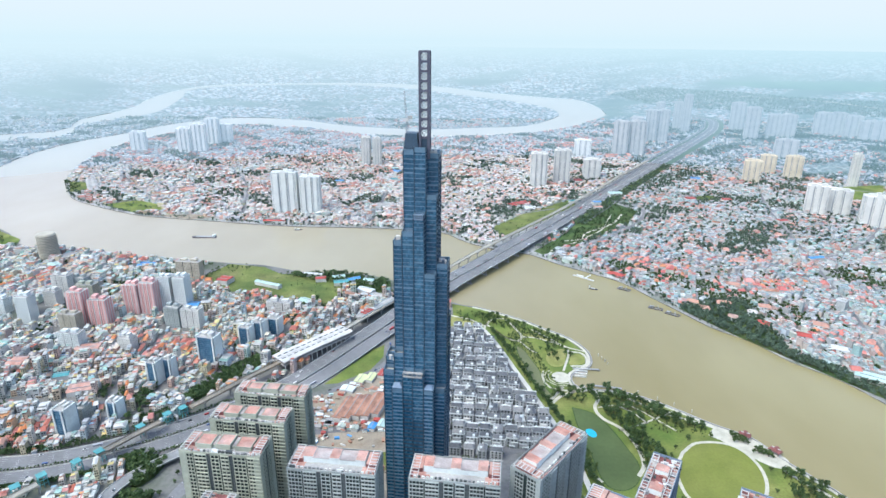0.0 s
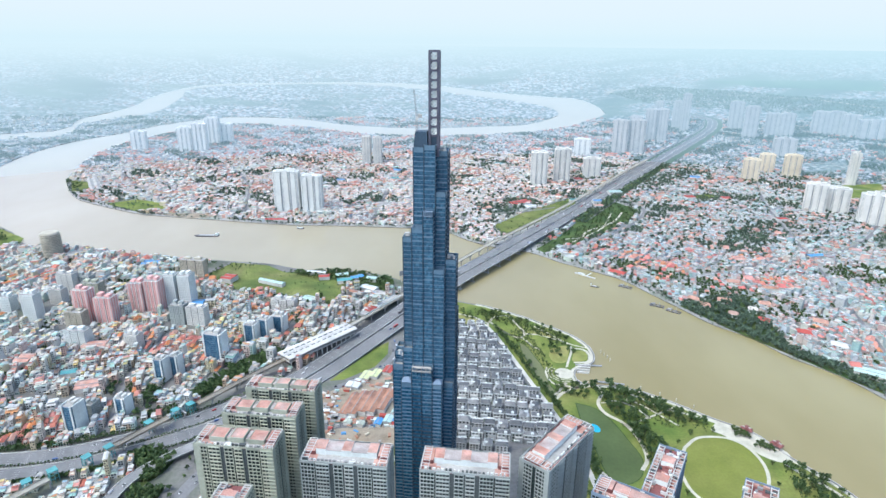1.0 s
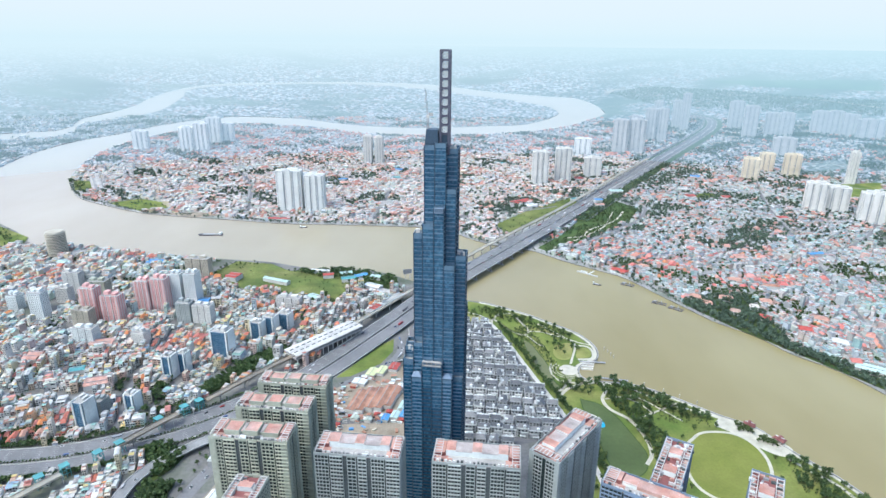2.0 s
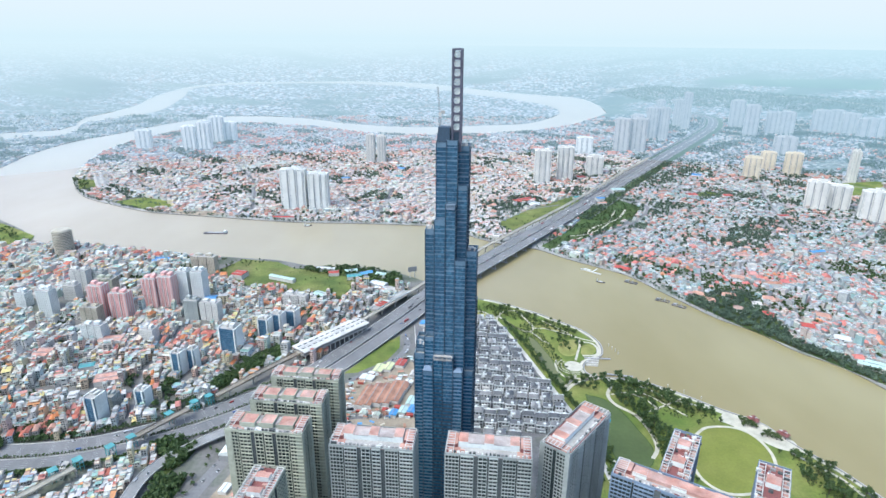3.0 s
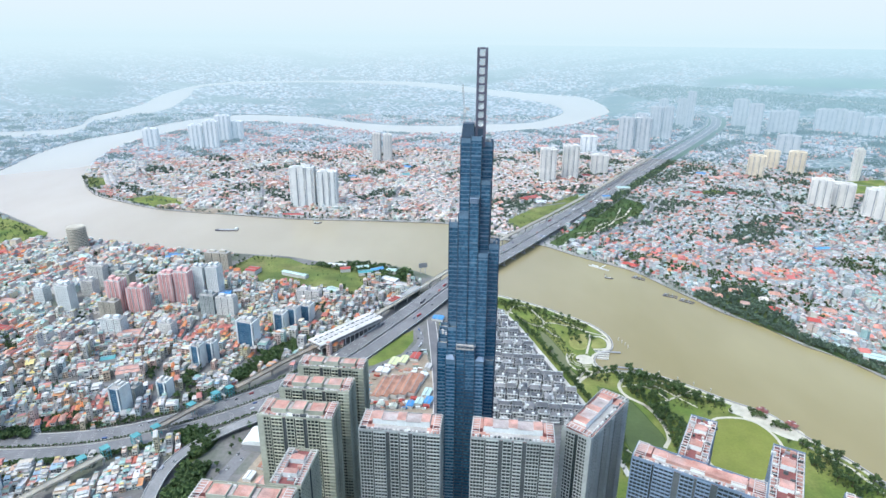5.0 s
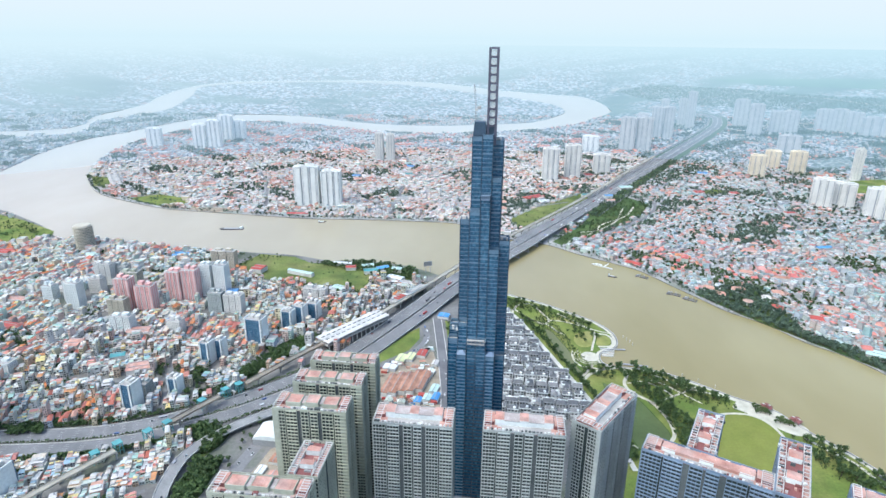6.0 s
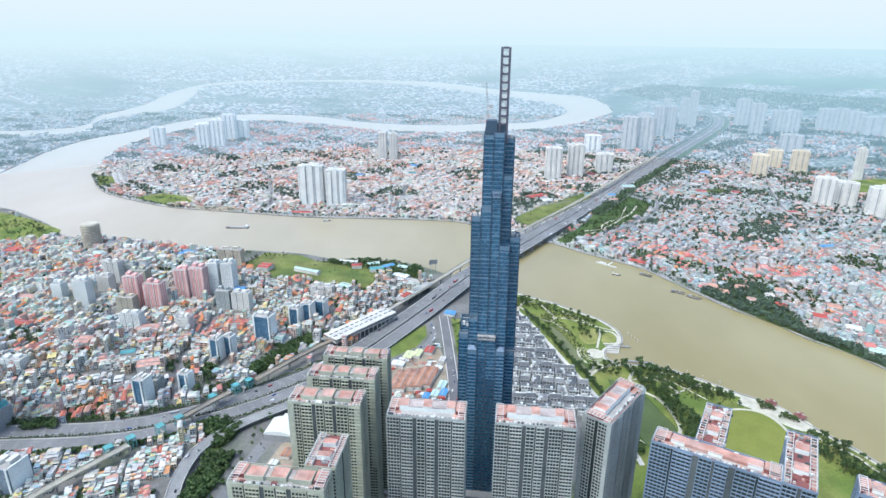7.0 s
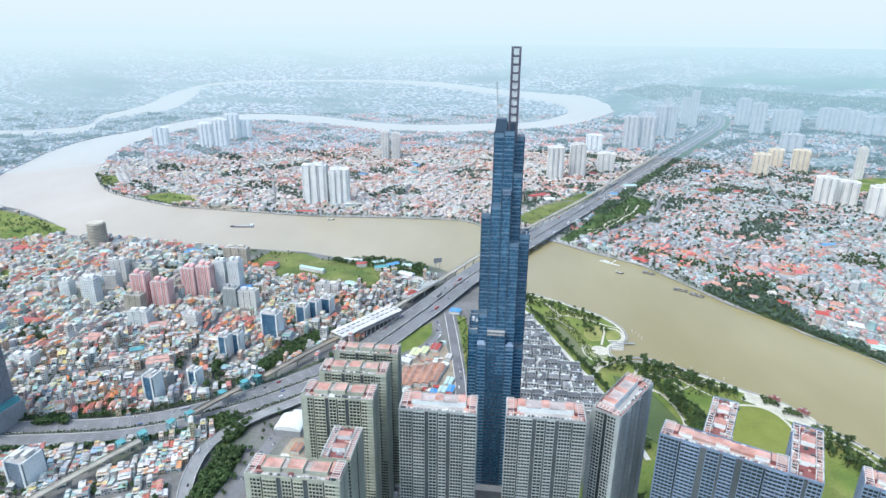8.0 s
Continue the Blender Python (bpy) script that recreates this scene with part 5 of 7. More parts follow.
# ---- river park ----
def patch(name, poly, mm, z, label, category="ground cover"):
    me = bpy.data.meshes.new(name)
    k = len(poly)
    me.from_pydata([(x, y, z) for x, y in poly] + [(x, y, 0) for x, y in poly], [], [list(range(k))] + [[i, i + k, (i + 1) % k + k, (i + 1) % k] for i in range(k)])
    me.materials.append(mm)
    me.update()
    return tagged(new(name, me), label, category, kind="structure")


def ring_of(cx, cy, rx, ry, turn=0, n=40):
    a = np.arange(n) * math.tau / n
    c, s = math.cos(turn), math.sin(turn)
    return np.column_stack([cx + rx * np.cos(a) * c - ry * np.sin(a) * s, cy + rx * np.cos(a) * s + ry * np.sin(a) * c])


def closed(p, k=5):
    q = smooth(list(p) + [p[0]], k)
    return q[:-1]


patch("park_grass", PARK, M_grass, 0.12, "green grass of the river park")
patch("meadow", GRASSLAND, M_rough_grass, 0.12, "yellow-green rough meadow by the river")
patch("verge_loop", LOOP_GREEN, M_verge, 0.12, "green verge in a road loop")
patch("verge_slip", SLIP_GREEN, M_rough_grass, 0.12, "green verge beside the bridge")
patch("verge_highway", EAST_STRIP, M_verge, 0.1, "green verge along the far highway")
patch("meadow_east", FIELD_EAST, M_grass, 0.12, "green field among far houses")
patch("meadow_bend", FIELD_BEND, M_grass, 0.12, "green field behind apartment blocks")
_n = fine(HIGHWAY, 12)
tagged(part("road_service", Geo().strip(offset(_n[_n[:, 1] > 1600], -60), -4, 4, 0.25, 0, 0.2), M_asphalt), "grey service road beside the highway", "road", kind="structure")


def far_sheet(name, poly, mm, label, category, cell=70.0):
    """Flat ground cover on the rising far backdrop, in small cells."""
    p = np.asarray(poly, float)
    cx, cy = np.meshgrid(np.arange(p[:, 0].min(), p[:, 0].max(), cell), np.arange(p[:, 1].min(), p[:, 1].max(), cell))
    cx, cy = cx.ravel(), cy.ravel()
    ok = inside(poly, cx, cy)
    cx, cy = cx[ok], cy[ok]
    h = cell / 2 + 0.5
    V = np.stack([np.column_stack([cx + a * h, cy + b * h]) for a, b in ((-1, -1), (1, -1), (1, 1), (-1, 1))], 1).reshape(-1, 2)
    g = Geo().faces(lay(V, 6.0), np.arange(len(cx) * 4).reshape(-1, 4))
    return tagged(part(name, g, mm), label, category, kind="structure")


M_hz_field = backdrop_mat("hazy_fields", [(0.35, (0.05, 0.13, 0.10)), (0.5, (0.08, 0.17, 0.12)), (0.65, (0.13, 0.21, 0.15))], 0.004, False)
far_sheet("backdrop_field", FAR_FIELD, M_hz_field, "hazy far green fields", "field", 120.0)
for q, w in (([(2622, 5621), (2858, 5466), (3173, 5222), (3303, 4520)], 34), ([(1548, 5719), (1707, 6059), (1901, 6217)], 26)):
    ln = fine(smooth(q, 6), 60)
    L, R = lay(offset(ln, w), 7.0), lay(offset(ln, -w), 7.0)
    i = np.arange(len(ln) - 1)
    tagged(part("backdrop_stream", Geo().faces(np.concatenate([R, L]), np.stack([i, i + 1, i + 1 + len(ln), i + len(ln)], 1)), M_backwater), "pale hazy far stream", "river", kind="structure")
patch("verge_ramp", RAMP_GREEN, M_grass, 0.12, "green verge beside the highway")
patch("verge_bank_wood", BANK_WOOD, M_verge, 0.1, "dark undergrowth below the bank wood")
patch("verge_point", POINT_WOOD, M_verge, 0.1, "green ground of the river point")
for q in ([(-360, 704), (-324, 779), (-273, 840), (-255, 822), (-299, 756), (-338, 695)], [(-378, 575), (-352, 590), (-319, 577), (-324, 548), (-340, 520), (-346, 545)], [(-344, 516), (-312, 520), (-316, 468), (-332, 400), (-348, 400)]):
    patch("verge_hedge", q, M_verge, 0.1, "green ground below hedge trees")
patch("lawn_north", closed([(25, 990), (70, 975), (110, 955), (160, 912), (198, 868), (186, 850), (140, 900), (95, 925), (30, 955)], 3), M_grass, 0.15, "sunlit yellow-green park grass")
patch("lawn_shore", closed([(240, 715), (285, 685), (325, 655), (310, 648), (270, 675), (235, 700)], 3), M_rough_grass, 0.15, "sunlit yellow-green park grass")
patch("meadow_tip", TIP_FIELD, M_rough_grass, 0.12, "yellow-green field on the peninsula's tip")
patch("meadow_bank", PEN_GREEN, M_grass, 0.12, "green open ground on the peninsula")
patch("building_site_bank", PEN_EARTH, M_earth, 0.12, "bare brown ground by the far bank")
patch("meadow_left", LEFT_FIELD, M_grass, 0.2, "green fields by the near river bank")
patch("meadow_left", LEFT_POCKET, M_grass, 0.12, "green open ground among houses")
patch("meadow_left", LEFT_GREEN, M_rough_grass, 0.12, "green fields by the near river bank")
patch("building_site_market", [(-288, 440), (-262, 540), (-240, 560), (-228, 480), (-240, 410), (-285, 400)], M_earth, 0.12, "brown trodden ground of a market")
patch("meadow_pocket", POCKET, M_grass, 0.12, "green pocket park among houses")
patch("building_site", SITE, M_earth, 0.10, "brown bare earth of a building site")
tagged(part("road_site", Geo().strip(smooth([(-195, 622), (-150, 634), (-100, 640), (-48, 640)], 6), -5.5, 5.5, 0.24, 0, 0.2), M_lane), "dark site road past the sheds", "road", kind="structure")
patch("rubble_ground", [(-180, 612), (-150, 624), (-100, 630), (-52, 630), (-50, 600), (-110, 592), (-180, 588)], M_earth, 0.16, "sandy rubble beside the site road")
patch("verge_site", [(-185, 586), (-110, 590), (-50, 596), (-48, 560), (-120, 552), (-188, 562)], M_rough_grass, 0.16, "rough yellow grass on the site")
for off in (-7.2, 7.2):
    tagged(part("kerb_tower", Geo().strip(offset(SIDE_ROAD, off), -0.5, 0.5, 0.5, 0, 0.5), M_pale), "pale kerb of the site road", "kerb", kind="structure")
patch("verge_tower", [(-50, 888), (-34, 884), (-26, 752), (-26, 690), (-40, 690), (-42, 760)], M_grass, 0.16, "green verge beside the site road")
patch("pavement_villas", VILLAS, M_lane, 0.10, "grey paving between the villas")
POND = closed([(177, 690), (202, 676), (217, 645), (226, 609), (232, 575), (222, 545), (201, 532), (184, 545), (180, 600), (176, 650)])
CANAL = closed([(120, 862), (131, 847), (139, 817), (146, 789), (149, 763), (149, 738), (154, 719), (146, 714), (139, 737), (131, 762), (127, 794), (121, 829)], 4)
LAWN = closed([(290, 599), (315, 618), (350, 618), (370, 600), (375, 565), (361, 528), (330, 500), (290, 495), (268, 520), (270, 565)])
PLAZA = closed([(350, 646), (372, 640), (390, 624), (404, 602), (413, 583), (396, 570), (378, 582), (364, 602), (348, 622), (338, 632)], 3)
for nm, q in (("water_pond", POND), ("water_canal", CANAL)):
    patch(nm, q, M_pond if nm == "water_pond" else M_canal, 0.16, "still olive-green park pond", "pond")
    tagged(part("pond_edging", Geo().strip(np.vstack([q, q[:1]]), -0.6, 0.6, 0.22, 0, 0.2), M_verge), "grassy pond edging", "edging", kind="structure")
patch("lawn", LAWN, M_lawn, 0.18, "large smooth mown oval lawn", "lawn")
patch("pavement_plaza", PLAZA, M_path, 0.2, "pale paved riverside plaza", "plaza")
patch("pavement_round", ring_of(176, 766, 14, 15), M_path, 0.22, "pale round paved plaza", "plaza")
for rr_ in (19.0, 24.0):
    q = ring_of(176, 766, rr_, rr_ * 0.95)[14:34]
    tagged(part("pavement_arc", Geo().strip(q, -0.8, 0.8, 0.26, 0, 0.2), M_path), "pale curved paving round the plaza", "path", kind="structure")
patch("pool", ring_of(190, 634, 6, 9, 0.3), M_pool, 0.3, "small bright blue swimming pool", "pool")
PATHS = [([(208, 734), (221, 719), (208, 690), (212, 666), (231, 643), (240, 609), (238, 575), (226, 555)], 2.2), ([(168, 733), (190, 728), (216, 732), (252, 718), (294, 680), (340, 655), (368, 630)], 1.8),
         ([(152, 700), (166, 716), (190, 730), (205, 745)], 2.4), ([(182, 545), (170, 570), (176, 610), (165, 640)], 1.6), ([(398, 568), (412, 545), (430, 520), (440, 480)], 1.8), ([(230, 640), (262, 655), (290, 670), (310, 682)], 1.4),
         ([(245, 700), (262, 690), (285, 660), (300, 640)], 1.2), ([(212, 690), (235, 695), (255, 680), (268, 655)], 1.2),
         ([(14, 973), (51, 954), (73, 933), (87, 955), (111, 959), (127, 919), (133, 892), (122, 878), (102, 895), (88, 919), (76, 936), (72, 915)], 1.8), ([(88, 919), (105, 891), (128, 875), (140, 850), (151, 838)], 1.6), ([(133, 892), (155, 889), (172, 879), (194, 864), (202, 842), (189, 801), (183, 784)], 1.6), ([(202, 842), (220, 839), (226, 821), (219, 801), (197, 798)], 1.8), ([(153, 784), (149, 768), (151, 747), (160, 735), (174, 740)], 1.4), ([(174, 740), (156, 714), (147, 705)], 2.0), ([(153, 920), (174, 893), (200, 860), (230, 842)], 1.3)]
for q in ([(169, 841), (192, 851), (197, 839), (186, 801), (168, 798), (162, 818)], [(203, 830), (219, 835), (223, 819), (215, 804), (196, 802)], [(17, 969), (54, 947), (56, 929), (14, 932)], [(152, 913), (172, 896), (195, 867), (167, 882), (149, 892)]):
    patch("lawn_north", closed(q, 4), M_lime_grass, 0.2, "sunlit yellow park lawn", "lawn")
PATHS += [([(255, 1325), (330, 1395), (375, 1470), (460, 1550), (515, 1650)], 2.6), ([(300, 1400), (350, 1420), (420, 1500), (480, 1640)], 2.2)]
for q, w in PATHS:
    tagged(part("pavement_path", Geo().strip(smooth(q, 7), -w * 1.1, w * 1.1, 0.27, 0, 0.2), M_path), "pale winding park path", "path", kind="structure")
lr = np.vstack([LAWN, LAWN[:1]])
tagged(part("pavement_ring", Geo().strip(lr, -4.5, -0.5, 0.24, 0, 0.2), M_path), "pale path round the oval lawn", "path", kind="structure")
sel = (near_bank[:, 1] < 1012) & (near_bank[:, 1] > 480) & (near_bank[:, 0] > 40)
tagged(part("pavement_quay", Geo().strip(near_bank[sel], -6.5, -2.5, 0.26, 0, 0.3), M_path), "pale riverside promenade", "promenade", kind="structure")
tagged(part("quay_wall", Geo().strip(near_bank[sel], -1.0, 0.4, 0.7, 0, 4.0), M_conc), "grey concrete quay wall", "quay", kind="structure")
for k in range(4):
    part("quay_step", Geo().box(205 + k * 2.5, 770 + k * 7, -2, 0.9, 9, 1.1, -0.15), M_pale, tagged(new("quay_steps"), "pale steps and decks down to the water", "steps", "quay steps"))
for x, y, L, a in ((218, 790, 20, -0.1), (236, 741, 22, -0.2)):
    j = thing("jetty", x, y, 0, math.degrees(a), "grey timber jetty over the brown water", "jetty", "jetties")
    part("jetty_deck", Geo().box(0, 0, 0.1, 0.6, L, 2.0), M_grey, j)
    for s in np.linspace(-0.9, 0.9, 6):
        part("jetty_post", Geo().tube((s * L, 1.6, -4), (s * L, 1.6, 1.4), 0.25), M_bark, j)
for k, (x, y) in enumerate([(247, 832), (250, 823), (253, 815), (255, 806), (278, 728), (300, 712), (318, 698), (336, 682)]):
    tagged(part("mooring_post", Geo().tube((x, y, -4), (x, y, 2.6), 0.6, 0.5, n=8).tube((x, y, 2.6), (x, y, 3.0), 0.9, 0.9, n=8), M_path), "pale mooring post standing in the river", "post", "mooring posts")


def pavilion(x, y, yaw):
    t = thing("pavilion", x, y, 0.2, yaw, "open riverside pavilion with a dark red roof", "pavilion", "plaza pavilions")
    for s in (-1, 1):
        for u in (-1, 0, 1):
            part("post", Geo().box(u * 5, s * 3.4, 0, 4.2, 0.25, 0.25), M_dkred, t)
    rf = part("roof", Geo().gable(0, 0, 4.2, 2.8, 7.2, 5.0, 0, 0, 2.4), M_dkred, t, "dark red hipped roof")
    part("roof_ridge", Geo().box(0, 0, 6.9, 7.4, 5.0, 0.3), M_white, rf)
    part("upper_roof", Geo().gable(0, 0, 6.6, 1.8, 4.2, 2.8, math.pi / 2, 0, 1.2), M_dkred, rf)


pavilion(381, 628, -32)
pavilion(404, 598, -55)


# ---- trees, built once and copied ----
def leaf_faces(g, c, s, rnd, m=0):
    """Small bent leaf sprays of uneven shape."""
    n = len(c)
    u = rnd.normal(size=(n, 3))
    u /= np.linalg.norm(u, axis=1)[:, None]
    w = np.cross(u, rnd.normal(size=(n, 3)))
    w /= np.linalg.norm(w, axis=1)[:, None]
    w[:, 2] *= 0.7
    s = s[:, None]
    V = np.stack([c - u * s, c + w * s * 0.8 + (0, 0, 0.2), c + u * s, c - w * s * 0.7], 1)
    g.faces(V, (np.arange(n) * 4)[:, None] + np.array([0, 1, 2, 3]), m)


def tree(seed, h, r, mm, label):
    """A tapered trunk with limbs and a crown of many small leaf sprays in lobes."""
    rnd = np.random.RandomState(seed)
    t = thing("tree", 0, 0, 0, 0, label, "tree", "park trees")
    g = Geo().tube((0, 0, -0.2), (0.1, 0, h * 0.5), 0.35, 0.2)
    lob = []
    for k in range(7):
        a = k * 2.4 + rnd.uniform(-0.4, 0.4)
        e = (math.cos(a) * r * rnd.uniform(0.35, 0.7), math.sin(a) * r * rnd.uniform(0.35, 0.7), h * rnd.uniform(0.5, 0.85))
        g.tube((0.1, 0, h * rnd.uniform(0.3, 0.5)), e, 0.14, 0.05, n=4)
        lob.append(e)
    part("trunk", g, M_bark, t)
    lob = np.array(lob)
    n = 230
    dv = rnd.normal(size=(n, 3))
    dv /= np.linalg.norm(dv, axis=1)[:, None]
    c = lob[rnd.randint(0, 7, n)] + dv * rnd.uniform(0.4, 1, (n, 1)) * (r * 0.45, r * 0.45, r * 0.4)
    lf = Geo()
    leaf_faces(lf, c, rnd.uniform(0.5, 1.0, n) * r * 0.27, rnd)
    part("crown", lf, mm, t)
    return t


TREES = [tree(1, 9, 4.2, M_leaf, "broad dark green park tree"), tree(2, 7.5, 3.4, M_leaf, "dark green park tree"), tree(3, 6.5, 3.0, M_leaf2, "light green young park tree"), tree(4, 10.5, 5.0, M_leaf, "large dark green park tree"), tree(5, 5, 2.2, M_leaf2, "small light green park tree")]
r9 = np.random.RandomState(9)
spots = []


def scatter(poly, n, pick, gap=6.5):
    p = np.asarray(poly, float)
    for _ in range(n * 6):
        if n <= 0:
            break
        x, y = r9.uniform(p.min(0), p.max(0))
        one = (np.array([x]), np.array([y]))
        if not inside(poly, *one)[0] or not on_land(*one)[0] or any(inside(q, *one)[0] for q in (POND, CANAL, LAWN, PLAZA)):
            continue
        if any((x - a) ** 2 + (y - b) ** 2 < gap * gap for a, b, _ in spots):
            continue
        spots.append((x, y, r9.choice(pick)))
        n -= 1


scatter([(225, 735), (262, 716), (300, 685), (345, 648), (330, 635), (290, 660), (250, 690)], 42, [0, 1, 3, 3])
scatter([(205, 735), (232, 735), (262, 690), (262, 640), (240, 600), (228, 640), (212, 690)], 34, [0, 1, 3])
scatter([(240, 640), (268, 600), (262, 560), (238, 545), (238, 600)], 26, [0, 1, 3])
scatter([(395, 575), (420, 560), (440, 520), (455, 430), (420, 420), (385, 520)], 34, [0, 1, 3])
scatter([(60, 985), (100, 975), (140, 945), (175, 915), (205, 880), (190, 860), (150, 890), (120, 930), (70, 945)], 48, [1, 2, 2, 4])
scatter([(150, 860), (190, 870), (205, 830), (190, 810), (160, 820)], 14, [1, 2])
scatter([(158, 610), (176, 610), (182, 545), (190, 525), (150, 500), (140, 560)], 16, [0, 1])
scatter([(150, 720), (175, 735), (205, 740), (200, 700), (172, 700)], 16, [1, 2])
scatter([(90, 420), (130, 440), (170, 480), (200, 520), (240, 500), (210, 440), (150, 400)], 18, [0, 1, 3])
scatter([(350, 645), (388, 625), (400, 600), (385, 590), (365, 605), (348, 625)], 1, [4])
for k in range(24):
    spots.append((366 + (k % 4) * 4.2 + (k // 12) * 18, 632 - (k // 4 % 3) * 4.5 - (k % 4) * 3 - (k // 12) * 26, 4))
vl = fine(offset(VILLA_ROAD, 9), 7)
for x, y in vl[(vl[:, 1] > 520) & (vl[:, 1] < 915)]:
    spots.append((x + r9.uniform(-1.5, 1.5), y, r9.choice([0, 1, 1])))
    if r9.uniform() < 0.15:
        spots.append((x + r9.uniform(4, 8), y + r9.uniform(-3, 3), r9.choice([1, 2])))
for x, y in LAWN[::4]:
    d = np.array([x - 322, y - 560])
    d = d / np.linalg.norm(d)
    spots.append((x + d[0] * 7, y + d[1] * 7, 4))
for i, (x, y, k) in enumerate(spots):
    m = pose(x, y, 0.1, 0, 0, r9.uniform(0, 360))
    if i < 5:
        TREES[i].matrix_basis = m
    else:
        c = copy_thing(TREES[int(k)], m)
        s = r9.uniform(0.9, 1.4)
        c.scale = (s, s, s * r9.uniform(0.9, 1.1))

# ---- streets of the districts ----
STREETS = [([(-1150, 1250), (-900, 1130), (-640, 1090), (-420, 1060), (-330, 1000)], 6), ([(-760, 640), (-640, 800), (-560, 1080)], 4), ([(-430, 620), (-470, 800), (-440, 1060)], 4), ([(-690, 700), (-480, 690), (-360, 735), (-300, 800), (-215, 900), (-150, 985)], 6),
           ([(-560, 300), (-480, 400), (-380, 470)], 4), ([(-1150, 2100), (-900, 1800), (-500, 1620), (0, 1560), (330, 1700)], 6), ([(-1000, 2500), (-700, 2050), (-560, 1600)], 6), ([(-200, 1540), (-150, 2000), (100, 2600), (420, 3000)], 7), ([(-1300, 2350), (-600, 2350), (200, 2250), (560, 2200)], 6),
           ([(600, 1640), (900, 1480), (1300, 1250), (1900, 1000)], 7), ([(480, 1130), (760, 1240), (1050, 1400), (1500, 1900), (2000, 2400)], 7), ([(700, 820), (850, 1300), (1000, 1800), (1300, 2500)], 6), ([(1000, 2200), (1500, 1900), (2300, 1500)], 7), ([(1150, 2820), (1700, 2600), (2600, 2300)], 8), ([(240, 1288), (312, 1333), (394, 1408), (514, 1536), (586, 1672), (560, 1760), (522, 1806)], 9)]
HEDGES = [[(-360, 704), (-324, 779), (-273, 840), (-255, 822), (-299, 756), (-338, 695)], [(-378, 575), (-352, 590), (-319, 577), (-324, 548), (-340, 520), (-346, 545)], [(-344, 516), (-312, 520), (-316, 468), (-332, 400), (-348, 400)]]
for q, w in STREETS:
    tagged(part("road_street", Geo().strip(smooth(q, 5), -w * 0.65, w * 0.65, 0.2, 0, 0.2), M_asphalt), "grey district street between houses", "road", kind="structure")

# ---- larger roofs among the houses ----
def warehouse(x, y, yaw, w, d, h, mm, label):
    t = thing("warehouse", x, y, 0, yaw, label, "warehouse", "large sheds among the houses")
    part("body", Geo().box(0, 0, 0, h, w / 2 - 0.4, d / 2 - 0.4), M_pale, t)
    n = max(1, round(d / 14))
    for k in range(n):
        c = (k + 0.5) * d / n - d / 2
        part("roof_bay", Geo().gable(0, c, h, 2.2, w / 2, d / n / 2), mm, t)
        part("ridge_vent", Geo().box(0, c, h + 2.1, h + 2.7, w * 0.4, 0.5), M_grey, t)


KINDS = [(M_red, "large shed with a red sheet roof"), (M_white, "large shed with a white sheet roof"), (M_mint, "large shed with a mint sheet roof"), (M_bluetin, "large shed with a blue sheet roof"), (M_rust, "large shed with a rusty sheet roof"),
         (M_terra, "large hall with a pink tiled roof"), (M_conc, "large hall with a grey roof"), (M_teal, "large shed with a teal roof")]
rw = random.Random(31)
for x, y, w, d, a, k in [(228, 1735, 70, 34, 35, 0), (-1204, 2192, 514, 13, 116, 6), (-1189, 1966, 278, 34, 122, 6), (-795, 1241, 46, 26, -12, 1), (-834, 1257, 40, 22, 14, 6), (-1043, 1213, 30, 30, 0, 0), (250, 1690, 40, 22, 35, 1), (590, 2290, 50, 40, -20, 7), (-350, 1100, 60, 12, -24, 2), (-640, 1200, 34, 26, 0, 3), (-455, 1535, 60, 16, 0, 0), (640, 760, 60, 24, -35, 2), (700, 745, 44, 22, -35, 1),
                         (-560, 835, 36, 22, 10, 5), (-505, 720, 34, 26, 20, 5), (-170, 1700, 60, 40, 4, 6), (-430, 935, 40, 20, 12, 2), (-250, 1015, 40, 18, -30, 2), (-150, 1072, 34, 18, -30, 1), (-122, 1046, 24, 14, -30, 6), (-175, 1050, 22, 14, -30, 4), (-250, 1130, 22, 16, 10, 0), (-215, 1140, 26, 14, 20, 2), (-205, 1112, 30, 18, 10, 7), (-182, 1128, 26, 16, 30, 3), (-150, 1122, 22, 16, -20, 2), (-270, 1152, 40, 8, -8, 1)]:
    warehouse(x, y, a, w, d, 7.5, *KINDS[k])
for n in range(46):
    x, y = (rw.uniform(-880, -420), rw.uniform(680, 1200)) if n < 12 else (rw.uniform(420, 1500), rw.uniform(1050, 2100)) if n < 32 else (rw.uniform(-1000, 500), rw.uniform(1600, 2350))
    if inside(LAND[1], np.array([x]), np.array([y]))[0] or n < 12:
        warehouse(x, y, rw.uniform(-35, 20), rw.uniform(20, 44), rw.uniform(14, 30), rw.uniform(6, 10), *KINDS[rw.randrange(8)])


def riverside_house(x, y, yaw, w, d, mm, label):
    t = thing("riverside_house", x, y, 0, yaw, label, "house", "large houses in the bank wood")
    part("body", Geo().box(0, 0, 0, 6.5, w / 2, d / 2).box(w * 0.3, -d * 0.55, 0, 4, w * 0.16, d * 0.12), M_white, t)
    rf = part("roof", Geo().gable(0, 0, 6.5, 4.2, w / 2 + 0.9, d / 2 + 0.9, 0, 0, w * 0.22), mm, t)
    part("porch_roof", Geo().gable(w * 0.3, -d * 0.55, 4, 1.6, d * 0.2, w * 0.2, math.pi / 2), mm, rf)
    for s in (-0.3, 0.0, 0.3):
        part("window", Geo().box(s * w, -d / 2 - 0.03, 3.6, 5.4, 1.0, 0.06), M_win, t)


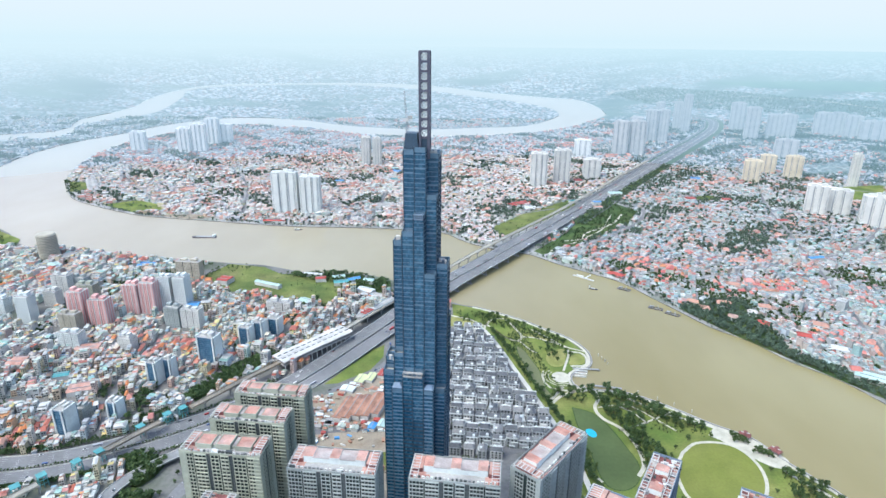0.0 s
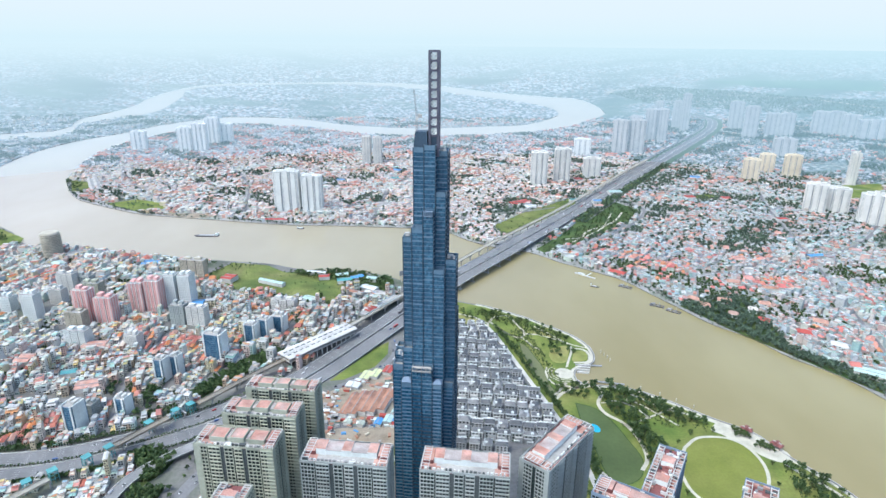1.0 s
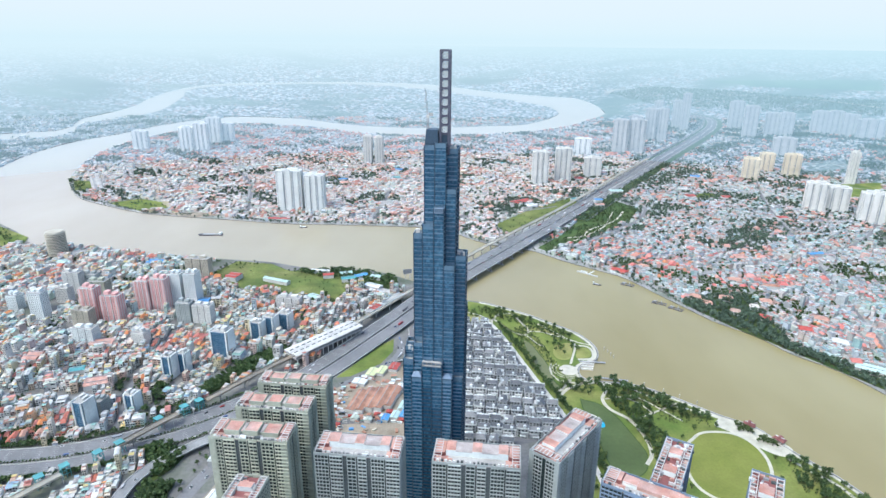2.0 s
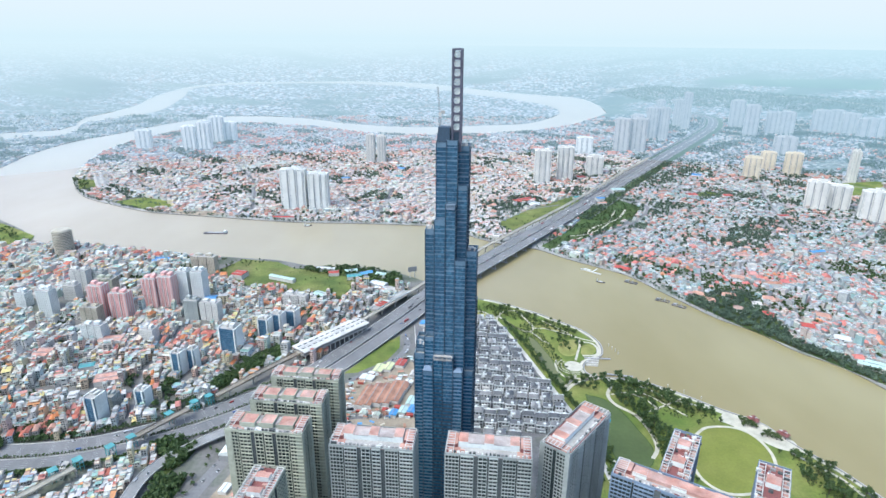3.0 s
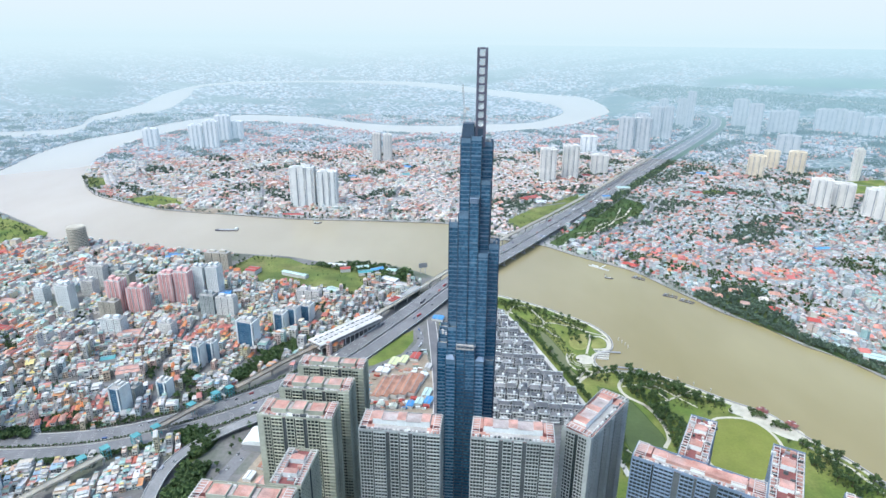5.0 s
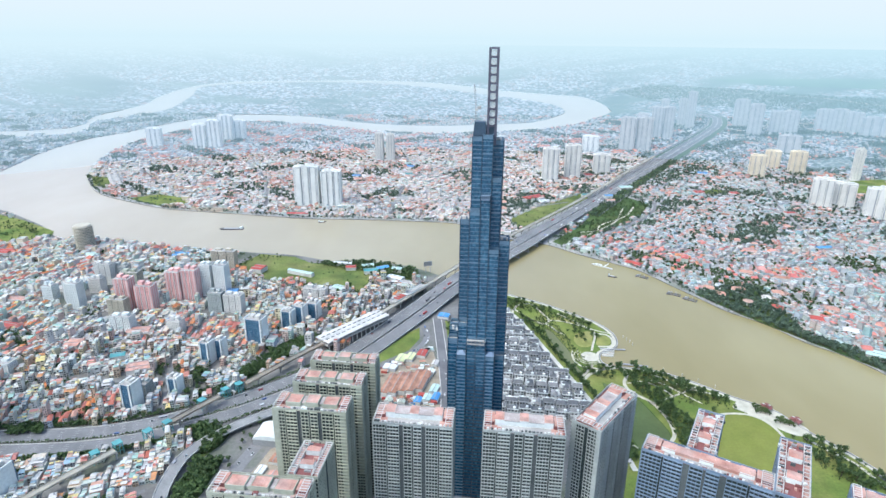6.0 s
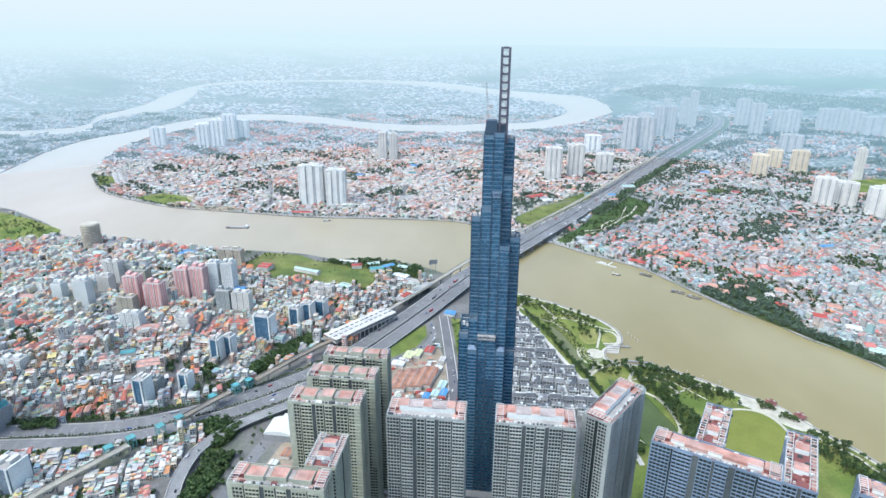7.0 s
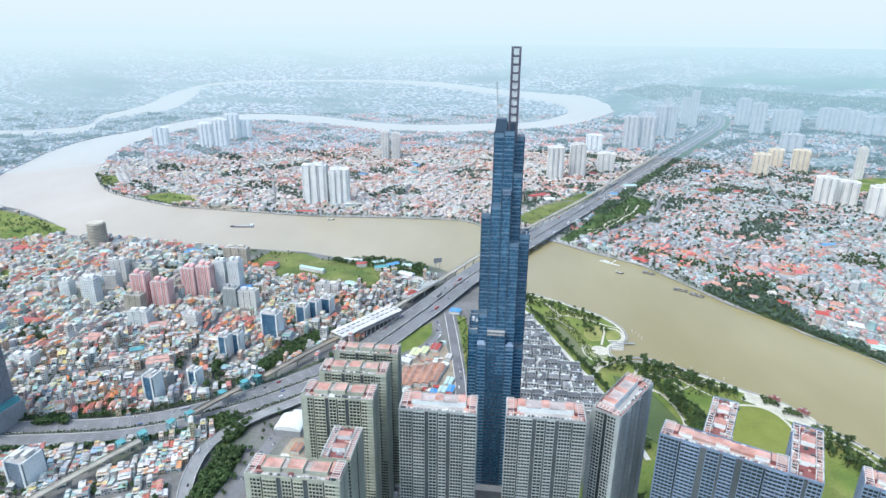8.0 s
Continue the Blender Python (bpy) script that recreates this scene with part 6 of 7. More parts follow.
for x, y, a, w, d, k in [(474, 1030, -30, 22, 15, 0), (484, 1002, -30, 20, 14, 0), (530, 1024, -20, 24, 16, 0), (562, 940, -35, 20, 15, 1), (608, 895, -25, 22, 16, 1), (590, 1116, -20, 26, 15, 0), (520, 965, -30, 16, 13, 2), (640, 850, -30, 24, 16, 2), (600, 1010, -15, 20, 15, 0),
                         (425, 1190, -30, 24, 16, 0), (365, 1165, -38, 34, 16, 1), (660, 935, -30, 22, 16, 0), (565, 985, -25, 16, 12, 2)]:
    riverside_house(x, y, a, w, d, (M_tile, M_red, M_flat_o)[k], ("large white house with a red tiled roof", "large white house with a bright red roof", "large white house with a pale roof")[k])

# ---- low houses by the thousand ----
RES, X0, Y0, NX, NY = 7.0, -2600.0, 0.0, 830, 540
gx, gy = np.meshgrid(X0 + (np.arange(NX) + 0.5) * RES, Y0 + (np.arange(NY) + 0.5) * RES)
free = on_land(gx, gy)
for ln in (near_bank, far_bank, loop_in):
    free &= near_line(ln[(ln[:, 1] > -100) & (ln[:, 0] > -2700)][::2], gx, gy) > 16
for poly in (VILLAS, PARK, GRASSLAND, POINT_WOOD, LOOP_GREEN, TIP_FIELD, PEN_GREEN, PEN_EARTH, LEFT_GREEN, POCKET, SLIP_GREEN, RAMP_GREEN, BANK_WOOD, SITE, LEFT_FIELD, LEFT_POCKET, EAST_STRIP, FIELD_EAST, FIELD_BEND):
    free &= ~inside(poly, gx, gy)
free &= near_line(HIGHWAY[::2], gx, gy) > 34
free &= near_line(bl, gx, gy) > 62
free &= near_line(METRO[::2], gx, gy) > 13
free &= near_line(RAMP[::2], gx, gy) > 17
free &= near_line(SIDE_ROAD, gx, gy) > 16
free &= near_line(CAMP_ROAD, gx, gy) > 16
free &= ~((gx > -330) & (gx < 500) & (gy < 560) & (gy > 200)) & (gy > 150)
free &= ~inside([(-340, 540), (-262, 690), (-200, 800), (-140, 900), (-60, 1010), (20, 1010), (60, 940), (0, 540)], gx, gy)
free &= ~((gx > -520) & (gx < -90) & (gy > 1120) & (gy < 1260))
for q in HEDGES:
    free &= ~inside(q, gx, gy)
for q, w in STREETS:
    free &= near_line(smooth(q, 3), gx, gy) > w * 0.65 + 3.5
for ob in list(scene.objects):
    if ob.type == "EMPTY" and ob.name.split(".")[0] in ("warehouse", "riverside_house"):
        free &= np.hypot(gx - ob.location.x, gy - ob.location.y) > 16
for ob in list(scene.objects):
    if ob.type == "EMPTY" and ob.parent is None and ob.name.split(".")[0] in ("apartment_block", "office_block", "hotel"):
        free &= np.hypot(gx - ob.location.x, gy - ob.location.y) > (15 if ob.location.y < 900 else 30)


def is_free(x, y):
    i = ((y - Y0) / RES).astype(int)
    j = ((x - X0) / RES).astype(int)
    ok = (i >= 0) & (i < NY) & (j >= 0) & (j < NX)
    return ok & free[np.clip(i, 0, NY - 1), np.clip(j, 0, NX - 1)]


rs = np.random.RandomState(5)
# neighbourhoods, each with its own street direction and mood
NB = 760
sx, sy = rs.uniform(-2500, 2900, NB), rs.uniform(250, 3700, NB)
ok = is_free(sx, sy)
sx, sy = sx[ok], sy[ok]
s_ang = np.where(sx < -250, rs.normal(0.15, 0.25, len(sx)), rs.normal(-0.5, 0.35, len(sx)))
s_red = np.clip(rs.beta(0.5, 1.9, len(sx)) * 1.5 + np.where((sy > 1500) & (sx < 900), 0.10, 0.0), 0, 1.3) * np.where((sx < 0) & (sy < 1300), 0.45, 1.0) * np.where(sx > 0.62 * sy - 640, np.where(np.hypot(sx, sy) < 1350, 0.9, 0.5), 1.0)
s_red = np.clip(s_red + 0.2 * (np.hypot(sx - 560, sy - 1200) < 230), 0, 1.3)
s_tree = rs.beta(1.0, 4.0, len(sx)) * 0.42 + np.where(sx > 0, 0.09, 0.01)
hx_, hy_, ha, hw_, hd, hs_ = [[] for _ in range(6)]
tree_x, tree_y = [], []
for k in range(len(sx)):
    dist = math.hypot(sx[k], sy[k])
    big = 1.0 if dist < 1150 else 1.18 if dist < 1800 else 1.55
    w, d, lane = 5.8 * big, 12.0 * (0.6 + 0.4 * big), 2.2
    n = int(270 / w)
    m_ = int(270 / (2 * d + lane))
    i, j, side = np.meshgrid(np.arange(-n, n), np.arange(-m_, m_), (0, 1), indexing="ij")
    i, j, side = i.ravel(), j.ravel(), side.ravel()
    u = i * w + np.floor(i / 12) * 3.5 + rs.uniform(-0.5, 0.5, len(i))
    v = j * (2 * d + lane) + side * d + rs.uniform(-1.2, 1.2, len(i))
    c, s = math.cos(s_ang[k]), math.sin(s_ang[k])
    x, y = sx[k] + u * c - v * s, sy[k] + u * s + v * c
    near = np.argmin((x[:, None] - sx) ** 2 + (y[:, None] - sy) ** 2, 1) == k
    ok = near & is_free(x, y) & (np.abs(x + 40) < 0.88 * (y + 36) + 260)
    gr = np.sin(x / 61 + 2 * np.sin(y / 97)) + np.sin(y / 53 + 1.7 * np.sin(x / 83)) + 0.6 * np.sin((x + y) / 31)
    tr = (rs.uniform(size=len(x)) < s_tree[k]) | ((gr > 1.75 - 0.85 * (sx[k] > 0) - 0.72 * ((sx[k] <= 0) & (sy[k] > 1300))) & (rs.uniform(size=len(x)) < 0.75))
    tree_x.append(x[ok & tr]), tree_y.append(y[ok & tr])
    ok &= ~tr & (rs.uniform(size=len(x)) < 0.96)
    hx_.append(x[ok]), hy_.append(y[ok]), ha.append(np.full(ok.sum(), s_ang[k]) + rs.normal(0, 0.05, ok.sum()))
    hw_.append(w * 0.5 * rs.choice([0.8, 0.95, 1.02, 1.1], ok.sum())), hd.append(d * 0.5 * rs.uniform(0.8, 1.14, ok.sum())), hs_.append(np.full(ok.sum(), k))
hx_, hy_, ha, hw_, hd, hs_ = [np.concatenate(q) for q in (hx_, hy_, ha, hw_, hd, hs_)]
tree_x, tree_y = np.concatenate(tree_x), np.concatenate(tree_y)
tree_x = np.concatenate([tree_x, tree_x + rs.uniform(-5, 5, len(tree_x))])
tree_y = np.concatenate([tree_y, tree_y + rs.uniform(-7, 7, len(tree_y))])
N = len(hx_)
floors = np.clip(np.round(rs.gamma(3.5, 0.66, N)), 1, 8)
floors[rs.uniform(size=N) < 0.02] += 4
floors[np.hypot(hx_, hy_) > 1250] = np.minimum(floors[np.hypot(hx_, hy_) > 1250], 4)
hh = floors * 3.3 + rs.uniform(-0.5, 0.8, N)
hh[hx_ > 0.62 * hy_ - 640] *= 0.8
hh[hy_ > 1290] *= 0.72
# now and then a larger roof among the small ones
large = rs.uniform(size=N) < 0.045
hw_[large] *= rs.uniform(1.5, 2.6, large.sum())
hd[large] *= rs.uniform(1.0, 1.5, large.sum())
hh[large] += 3.0
kind = rs.uniform(size=N)                       # flat, sheet or tile roofs
# red roofs keep together in clusters
clus = np.sin(hx_ / 47 + 1.9 * np.sin(hy_ / 71)) + np.sin(hy_ / 39 + 2.1 * np.sin(hx_ / 58)) + 0.5 * np.sin((hx_ - hy_) / 23)
red = kind < np.clip(s_red[hs_] * 0.26 + 0.46 * (clus > 1.15) - 0.05 * (clus < -0.3), 0, 0.9)
near_south = (hx_ > -620) & (hy_ < 530)          # low sheds and sheet roofs south of the highway
hh[near_south] = np.minimum(hh[near_south], rs.uniform(3.5, 9.0, near_south.sum()))
red &= ~(near_south & (rs.uniform(size=N) < 0.5))
tin = ~red & ((kind < 0.72) | (near_south & (kind < 0.93)))
flat = ~red & ~tin
hh[red] = np.minimum(hh[red], 11.5)


# the nearest houses are things of their own
score = np.where((hx_ > -560) & (hx_ < -280) & (hy_ < 660), np.hypot(hx_ + 200, hy_ - 300), 1e9)
single = np.zeros(N, bool)
single[np.argsort(score)[:150]] = True
single &= score < 1e8


def row_house(k):
    """A narrow city house: walls, windows, roof, stair house, tank."""
    rnd = random.Random(int(k))
    w, d, h = float(hw_[k]), float(hd[k]), float(hh[k])
    lab = "narrow city house with a red tiled roof" if red[k] else "narrow city house with a pitched sheet roof" if tin[k] else "narrow city house with a flat walled roof"
    t = thing("row_house", float(hx_[k]), float(hy_[k]), 0, math.degrees(ha[k]), lab, "house", "narrow houses beside the viaduct")
    part("body", Geo().box(0, 0, 0, h, w, d), M_wall_o, t)
    if red[k]:
        part("roof", Geo().gable(0, 0, h + 0.05, 0.6 * w, d + 0.5, w + 0.5, math.pi / 2, 0, 0.8), M_tile, t)
    elif tin[k]:
        part("roof", Geo().gable(0, 0, h + 0.05, 1.0, d + 0.4, w + 0.4, math.pi / 2), M_roof_o, t)
    else:
        part("roof", Geo().box(0, 0, h, h + 0.15, w - 0.3, d - 0.3), M_flat_o, t)
        pg = Geo()
        for s in (-1, 1):
            pg.box(0, s * (d - 0.15), h, h + 1.1, w, 0.15).box(s * (w - 0.15), 0, h, h + 1.1, 0.15, d - 0.3)
        part("parapet", pg, M_wall_o, t)
        part("stair_house", Geo().box(0, rnd.uniform(-0.4, 0.4) * d, h + 0.15, h + 2.9, w * 0.7, d * 0.25, 0, 0, 1), [M_wall_o, M_flat_o], t)
        part("water_tank", Geo().tube((w * 0.3, d * 0.75, h + 1.6), (w * 0.3, d * 0.75, h + 3.2), 0.7, n=8), M_steel, t)
    for fl in range(int(h // 3.3)):
        for s in (-1, 1):
            wd = part("window", Geo().box(rnd.uniform(-0.1, 0.1), s * (d + 0.03), fl * 3.3 + 0.9, fl * 3.3 + 2.5, w * 0.62, 0.06), M_win, t)
        part("balcony", Geo().box(0, -d - 0.5, fl * 3.3 + 3.1, fl * 3.3 + 3.3, w * 0.85, 0.5), M_wall_o, t)


def houses(sel, windows, name, label, tiles=M_tile, look_of=(M_walls, M_flat, M_tin)):
    g = Geo()
    x, y, a, w, d, h = hx_[sel], hy_[sel], ha[sel], hw_[sel], hd[sel], hh[sel]
    c, s = np.cos(a), np.sin(a)
    g.box(x, y, 0, h, w, d, a, 0, 1)
    f, t_, r_ = flat[sel], tin[sel], red[sel]
    q = rs.uniform(size=len(x))
    e = ~r_ & (rs.uniform(size=len(x)) < (0.6 if windows else 0.3))      # a lower or higher rear part, roofed apart
    o = np.where(rs.uniform(size=e.sum()) < 0.5, -1, 1) * 0.52 * d[e]
    up = rs.choice([1.0, 1.6, 2.6], e.sum())
    g.box(x[e] - s[e] * o, y[e] + c[e] * o, h[e] - 0.5, h[e] + up, w[e] * 0.97, d[e] * 0.46, a[e], 0, np.where(rs.uniform(size=e.sum()) < 0.5, 1, 2))
    g.box(x[e] + s[e] * o * 0.7, y[e] - c[e] * o * 0.7, h[e] + 2.3, h[e] + 2.5, w[e] * 0.8, d[e] * 0.28, a[e] + 0.02, 2)
    if f.any():            # parapets, stair houses, water tanks
        for sg in (-1, 1):
            g.box(x[f] - s[f] * sg * (d[f] - 0.15), y[f] + c[f] * sg * (d[f] - 0.15), h[f], h[f] + 1.0, w[f], 0.15, a[f], 0)
            g.box(x[f] + c[f] * sg * (w[f] - 0.15), y[f] + s[f] * sg * (w[f] - 0.15), h[f], h[f] + 1.0, 0.15, d[f] - 0.3, a[f], 0)
    e = (f | t_) & (q < 0.6)
    if e.any():
        o = rs.uniform(-0.5, 0.5, e.sum()) * d[e]
        g.box(x[e] - s[e] * o, y[e] + c[e] * o, h[e], h[e] + rs.uniform(2.2, 3.4, e.sum()), w[e] * 0.8, d[e] * 0.3, a[e], 0, 2)
    e = t_
    if e.any():            # sheet roofs: shallow pitch over part of the top
        lo = rs.uniform(0.25, 1.0, e.sum())
        turn = rs.uniform(size=e.sum()) < 0.5
        g.gable(x[e], y[e], h[e] + 0.12, 0.5 + 0.9 * lo, np.where(turn, w[e], d[e]) + 0.35, np.where(turn, d[e], w[e]) + 0.35, a[e] + np.where(turn, 0, math.pi / 2), 2)
    e = r_
    if e.any():
        turn = rs.uniform(size=e.sum()) < 0.4
        L, S = np.where(turn, w[e], d[e]) + 0.6, np.where(turn, d[e], w[e]) + 0.6
        g.gable(x[e], y[e], h[e] + 0.1, 0.62 * np.minimum(L, S), L, S, a[e] + np.where(turn, 0, math.pi / 2), 3, np.minimum(L, S) * 0.4)
    e = (q > 0.7) & ~r_
    if e.any():            # steel water tanks
        g.box(x[e] + rs.uniform(-.5, .5, e.sum()) * w[e], y[e] + rs.uniform(-.5, .5, e.sum()) * d[e], h[e] + 1.4, h[e] + 2.9, 0.7, 1.0, a[e], 5)
    if windows:
        for fl in range(int(floors[sel].max())):
            has = (fl + 0.8) * 3.3 < h
            if not has.any():
                continue
            for sg in (-1, 1):
                for o in (-0.45, 0.45):
                    k_ = has & (rs.uniform(size=len(x)) < 0.85)
                    ww = w[k_] * 0.3
                    g.pane(x[k_] - s[k_] * sg * (d[k_] + 0.06) + c[k_] * o * w[k_], y[k_] + c[k_] * sg * (d[k_] + 0.06) + s[k_] * o * w[k_], fl * 3.3 + 0.9, fl * 3.3 + 2.6, ww, a[k_] + (0 if sg < 0 else math.pi), 4)
                    k_ = has & (rs.uniform(size=len(x)) < 0.3)
                    g.pane(x[k_] + c[k_] * sg * (w[k_] + 0.06) - s[k_] * o * d[k_], y[k_] + s[k_] * sg * (w[k_] + 0.06) + c[k_] * o * d[k_], fl * 3.3 + 0.9, fl * 3.3 + 2.5, 0.9, a[k_] + sg * math.pi / 2, 4)
    ob = part(name, g, [*look_of, tiles, M_win, M_steel])
    return tagged(ob, label, "houses", kind="stuff")


hdist = np.hypot(hx_ + 40, hy_ + 36)
back = hdist > FLAT
back &= ((hx_ < 950) & (hx_ > -1480)) | (rs.uniform(size=N) < np.where(hx_ > 0, 0.26, 0.2))
red &= (hx_ > -1480) | (hdist < FLAT)
beyond = hdist > FLAT
west = hx_ < 0.0
side_a = west & (hy_ < 1290)
pen = (hy_ > 1290) & (hx_ < 0.62 * hy_ - 640)
for sel, win, lab in ((side_a & (hdist < 1200), True, "dense narrow city houses with mixed roofs"), (side_a & (hdist >= 1200), False, "dense low city houses by the river"),
                      (~side_a & pen & (hdist < 1900), False, "low houses with red and white roofs on the peninsula"), (~side_a & pen & (hdist >= 1900), False, "far low houses on the peninsula"),
                      (~side_a & ~pen & (hdist < 1500), False, "low houses with mixed roofs across the river"), (~side_a & ~pen & (hdist >= 1500), False, "far low houses across the river")):
    sel = sel & ~single & ~beyond
    if sel.any():
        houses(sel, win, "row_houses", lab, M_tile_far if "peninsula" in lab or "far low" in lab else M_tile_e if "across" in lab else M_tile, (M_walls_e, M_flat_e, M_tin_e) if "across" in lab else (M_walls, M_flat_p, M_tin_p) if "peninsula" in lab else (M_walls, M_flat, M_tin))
# houses of the far backdrop, laid on its rise
P = lay(np.column_stack([hx_, hy_]))
bx, by, bz = P[back].T
bh = hh[back] * 0.8
g = Geo().box(bx, by, bz - 6, bz + bh, hw_[back], hd[back], ha[back], 0, 1)
e = red[back]
g.gable(bx[e], by[e], bz[e] + bh[e] + 0.1, 4.0, hd[back][e] + 0.5, hw_[back][e] + 0.5, ha[back][e] + math.pi / 2, 2)
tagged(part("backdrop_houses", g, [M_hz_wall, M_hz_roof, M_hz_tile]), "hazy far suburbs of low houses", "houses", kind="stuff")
for k in np.flatnonzero(single):
    row_house(k)

# ---- trees ----
def wood(name, x, y, label, seed, h=(6, 11), n=34, mats=None, base=None):
    """Many trees that nobody counts, as one mesh."""
    rnd = np.random.RandomState(seed)
    g = Geo()
    k = len(x)
    if not k:
        return
    H = rnd.uniform(*h, k)
    base = np.zeros(k) if base is None else base
    g.box(x, y, base, base + H * 0.55, 0.22, 0.22, 0, 1, taper=0.6)
    for lo in range(0, k, 500):
        e = np.arange(lo, min(k, lo + 500))
        dv = rnd.normal(size=(len(e), n, 3))
        dv /= np.linalg.norm(dv, axis=2)[..., None]
        lob = rnd.uniform(-0.45, 0.45, (len(e), 4, 3))[np.arange(len(e))[:, None], rnd.randint(0, 4, (len(e), n))]
        c = (lob + dv * 0.55 * rnd.uniform(0.5, 1, (len(e), n, 1))) * (H[e] * 0.48)[:, None, None] * (1, 1, 0.75)
        c += np.stack([x[e], y[e], base[e] + H[e] * 0.66], 1)[:, None, :]
        leaf_faces(g, c.reshape(-1, 3), (H[e, None] * 0.19 * rnd.uniform(0.6, 1.2, (len(e), n))).ravel(), rnd)
    return tagged(part(name, g, mats or [M_leaf, M_bark]), label, "trees", kind="stuff")


rt = np.random.RandomState(11)
hl = fine(HIGHWAY, 4)
hl = hl[(hl[:, 0] > -900) & (hl[:, 0] < -215)]
MED = [offset(hl, o) for o in (-29, 30)]
hl2 = hl[hl[:, 0] < -400]
MED2 = np.concatenate([offset(hl2, o) + rt.uniform(-1.2, 1.2, hl2.shape) for o in (-31, 33, -33)])


def fill(poly, n, seed):
    r = np.random.RandomState(seed)
    p = np.asarray(poly, float)
    lo, hi = p.min(0), p.max(0)
    q = r.uniform(lo, hi, (n, 2))
    q = q[inside(poly, q[:, 0], q[:, 1]) & on_land(q[:, 0], q[:, 1])]
    return q[:, 0], q[:, 1]


wood("street_trees", tree_x[tree_y < 1300], tree_y[tree_y < 1300], "green trees scattered between city houses", 1, (5, 9))
tdist = np.hypot(tree_x + 40, tree_y + 36)
e = (tree_y >= 1300) & (tdist < FLAT)
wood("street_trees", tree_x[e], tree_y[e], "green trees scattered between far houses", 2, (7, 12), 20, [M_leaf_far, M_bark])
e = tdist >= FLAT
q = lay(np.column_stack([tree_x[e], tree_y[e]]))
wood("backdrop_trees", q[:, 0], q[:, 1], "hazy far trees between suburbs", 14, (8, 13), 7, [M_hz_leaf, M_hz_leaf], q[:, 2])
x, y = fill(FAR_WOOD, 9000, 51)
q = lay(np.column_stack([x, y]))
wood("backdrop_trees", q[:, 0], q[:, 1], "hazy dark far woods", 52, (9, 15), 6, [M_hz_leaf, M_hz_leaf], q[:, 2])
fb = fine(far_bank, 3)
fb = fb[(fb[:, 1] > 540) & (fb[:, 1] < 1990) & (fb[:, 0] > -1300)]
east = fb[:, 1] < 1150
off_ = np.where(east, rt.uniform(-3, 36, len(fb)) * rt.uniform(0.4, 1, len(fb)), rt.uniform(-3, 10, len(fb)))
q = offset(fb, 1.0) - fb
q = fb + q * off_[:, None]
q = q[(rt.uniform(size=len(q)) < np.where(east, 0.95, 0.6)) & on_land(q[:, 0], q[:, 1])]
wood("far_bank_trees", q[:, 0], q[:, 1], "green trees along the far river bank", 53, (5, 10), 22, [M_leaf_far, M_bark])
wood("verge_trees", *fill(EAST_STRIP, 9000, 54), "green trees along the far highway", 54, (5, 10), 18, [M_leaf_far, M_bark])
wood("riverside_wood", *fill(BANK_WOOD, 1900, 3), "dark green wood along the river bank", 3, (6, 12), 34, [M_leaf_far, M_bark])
wood("riverside_wood", *fill(POINT_WOOD, 600, 4), "dark green trees on the river point", 4, (6, 11))
wood("riverside_wood", *fill(POINT_WOOD, 420, 41), "light green trees and bushes on the river point", 41, (3, 7), 24, [M_leaf2, M_bark])

for q, n, h, lab in zip(HEDGES, (1100, 330, 420), ((5, 9), (6, 11), (6, 11)), ("dense green trees between metro and street", "dark green trees inside the ramp", "dark green trees beside the ramp")):
    wood("hedge_trees", *fill(q, n, n), lab, n, h)
wood("roadside_trees", *fill([(-640, 575), (-520, 590), (-440, 615), (-440, 605), (-520, 580), (-640, 565)], 90, 12), "green street trees along the highway", 12, (5, 8))
wood("loop_trees", *fill(LOOP_GREEN, 1500, 8), "green shrubs and trees in a road loop", 8, (4, 8))
wood("far_bank_trees", *fill([(-1310, 2015), (-1231, 1894), (-1137, 1772), (-1022, 1690), (-1000, 1720), (-1110, 1800), (-1200, 1920), (-1280, 2040)], 160, 13), "green trees along the far river bank", 13, (6, 12))
wood("roadside_trees", *fill([(-300, 600), (-278, 600), (-305, 480), (-322, 340), (-335, 340), (-320, 480)], 110, 15), "green trees along the street", 15, (5, 9))
wood("meadow_trees", *fill([(-505, 1140), (-480, 1215), (-400, 1215), (-420, 1195), (-470, 1190), (-490, 1135)], 120, 16), "green bushes round the meadow", 16, (3, 6))
wood("meadow_trees", *fill([(-340, 1052), (-215, 1003), (-200, 1060), (-190, 1050), (-200, 985), (-340, 1035)], 240, 17), "green trees at the meadow's edge", 17, (5, 9))
wood("quay_trees", *fill([(-1146, 1450), (-1000, 1322), (-887, 1312), (-793, 1288), (-696, 1252), (-575, 1236), (-481, 1220), (-500, 1200), (-700, 1235), (-900, 1290), (-1020, 1310), (-1160, 1420)], 420, 18), "green trees along the near river bank", 18, (5, 9))
wood("median_trees", *[np.concatenate([q[:, 0] for q in MED]), np.concatenate([q[:, 1] for q in MED])], "clipped green median hedge on the highway", 19, (4, 6.5), 24)
wood("roadside_trees", MED2[:, 0], MED2[:, 1], "row of green street trees along the highway", 20, (5, 9), 26)
wood("median_hedge", hl[:, 0], hl[:, 1], "dark green hedge on the central median", 22, (3.2, 5.0), 22)
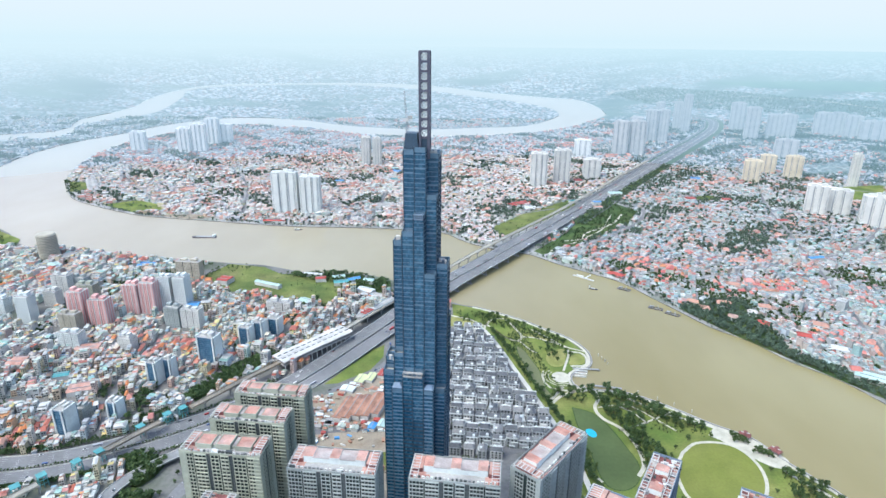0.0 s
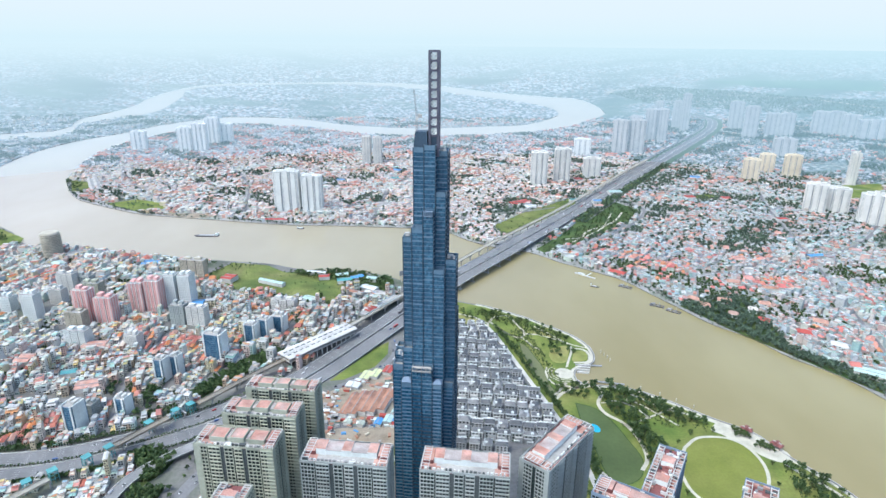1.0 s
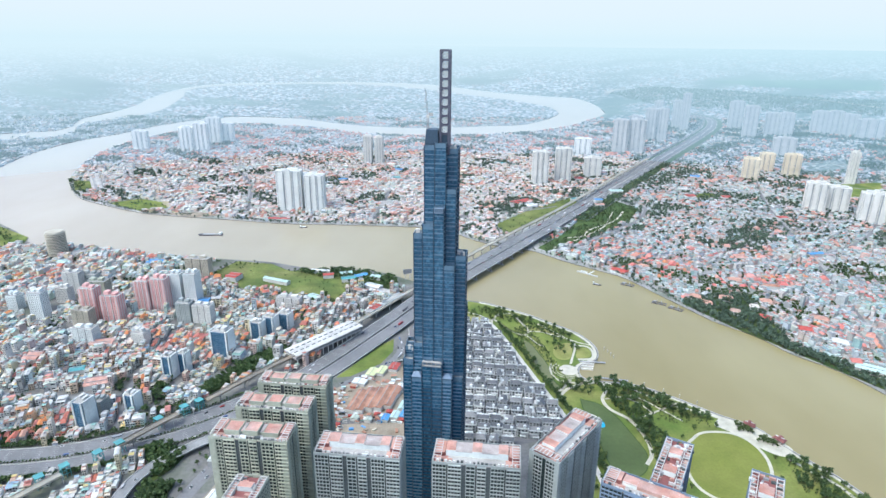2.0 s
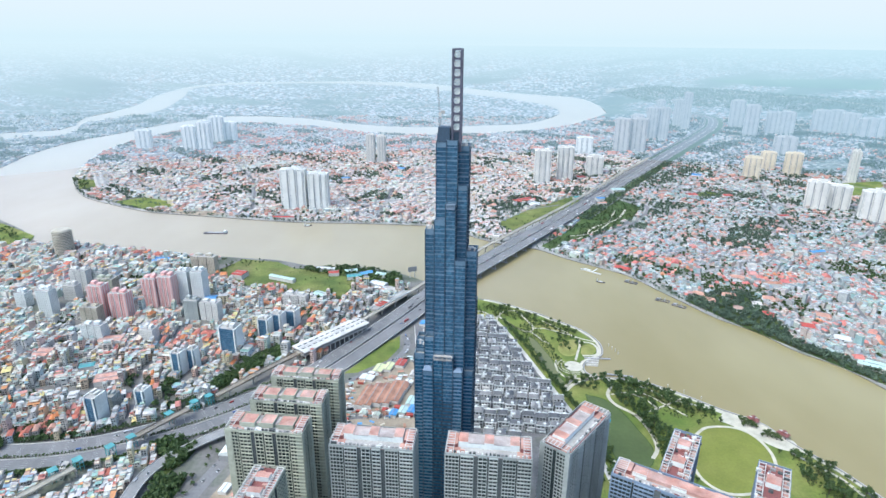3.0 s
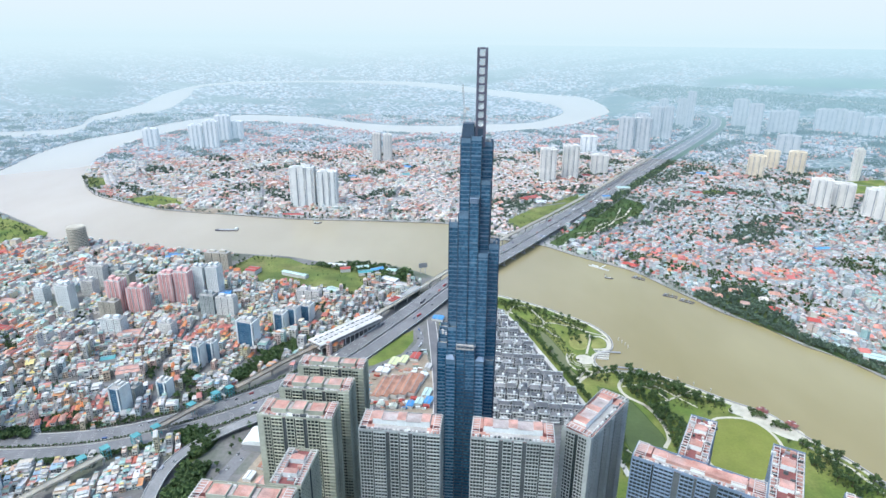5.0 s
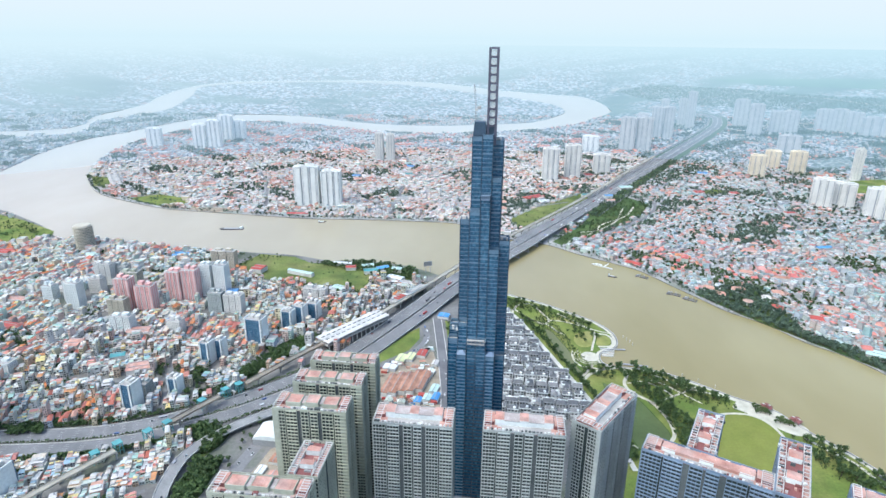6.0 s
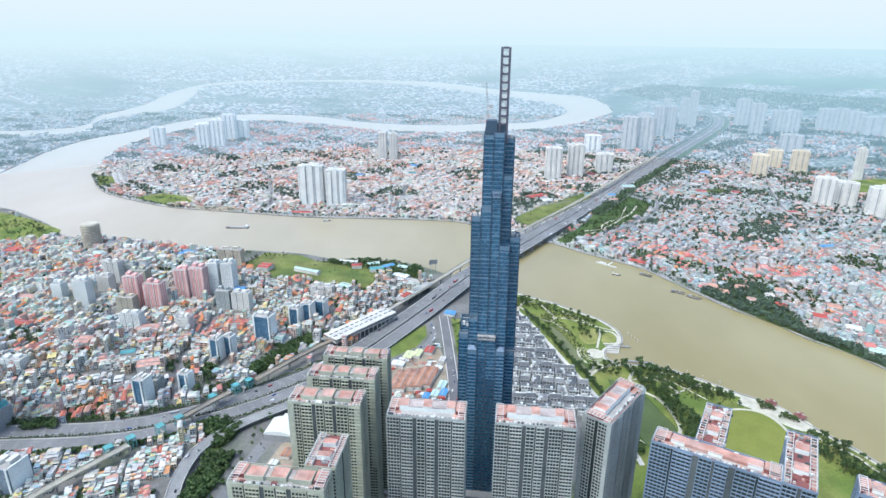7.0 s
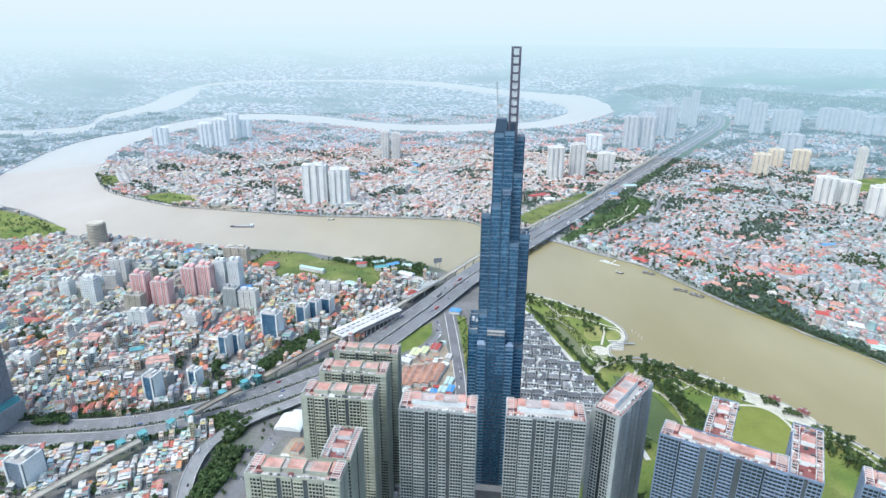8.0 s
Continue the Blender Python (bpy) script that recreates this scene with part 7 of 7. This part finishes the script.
for k, q in enumerate([[(-436, 725), (-410, 739), (-387, 701), (-403, 681), (-421, 693)], [(-601, 575), (-563, 584), (-549, 567), (-592, 561)], [(-565, 600), (-521, 617), (-511, 604), (-554, 587)], [(-959, 1121), (-921, 1149), (-889, 1116), (-932, 1089)], [(-324, 1009), (-239, 1039), (-212, 1005), (-269, 943)], [(-361, 694), (-346, 726), (-333, 710), (-349, 681)]]):
    wood("street_trees", *fill(q, 130, 70 + k), "clump of dark green trees among houses", 70 + k, (5, 10), 28)
wood("slip_trees", *fill(SLIP_GREEN, 120, 21), "green shrubs on the bridge verge", 21, (3, 6))
for q, n, lab in (([(110, 905), (140, 905), (150, 840), (165, 770), (172, 715), (150, 705), (128, 760), (112, 850)], 260, "low green shrubs along the canal"), ([(25, 990), (70, 980), (140, 945), (205, 880), (190, 850), (140, 900), (95, 930), (30, 950)], 420, "low green shrubs and young trees in the park"),
                  ([(205, 735), (262, 718), (345, 650), (330, 625), (262, 640), (240, 600), (225, 640)], 260, "low green shrubs in the park"), ([(395, 575), (440, 520), (455, 430), (420, 420), (385, 520)], 140, "low green shrubs beside the lawn"),
                  ([(0, 915), (62, 918), (138, 655), (146, 612), (40, 578), (8, 590)], 330, "small garden trees between villas")):
    x, y = fill(q, n * 3, n)
    ok = ~(inside(POND, x, y) | inside(CANAL, x, y) | inside(LAWN, x, y))
    wood("shrubs", x[ok][:n], y[ok][:n], lab, n + 3, (1.8, 5.2), 18, [M_leaf2, M_bark])
wood("verge_trees", *fill([(-50, 888), (-34, 884), (-26, 752), (-26, 690), (-40, 690), (-42, 760)], 170, 61), "green hedge trees beside the site road", 61, (3, 6), 22)
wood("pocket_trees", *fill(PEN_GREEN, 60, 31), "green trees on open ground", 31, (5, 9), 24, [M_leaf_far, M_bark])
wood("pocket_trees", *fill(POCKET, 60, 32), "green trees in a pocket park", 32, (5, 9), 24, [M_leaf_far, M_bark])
for k, q in enumerate(([(240, 640), (268, 600), (262, 540), (238, 545)], [(395, 575), (420, 560), (455, 430), (440, 400), (385, 500)], [(230, 730), (262, 715), (345, 645), (330, 632), (250, 690)], [(60, 430), (140, 560), (176, 540), (250, 480), (240, 400), (90, 380)])):
    wood("shrubs", *fill(q, 420, 80 + k), "low light green shrubs on the park grass", 80 + k, (1.2, 3.4), 14, [M_leaf2, M_bark])
wood("meadow_trees", *fill(GRASSLAND, 130, 34), "green bushes scattered over the meadow", 34, (1.5, 5), 18)
wood("field_trees", *fill(LEFT_FIELD, 160, 35), "green trees and bushes on riverside fields", 35, (3, 8), 24)
wood("field_trees", *fill(LEFT_GREEN, 150, 33), "green trees on riverside fields", 33, (5, 9), 24)

# ---- metro stations, sheds, tents, scaffolds ----
st = thing("metro_station", -201, 830, 0, 49.5, "long white-roofed metro station on concrete legs", "station")
part("platform", Geo().box(0, 0, 11, 13.4, 66, 13), M_conc, st)
for s in (-1, 1):
    part("roof", Geo().box(0, s * 8.2, 18.6, 19.4, 67, 7.6).gable(0, s * 8.2, 19.4, 1.0, 67, 7.6), M_pale, st, "long cream roof half")
part("roof_gutter", Geo().box(0, 0, 18.8, 19.0, 67, 0.8), M_grey, st)
for k in range(12):
    for s in (-1, 1):
        part("roof_vent", Geo().box(-60 + k * 11, s * 5.6, 19.7, 20.6, 3.2, 0.9), M_recess, st)
for k in range(14):
    x = -63 + k * 9.7
    for s in (-1, 1):
        part("column", Geo().box(x, s * 12.4, 0, 18.6, 0.5, 0.5), M_pale, st)
part("side_wall", Geo().box(0, -13.2, 13.4, 15.4, 66, 0.2), M_grey, st)
part("side_wall", Geo().box(0, 13.2, 13.4, 15.4, 66, 0.2), M_grey, st)
s2 = thing("metro_platform", -118, 978, 0, 56, "narrow metro platform with red and white roofs", "station")
part("platform", Geo().box(0, 0, 9, 13.6, 50, 7), M_conc, s2)
for k in range(4):
    part("roof_panel", Geo().box(-36 + k * 8, 0, 15.5, 16, 2.4, 6.5), M_red if k < 3 else M_white, s2)
for s in (-1, 1):
    part("edge_beam", Geo().box(0, s * 6.8, 13.6, 15.2, 50, 0.3), M_white, s2)


def shed(x, y, yaw, w, d, h, mm, label, rise=2.0, wall=None):
    t = thing("shed", x, y, 0.1, yaw, label, "shed", "sheds on the building site")
    part("body", Geo().box(0, 0, 0, h, w / 2 - 0.3, d / 2 - 0.3), wall or M_pale, t)
    part("roof", Geo().gable(0, 0, h, rise, d / 2, w / 2, math.pi / 2), mm, t)
    part("ridge_cap", Geo().box(0, 0, h + rise - 0.1, h + rise + 0.15, 0.4, d / 2), M_grey, t)


for k in range(5):
    shed(-131 + k * 12, 676 + k * 2.5, -14, 12, 50 + (k % 2) * 5, 7, M_rust, "large shed with a rusty brown sheet roof")
shed(-79, 700, -14, 14, 16, 6, M_rust, "small shed with a rusty orange sheet roof")
for x, y, w, d, mm, lab in [(-66, 668, 11, 20, M_mint, "low shed with a mint sheet roof"), (-64, 648, 10, 18, M_bluetin, "low shed with a blue sheet roof"), (-76, 646, 11, 16, M_mint, "low shed with a mint sheet roof"),
                            (-88, 640, 10, 14, M_bluetin, "low shed with a blue sheet roof"), (-118, 752, 14, 22, M_lime, "long site tent with lime-white canvas"), (-104, 757, 12, 22, M_lime, "long site tent with lime-white canvas"), (-86, 768, 14, 20, M_red, "long site tent with bright red sheeting"),
                            (-133, 726, 20, 14, M_white, "small site office with a white roof"), (-52, 902, 20, 16, M_bluetin, "shed with a bright blue roof by the bridge"), (-72, 715, 12, 9, M_white, "small white site cabin"), (-96, 726, 12, 8, M_rust, "small rusty shed on the site"),
                            (-66, 738, 9, 14, M_pale, "small grey site shed on earth"), (-128, 640, 10, 9, M_tin, "small sheet-roofed shed on the site"), (-110, 636, 9, 8, M_tin, "small sheet-roofed shed on the site")]:
    shed(x, y, -16, w, d, 4.5, mm, lab, 1.4)
for x, y, w, d, mm, lab in [(-250, 520, 12, 16, M_rust, "low market shed with a rusty roof"), (-262, 500, 10, 14, M_white, "low market shed with a white roof"), (-246, 492, 12, 12, M_terra, "low market shed with a red roof"), (-270, 470, 12, 18, M_rust, "low market shed with a rusty roof"),
                            (-255, 462, 10, 12, M_mint, "low market shed with a mint roof"), (-276, 440, 10, 16, M_red, "low market shed with a red roof"), (-262, 425, 12, 12, M_white, "low market shed with a white roof"), (-250, 600, 14, 12, M_white, "low market shed with a white roof")]:
    shed(x, y, -12, w, d, 4.0, mm, lab, 1.4)
rr = random.Random(3)
for k in range(150):          # huts, containers and lorries crowded between the sheds
    x, y = rr.choice([(rr.uniform(-86, -66), rr.uniform(775, 865)), (rr.uniform(-160, -64), rr.uniform(700, 748)), (rr.uniform(-150, -62), rr.uniform(632, 662)), (rr.uniform(-185, -140), rr.uniform(600, 700))])
    if not inside(SITE, np.array([x]), np.array([y]))[0]:
        continue
    w_, d_, h_ = rr.choice([(3.0, 1.25, 2.6), (3.0, 1.25, 2.6), (2.6, 2.2, 2.8), (4.2, 2.8, 3.4)])
    mm = rr.choice([M_white, M_pale, M_red, M_bluetin, M_rust, M_mint, M_tin, M_terra, M_conc])
    t = thing("site_hut", x, y, 0.1, rr.uniform(-25, 10), "small site hut or container among clutter", "container", "huts on the site")
    part("body", Geo().box(0, 0, 0, h_, w_, d_), mm, t)
    part("roof", Geo().box(0, 0, h_, h_ + 0.25, w_ + 0.2, d_ + 0.2), rr.choice([M_white, M_rust, M_conc, mm]), t)
for k in range(80):
    x, y = (rr.uniform(-180, -54), rr.uniform(556, 628)) if k < 46 else (rr.uniform(-182, -140), rr.uniform(640, 712))
    tagged(part("material_stack", Geo().box(x, y, 0.1, rr.uniform(0.8, 2.6), rr.uniform(1, 4), rr.uniform(0.8, 2), rr.uniform(0, 3)), rr.choice([M_pale, M_rust, M_yellow, M_white, M_bluetin, M_earth, M_rust, M_conc])), "stack of building material on bare earth", "building material", "stacks on the site")
hall = thing("market_hall", -266, 560, 0, -8, "hall with a curved white roof", "hall")
part("body", Geo().box(0, 0, 0, 9, 17, 15), M_grey, hall)
rg = Geo()
pr = [(17.5 * math.cos(a), 9 + 6 * math.sin(a)) for a in np.linspace(0, math.pi, 13)]
for (xa, za), (xb, zb) in zip(pr[:-1], pr[1:]):
    rg.faces([(xa, -15.5, za), (xa, 15.5, za), (xb, 15.5, zb), (xb, -15.5, zb)], [[0, 1, 2, 3]])
rg.faces([(x, -15.5, z) for x, z in pr], [[0, k, k + 1, k + 1] for k in range(1, 12)]).faces([(x, 15.5, z) for x, z in pr], [[0, k, k + 1, k + 1] for k in range(1, 12)])
part("roof", rg, M_white, hall, "white barrel roof")
part("annex", Geo().box(4, 24, 0, 7, 12, 7).box(4, 24, 7, 7.5, 12.6, 7.6), M_white, hall)
for x, y, a in [(-457, 515, 48), (-440, 533, 50), (-415, 556, 55), (-399, 574, 55), (-374, 622, 56), (-352, 648, 52), (-338, 662, 52)]:
    sc = thing("scaffold", x, y, 0, a, "teal steel scaffold under the unfinished viaduct", "scaffold", "viaduct scaffolds")
    for u in (-4, 0, 4):
        for v in (-4.5, 4.5):
            part("post", Geo().box(u, v, 0, 14.5, 0.3, 0.3), M_teal, sc)
    for z in (5, 10, 14.2):
        part("beam", Geo().box(0, -4.5, z, z + 0.5, 4.6, 0.3).box(0, 4.5, z, z + 0.5, 4.6, 0.3), M_teal, sc)
        part("cross_beam", Geo().box(-4, 0, z, z + 0.4, 0.3, 4.6).box(4, 0, z, z + 0.4, 0.3, 4.6), M_teal, sc)
    part("work_deck", Geo().box(0, 0, 14.6, 15, 4.8, 4.8), M_teal, sc)

# ---- traffic ----
def car(kind):
    L, W, H = ((2.2, 0.9, 0.75), (2.9, 1.0, 1.3), (5.5, 1.25, 2.6))[kind]
    lab = ("small car on the highway", "van on the highway", "long bus on the highway")[kind]
    t = thing(("car", "van", "bus")[kind], 0, 0, 0, 0, lab, ("car", "van", "bus")[kind], "traffic on the highway")
    part("body", Geo().box(0, 0, 0.35, 0.35 + H, L, W, taper=0.97), M_car, t)
    if kind == 0:
        part("cabin", Geo().box(-0.2, 0, 1.1, 1.65, 1.25, 0.8, taper=0.8), M_win, t, "dark cabin windows")
    else:
        part("window_band", Geo().box(0, 0, 0.35 + H * 0.55, 0.35 + H * 0.85, L * 0.96, W + 0.02), M_win, t)
    for s in (-1, 1):
        for u in (-1, 1):
            part("wheel", Geo().tube((s * L * 0.62, u * W - 0.1, 0.35), (s * L * 0.62, u * W + 0.1, 0.35), 0.35, n=8), M_tyre, t)
    return t


fleet = [car(0), car(1), car(2)]
rc = random.Random(21)
lanes = [-23.5, -20, -16.3, -12.5, -8.7, -5, 5, 8.7, 12.5, 16.3, 20, 23.5]
made = 0
pool = [k for k in range(len(hw) - 1) if -900 < hw[k][0] < 620]
for n in range(130):
    k = rc.choice(pool)
    off = rc.choice(lanes)
    p, q = offset(hw[k:k + 2], off)
    m = pose(p[0] + (q[0] - p[0]) * rc.random(), p[1], hz[k] + 0.02, 0, 0, math.degrees(math.atan2(q[1] - p[1], q[0] - p[0])) + (180 if off > 0 else 0))
    kd = rc.choices((0, 1, 2), (6, 2, 1.3))[0]
    if made < 3:
        fleet[made].matrix_basis = m
    else:
        copy_thing(fleet[kd], m)
    made += 1
for n in range(46):
    ln = rc.choice([CAMP_ROAD, CAMP_ROAD, SIDE_ROAD[6:], LOOP_ROAD, RAMP])
    k = rc.randrange(len(ln) - 1)
    off = rc.choice([-4.5, -2, 2, 4.5])
    p, q = offset(ln[k:k + 2], off)
    f = rc.random()
    z = 0.45 if ln is not RAMP else float(np.interp(k / (len(ln) - 1), [0, 0.25, 0.75, 1], [2.5, 6.5, 6.5, 0.9])) + 0.05
    copy_thing(fleet[rc.choices((0, 1, 2), (7, 2, 0.6))[0]], pose(p[0] + (q[0] - p[0]) * f, p[1] + (q[1] - p[1]) * f, z, 0, 0, math.degrees(math.atan2(q[1] - p[1], q[0] - p[0]))))
# street lamps on the median
lp = thing("street_lamp", 0, 0, 0, 0, "tall grey double-armed street lamp", "street lamp", "lamps on the highway median")
part("pole", Geo().tube((0, 0, 0), (0, 0, 11), 0.16, 0.1), M_steel, lp)
for s in (-1, 1):
    part("arm", Geo().tube((0, 0, 11), (0, s * 2.6, 11.6), 0.08, 0.06, n=4), M_steel, lp)
    part("lamp_head", Geo().box(0, s * 2.9, 11.5, 11.75, 0.2, 0.5), M_pale, lp)
for n, k in enumerate(range(40, len(hw) - 60, 3)):
    m = pose(hw[k][0], hw[k][1], hz[k] - 1.0, 0, 0, math.degrees(math.atan2(*(hw[k + 1] - hw[k])[::-1])))
    if n == 0:
        lp.matrix_basis = m
    else:
        copy_thing(lp, m)

# ---- boats ----
def barge(x, y, yaw, L, W, label, load):
    t = thing("barge", x, y, -1.6, yaw, label, "barge", "boats on the river")
    hull = Geo().box(0, 0, -0.8, 1.8, L, W).faces([(L, -W, -0.8), (L + 6, 0, 1.0), (L + 6, 0, 2.6), (L, -W, 1.8), (L, W, -0.8), (L, W, 1.8)], [[0, 1, 2, 3], [1, 4, 5, 2], [3, 2, 5, 5]])
    part("hull", hull, M_hull, t, "dark painted hull")
    part("hatch_cover", Geo().box(2, 0, 1.8, 2.8, L * 0.72, W * 0.75), load, t)
    part("wheelhouse", Geo().box(-L * 0.85, 0, 1.8, 6.2, L * 0.1, W * 0.7).box(-L * 0.85, 0, 6.2, 6.6, L * 0.12, W * 0.8), M_white, t, "white wheelhouse")
    part("funnel", Geo().tube((-L * 0.95, 0, 6.6), (-L * 0.95, 0, 8.6), 0.5), M_dkred, t)


barge(-596, 1412, 181, 27, 6.5, "long dark barge with a grey deck", M_grey)
barge(-380, 1478, 5, 7, 2.4, "small pale boat near the far bank", M_white)
barge(300, 1102, -30, 6, 1.8, "small dark boat on brown water", M_pale)
for x, y, a in ((396, 1008, -30), (418, 984, -40), (362, 1098, -35)):
    t = thing("work_barge", x, y, -1.6, a, "moored flat work barge with an open frame deck", "barge", "boats on the river")
    part("hull", Geo().box(0, 0, -0.6, 0.9, 13, 0.9).box(0, 9, -0.6, 0.9, 13, 0.9).box(-12, 4.5, -0.6, 0.9, 1, 4.5).box(12, 4.5, -0.6, 0.9, 1, 4.5), M_hull, t)
    part("deck_cargo", Geo().box(3, 3, 0.2, 1.5, 5, 2.4), M_bank, t)
    part("deck_house", Geo().box(-8, 5, 0.2, 3.6, 2.4, 2.4), M_grey, t)
    for u in (-4, 4):
        part("deck_frame", Geo().tube((u, 1, 0.9), (u, 4.5, 7.0), 0.25, n=4).tube((u, 8, 0.9), (u, 4.5, 7.0), 0.25, n=4), M_steel, t, "steel lifting frame")
t = thing("landing_stage", 300, 1165, -1.6, -42, "pale floating landing stage with a gangway", "landing stage")
part("pontoon", Geo().box(0, -6, -0.5, 1.2, 24, 2.2), M_pale, t)
part("gangway", Geo().box(4, 6, 1.2, 1.7, 1.1, 11), M_white, t)
part("shelter", Geo().box(-8, -6, 3.6, 3.9, 8, 2).box(-14, -6, 1.2, 3.6, 0.15, 1.5).box(-2, -6, 1.2, 3.6, 0.15, 1.5), M_white, t)
bb = thing("billboard", -85, 1118, 0, 20, "grey roadside billboard seen from behind", "billboard")
part("panel", Geo().box(0, 0, 14, 24, 9, 0.4), M_grey, bb)
for s in (-1, 1):
    part("post", Geo().box(s * 5, 0.5, 0, 14, 0.4, 0.4), M_steel, bb)
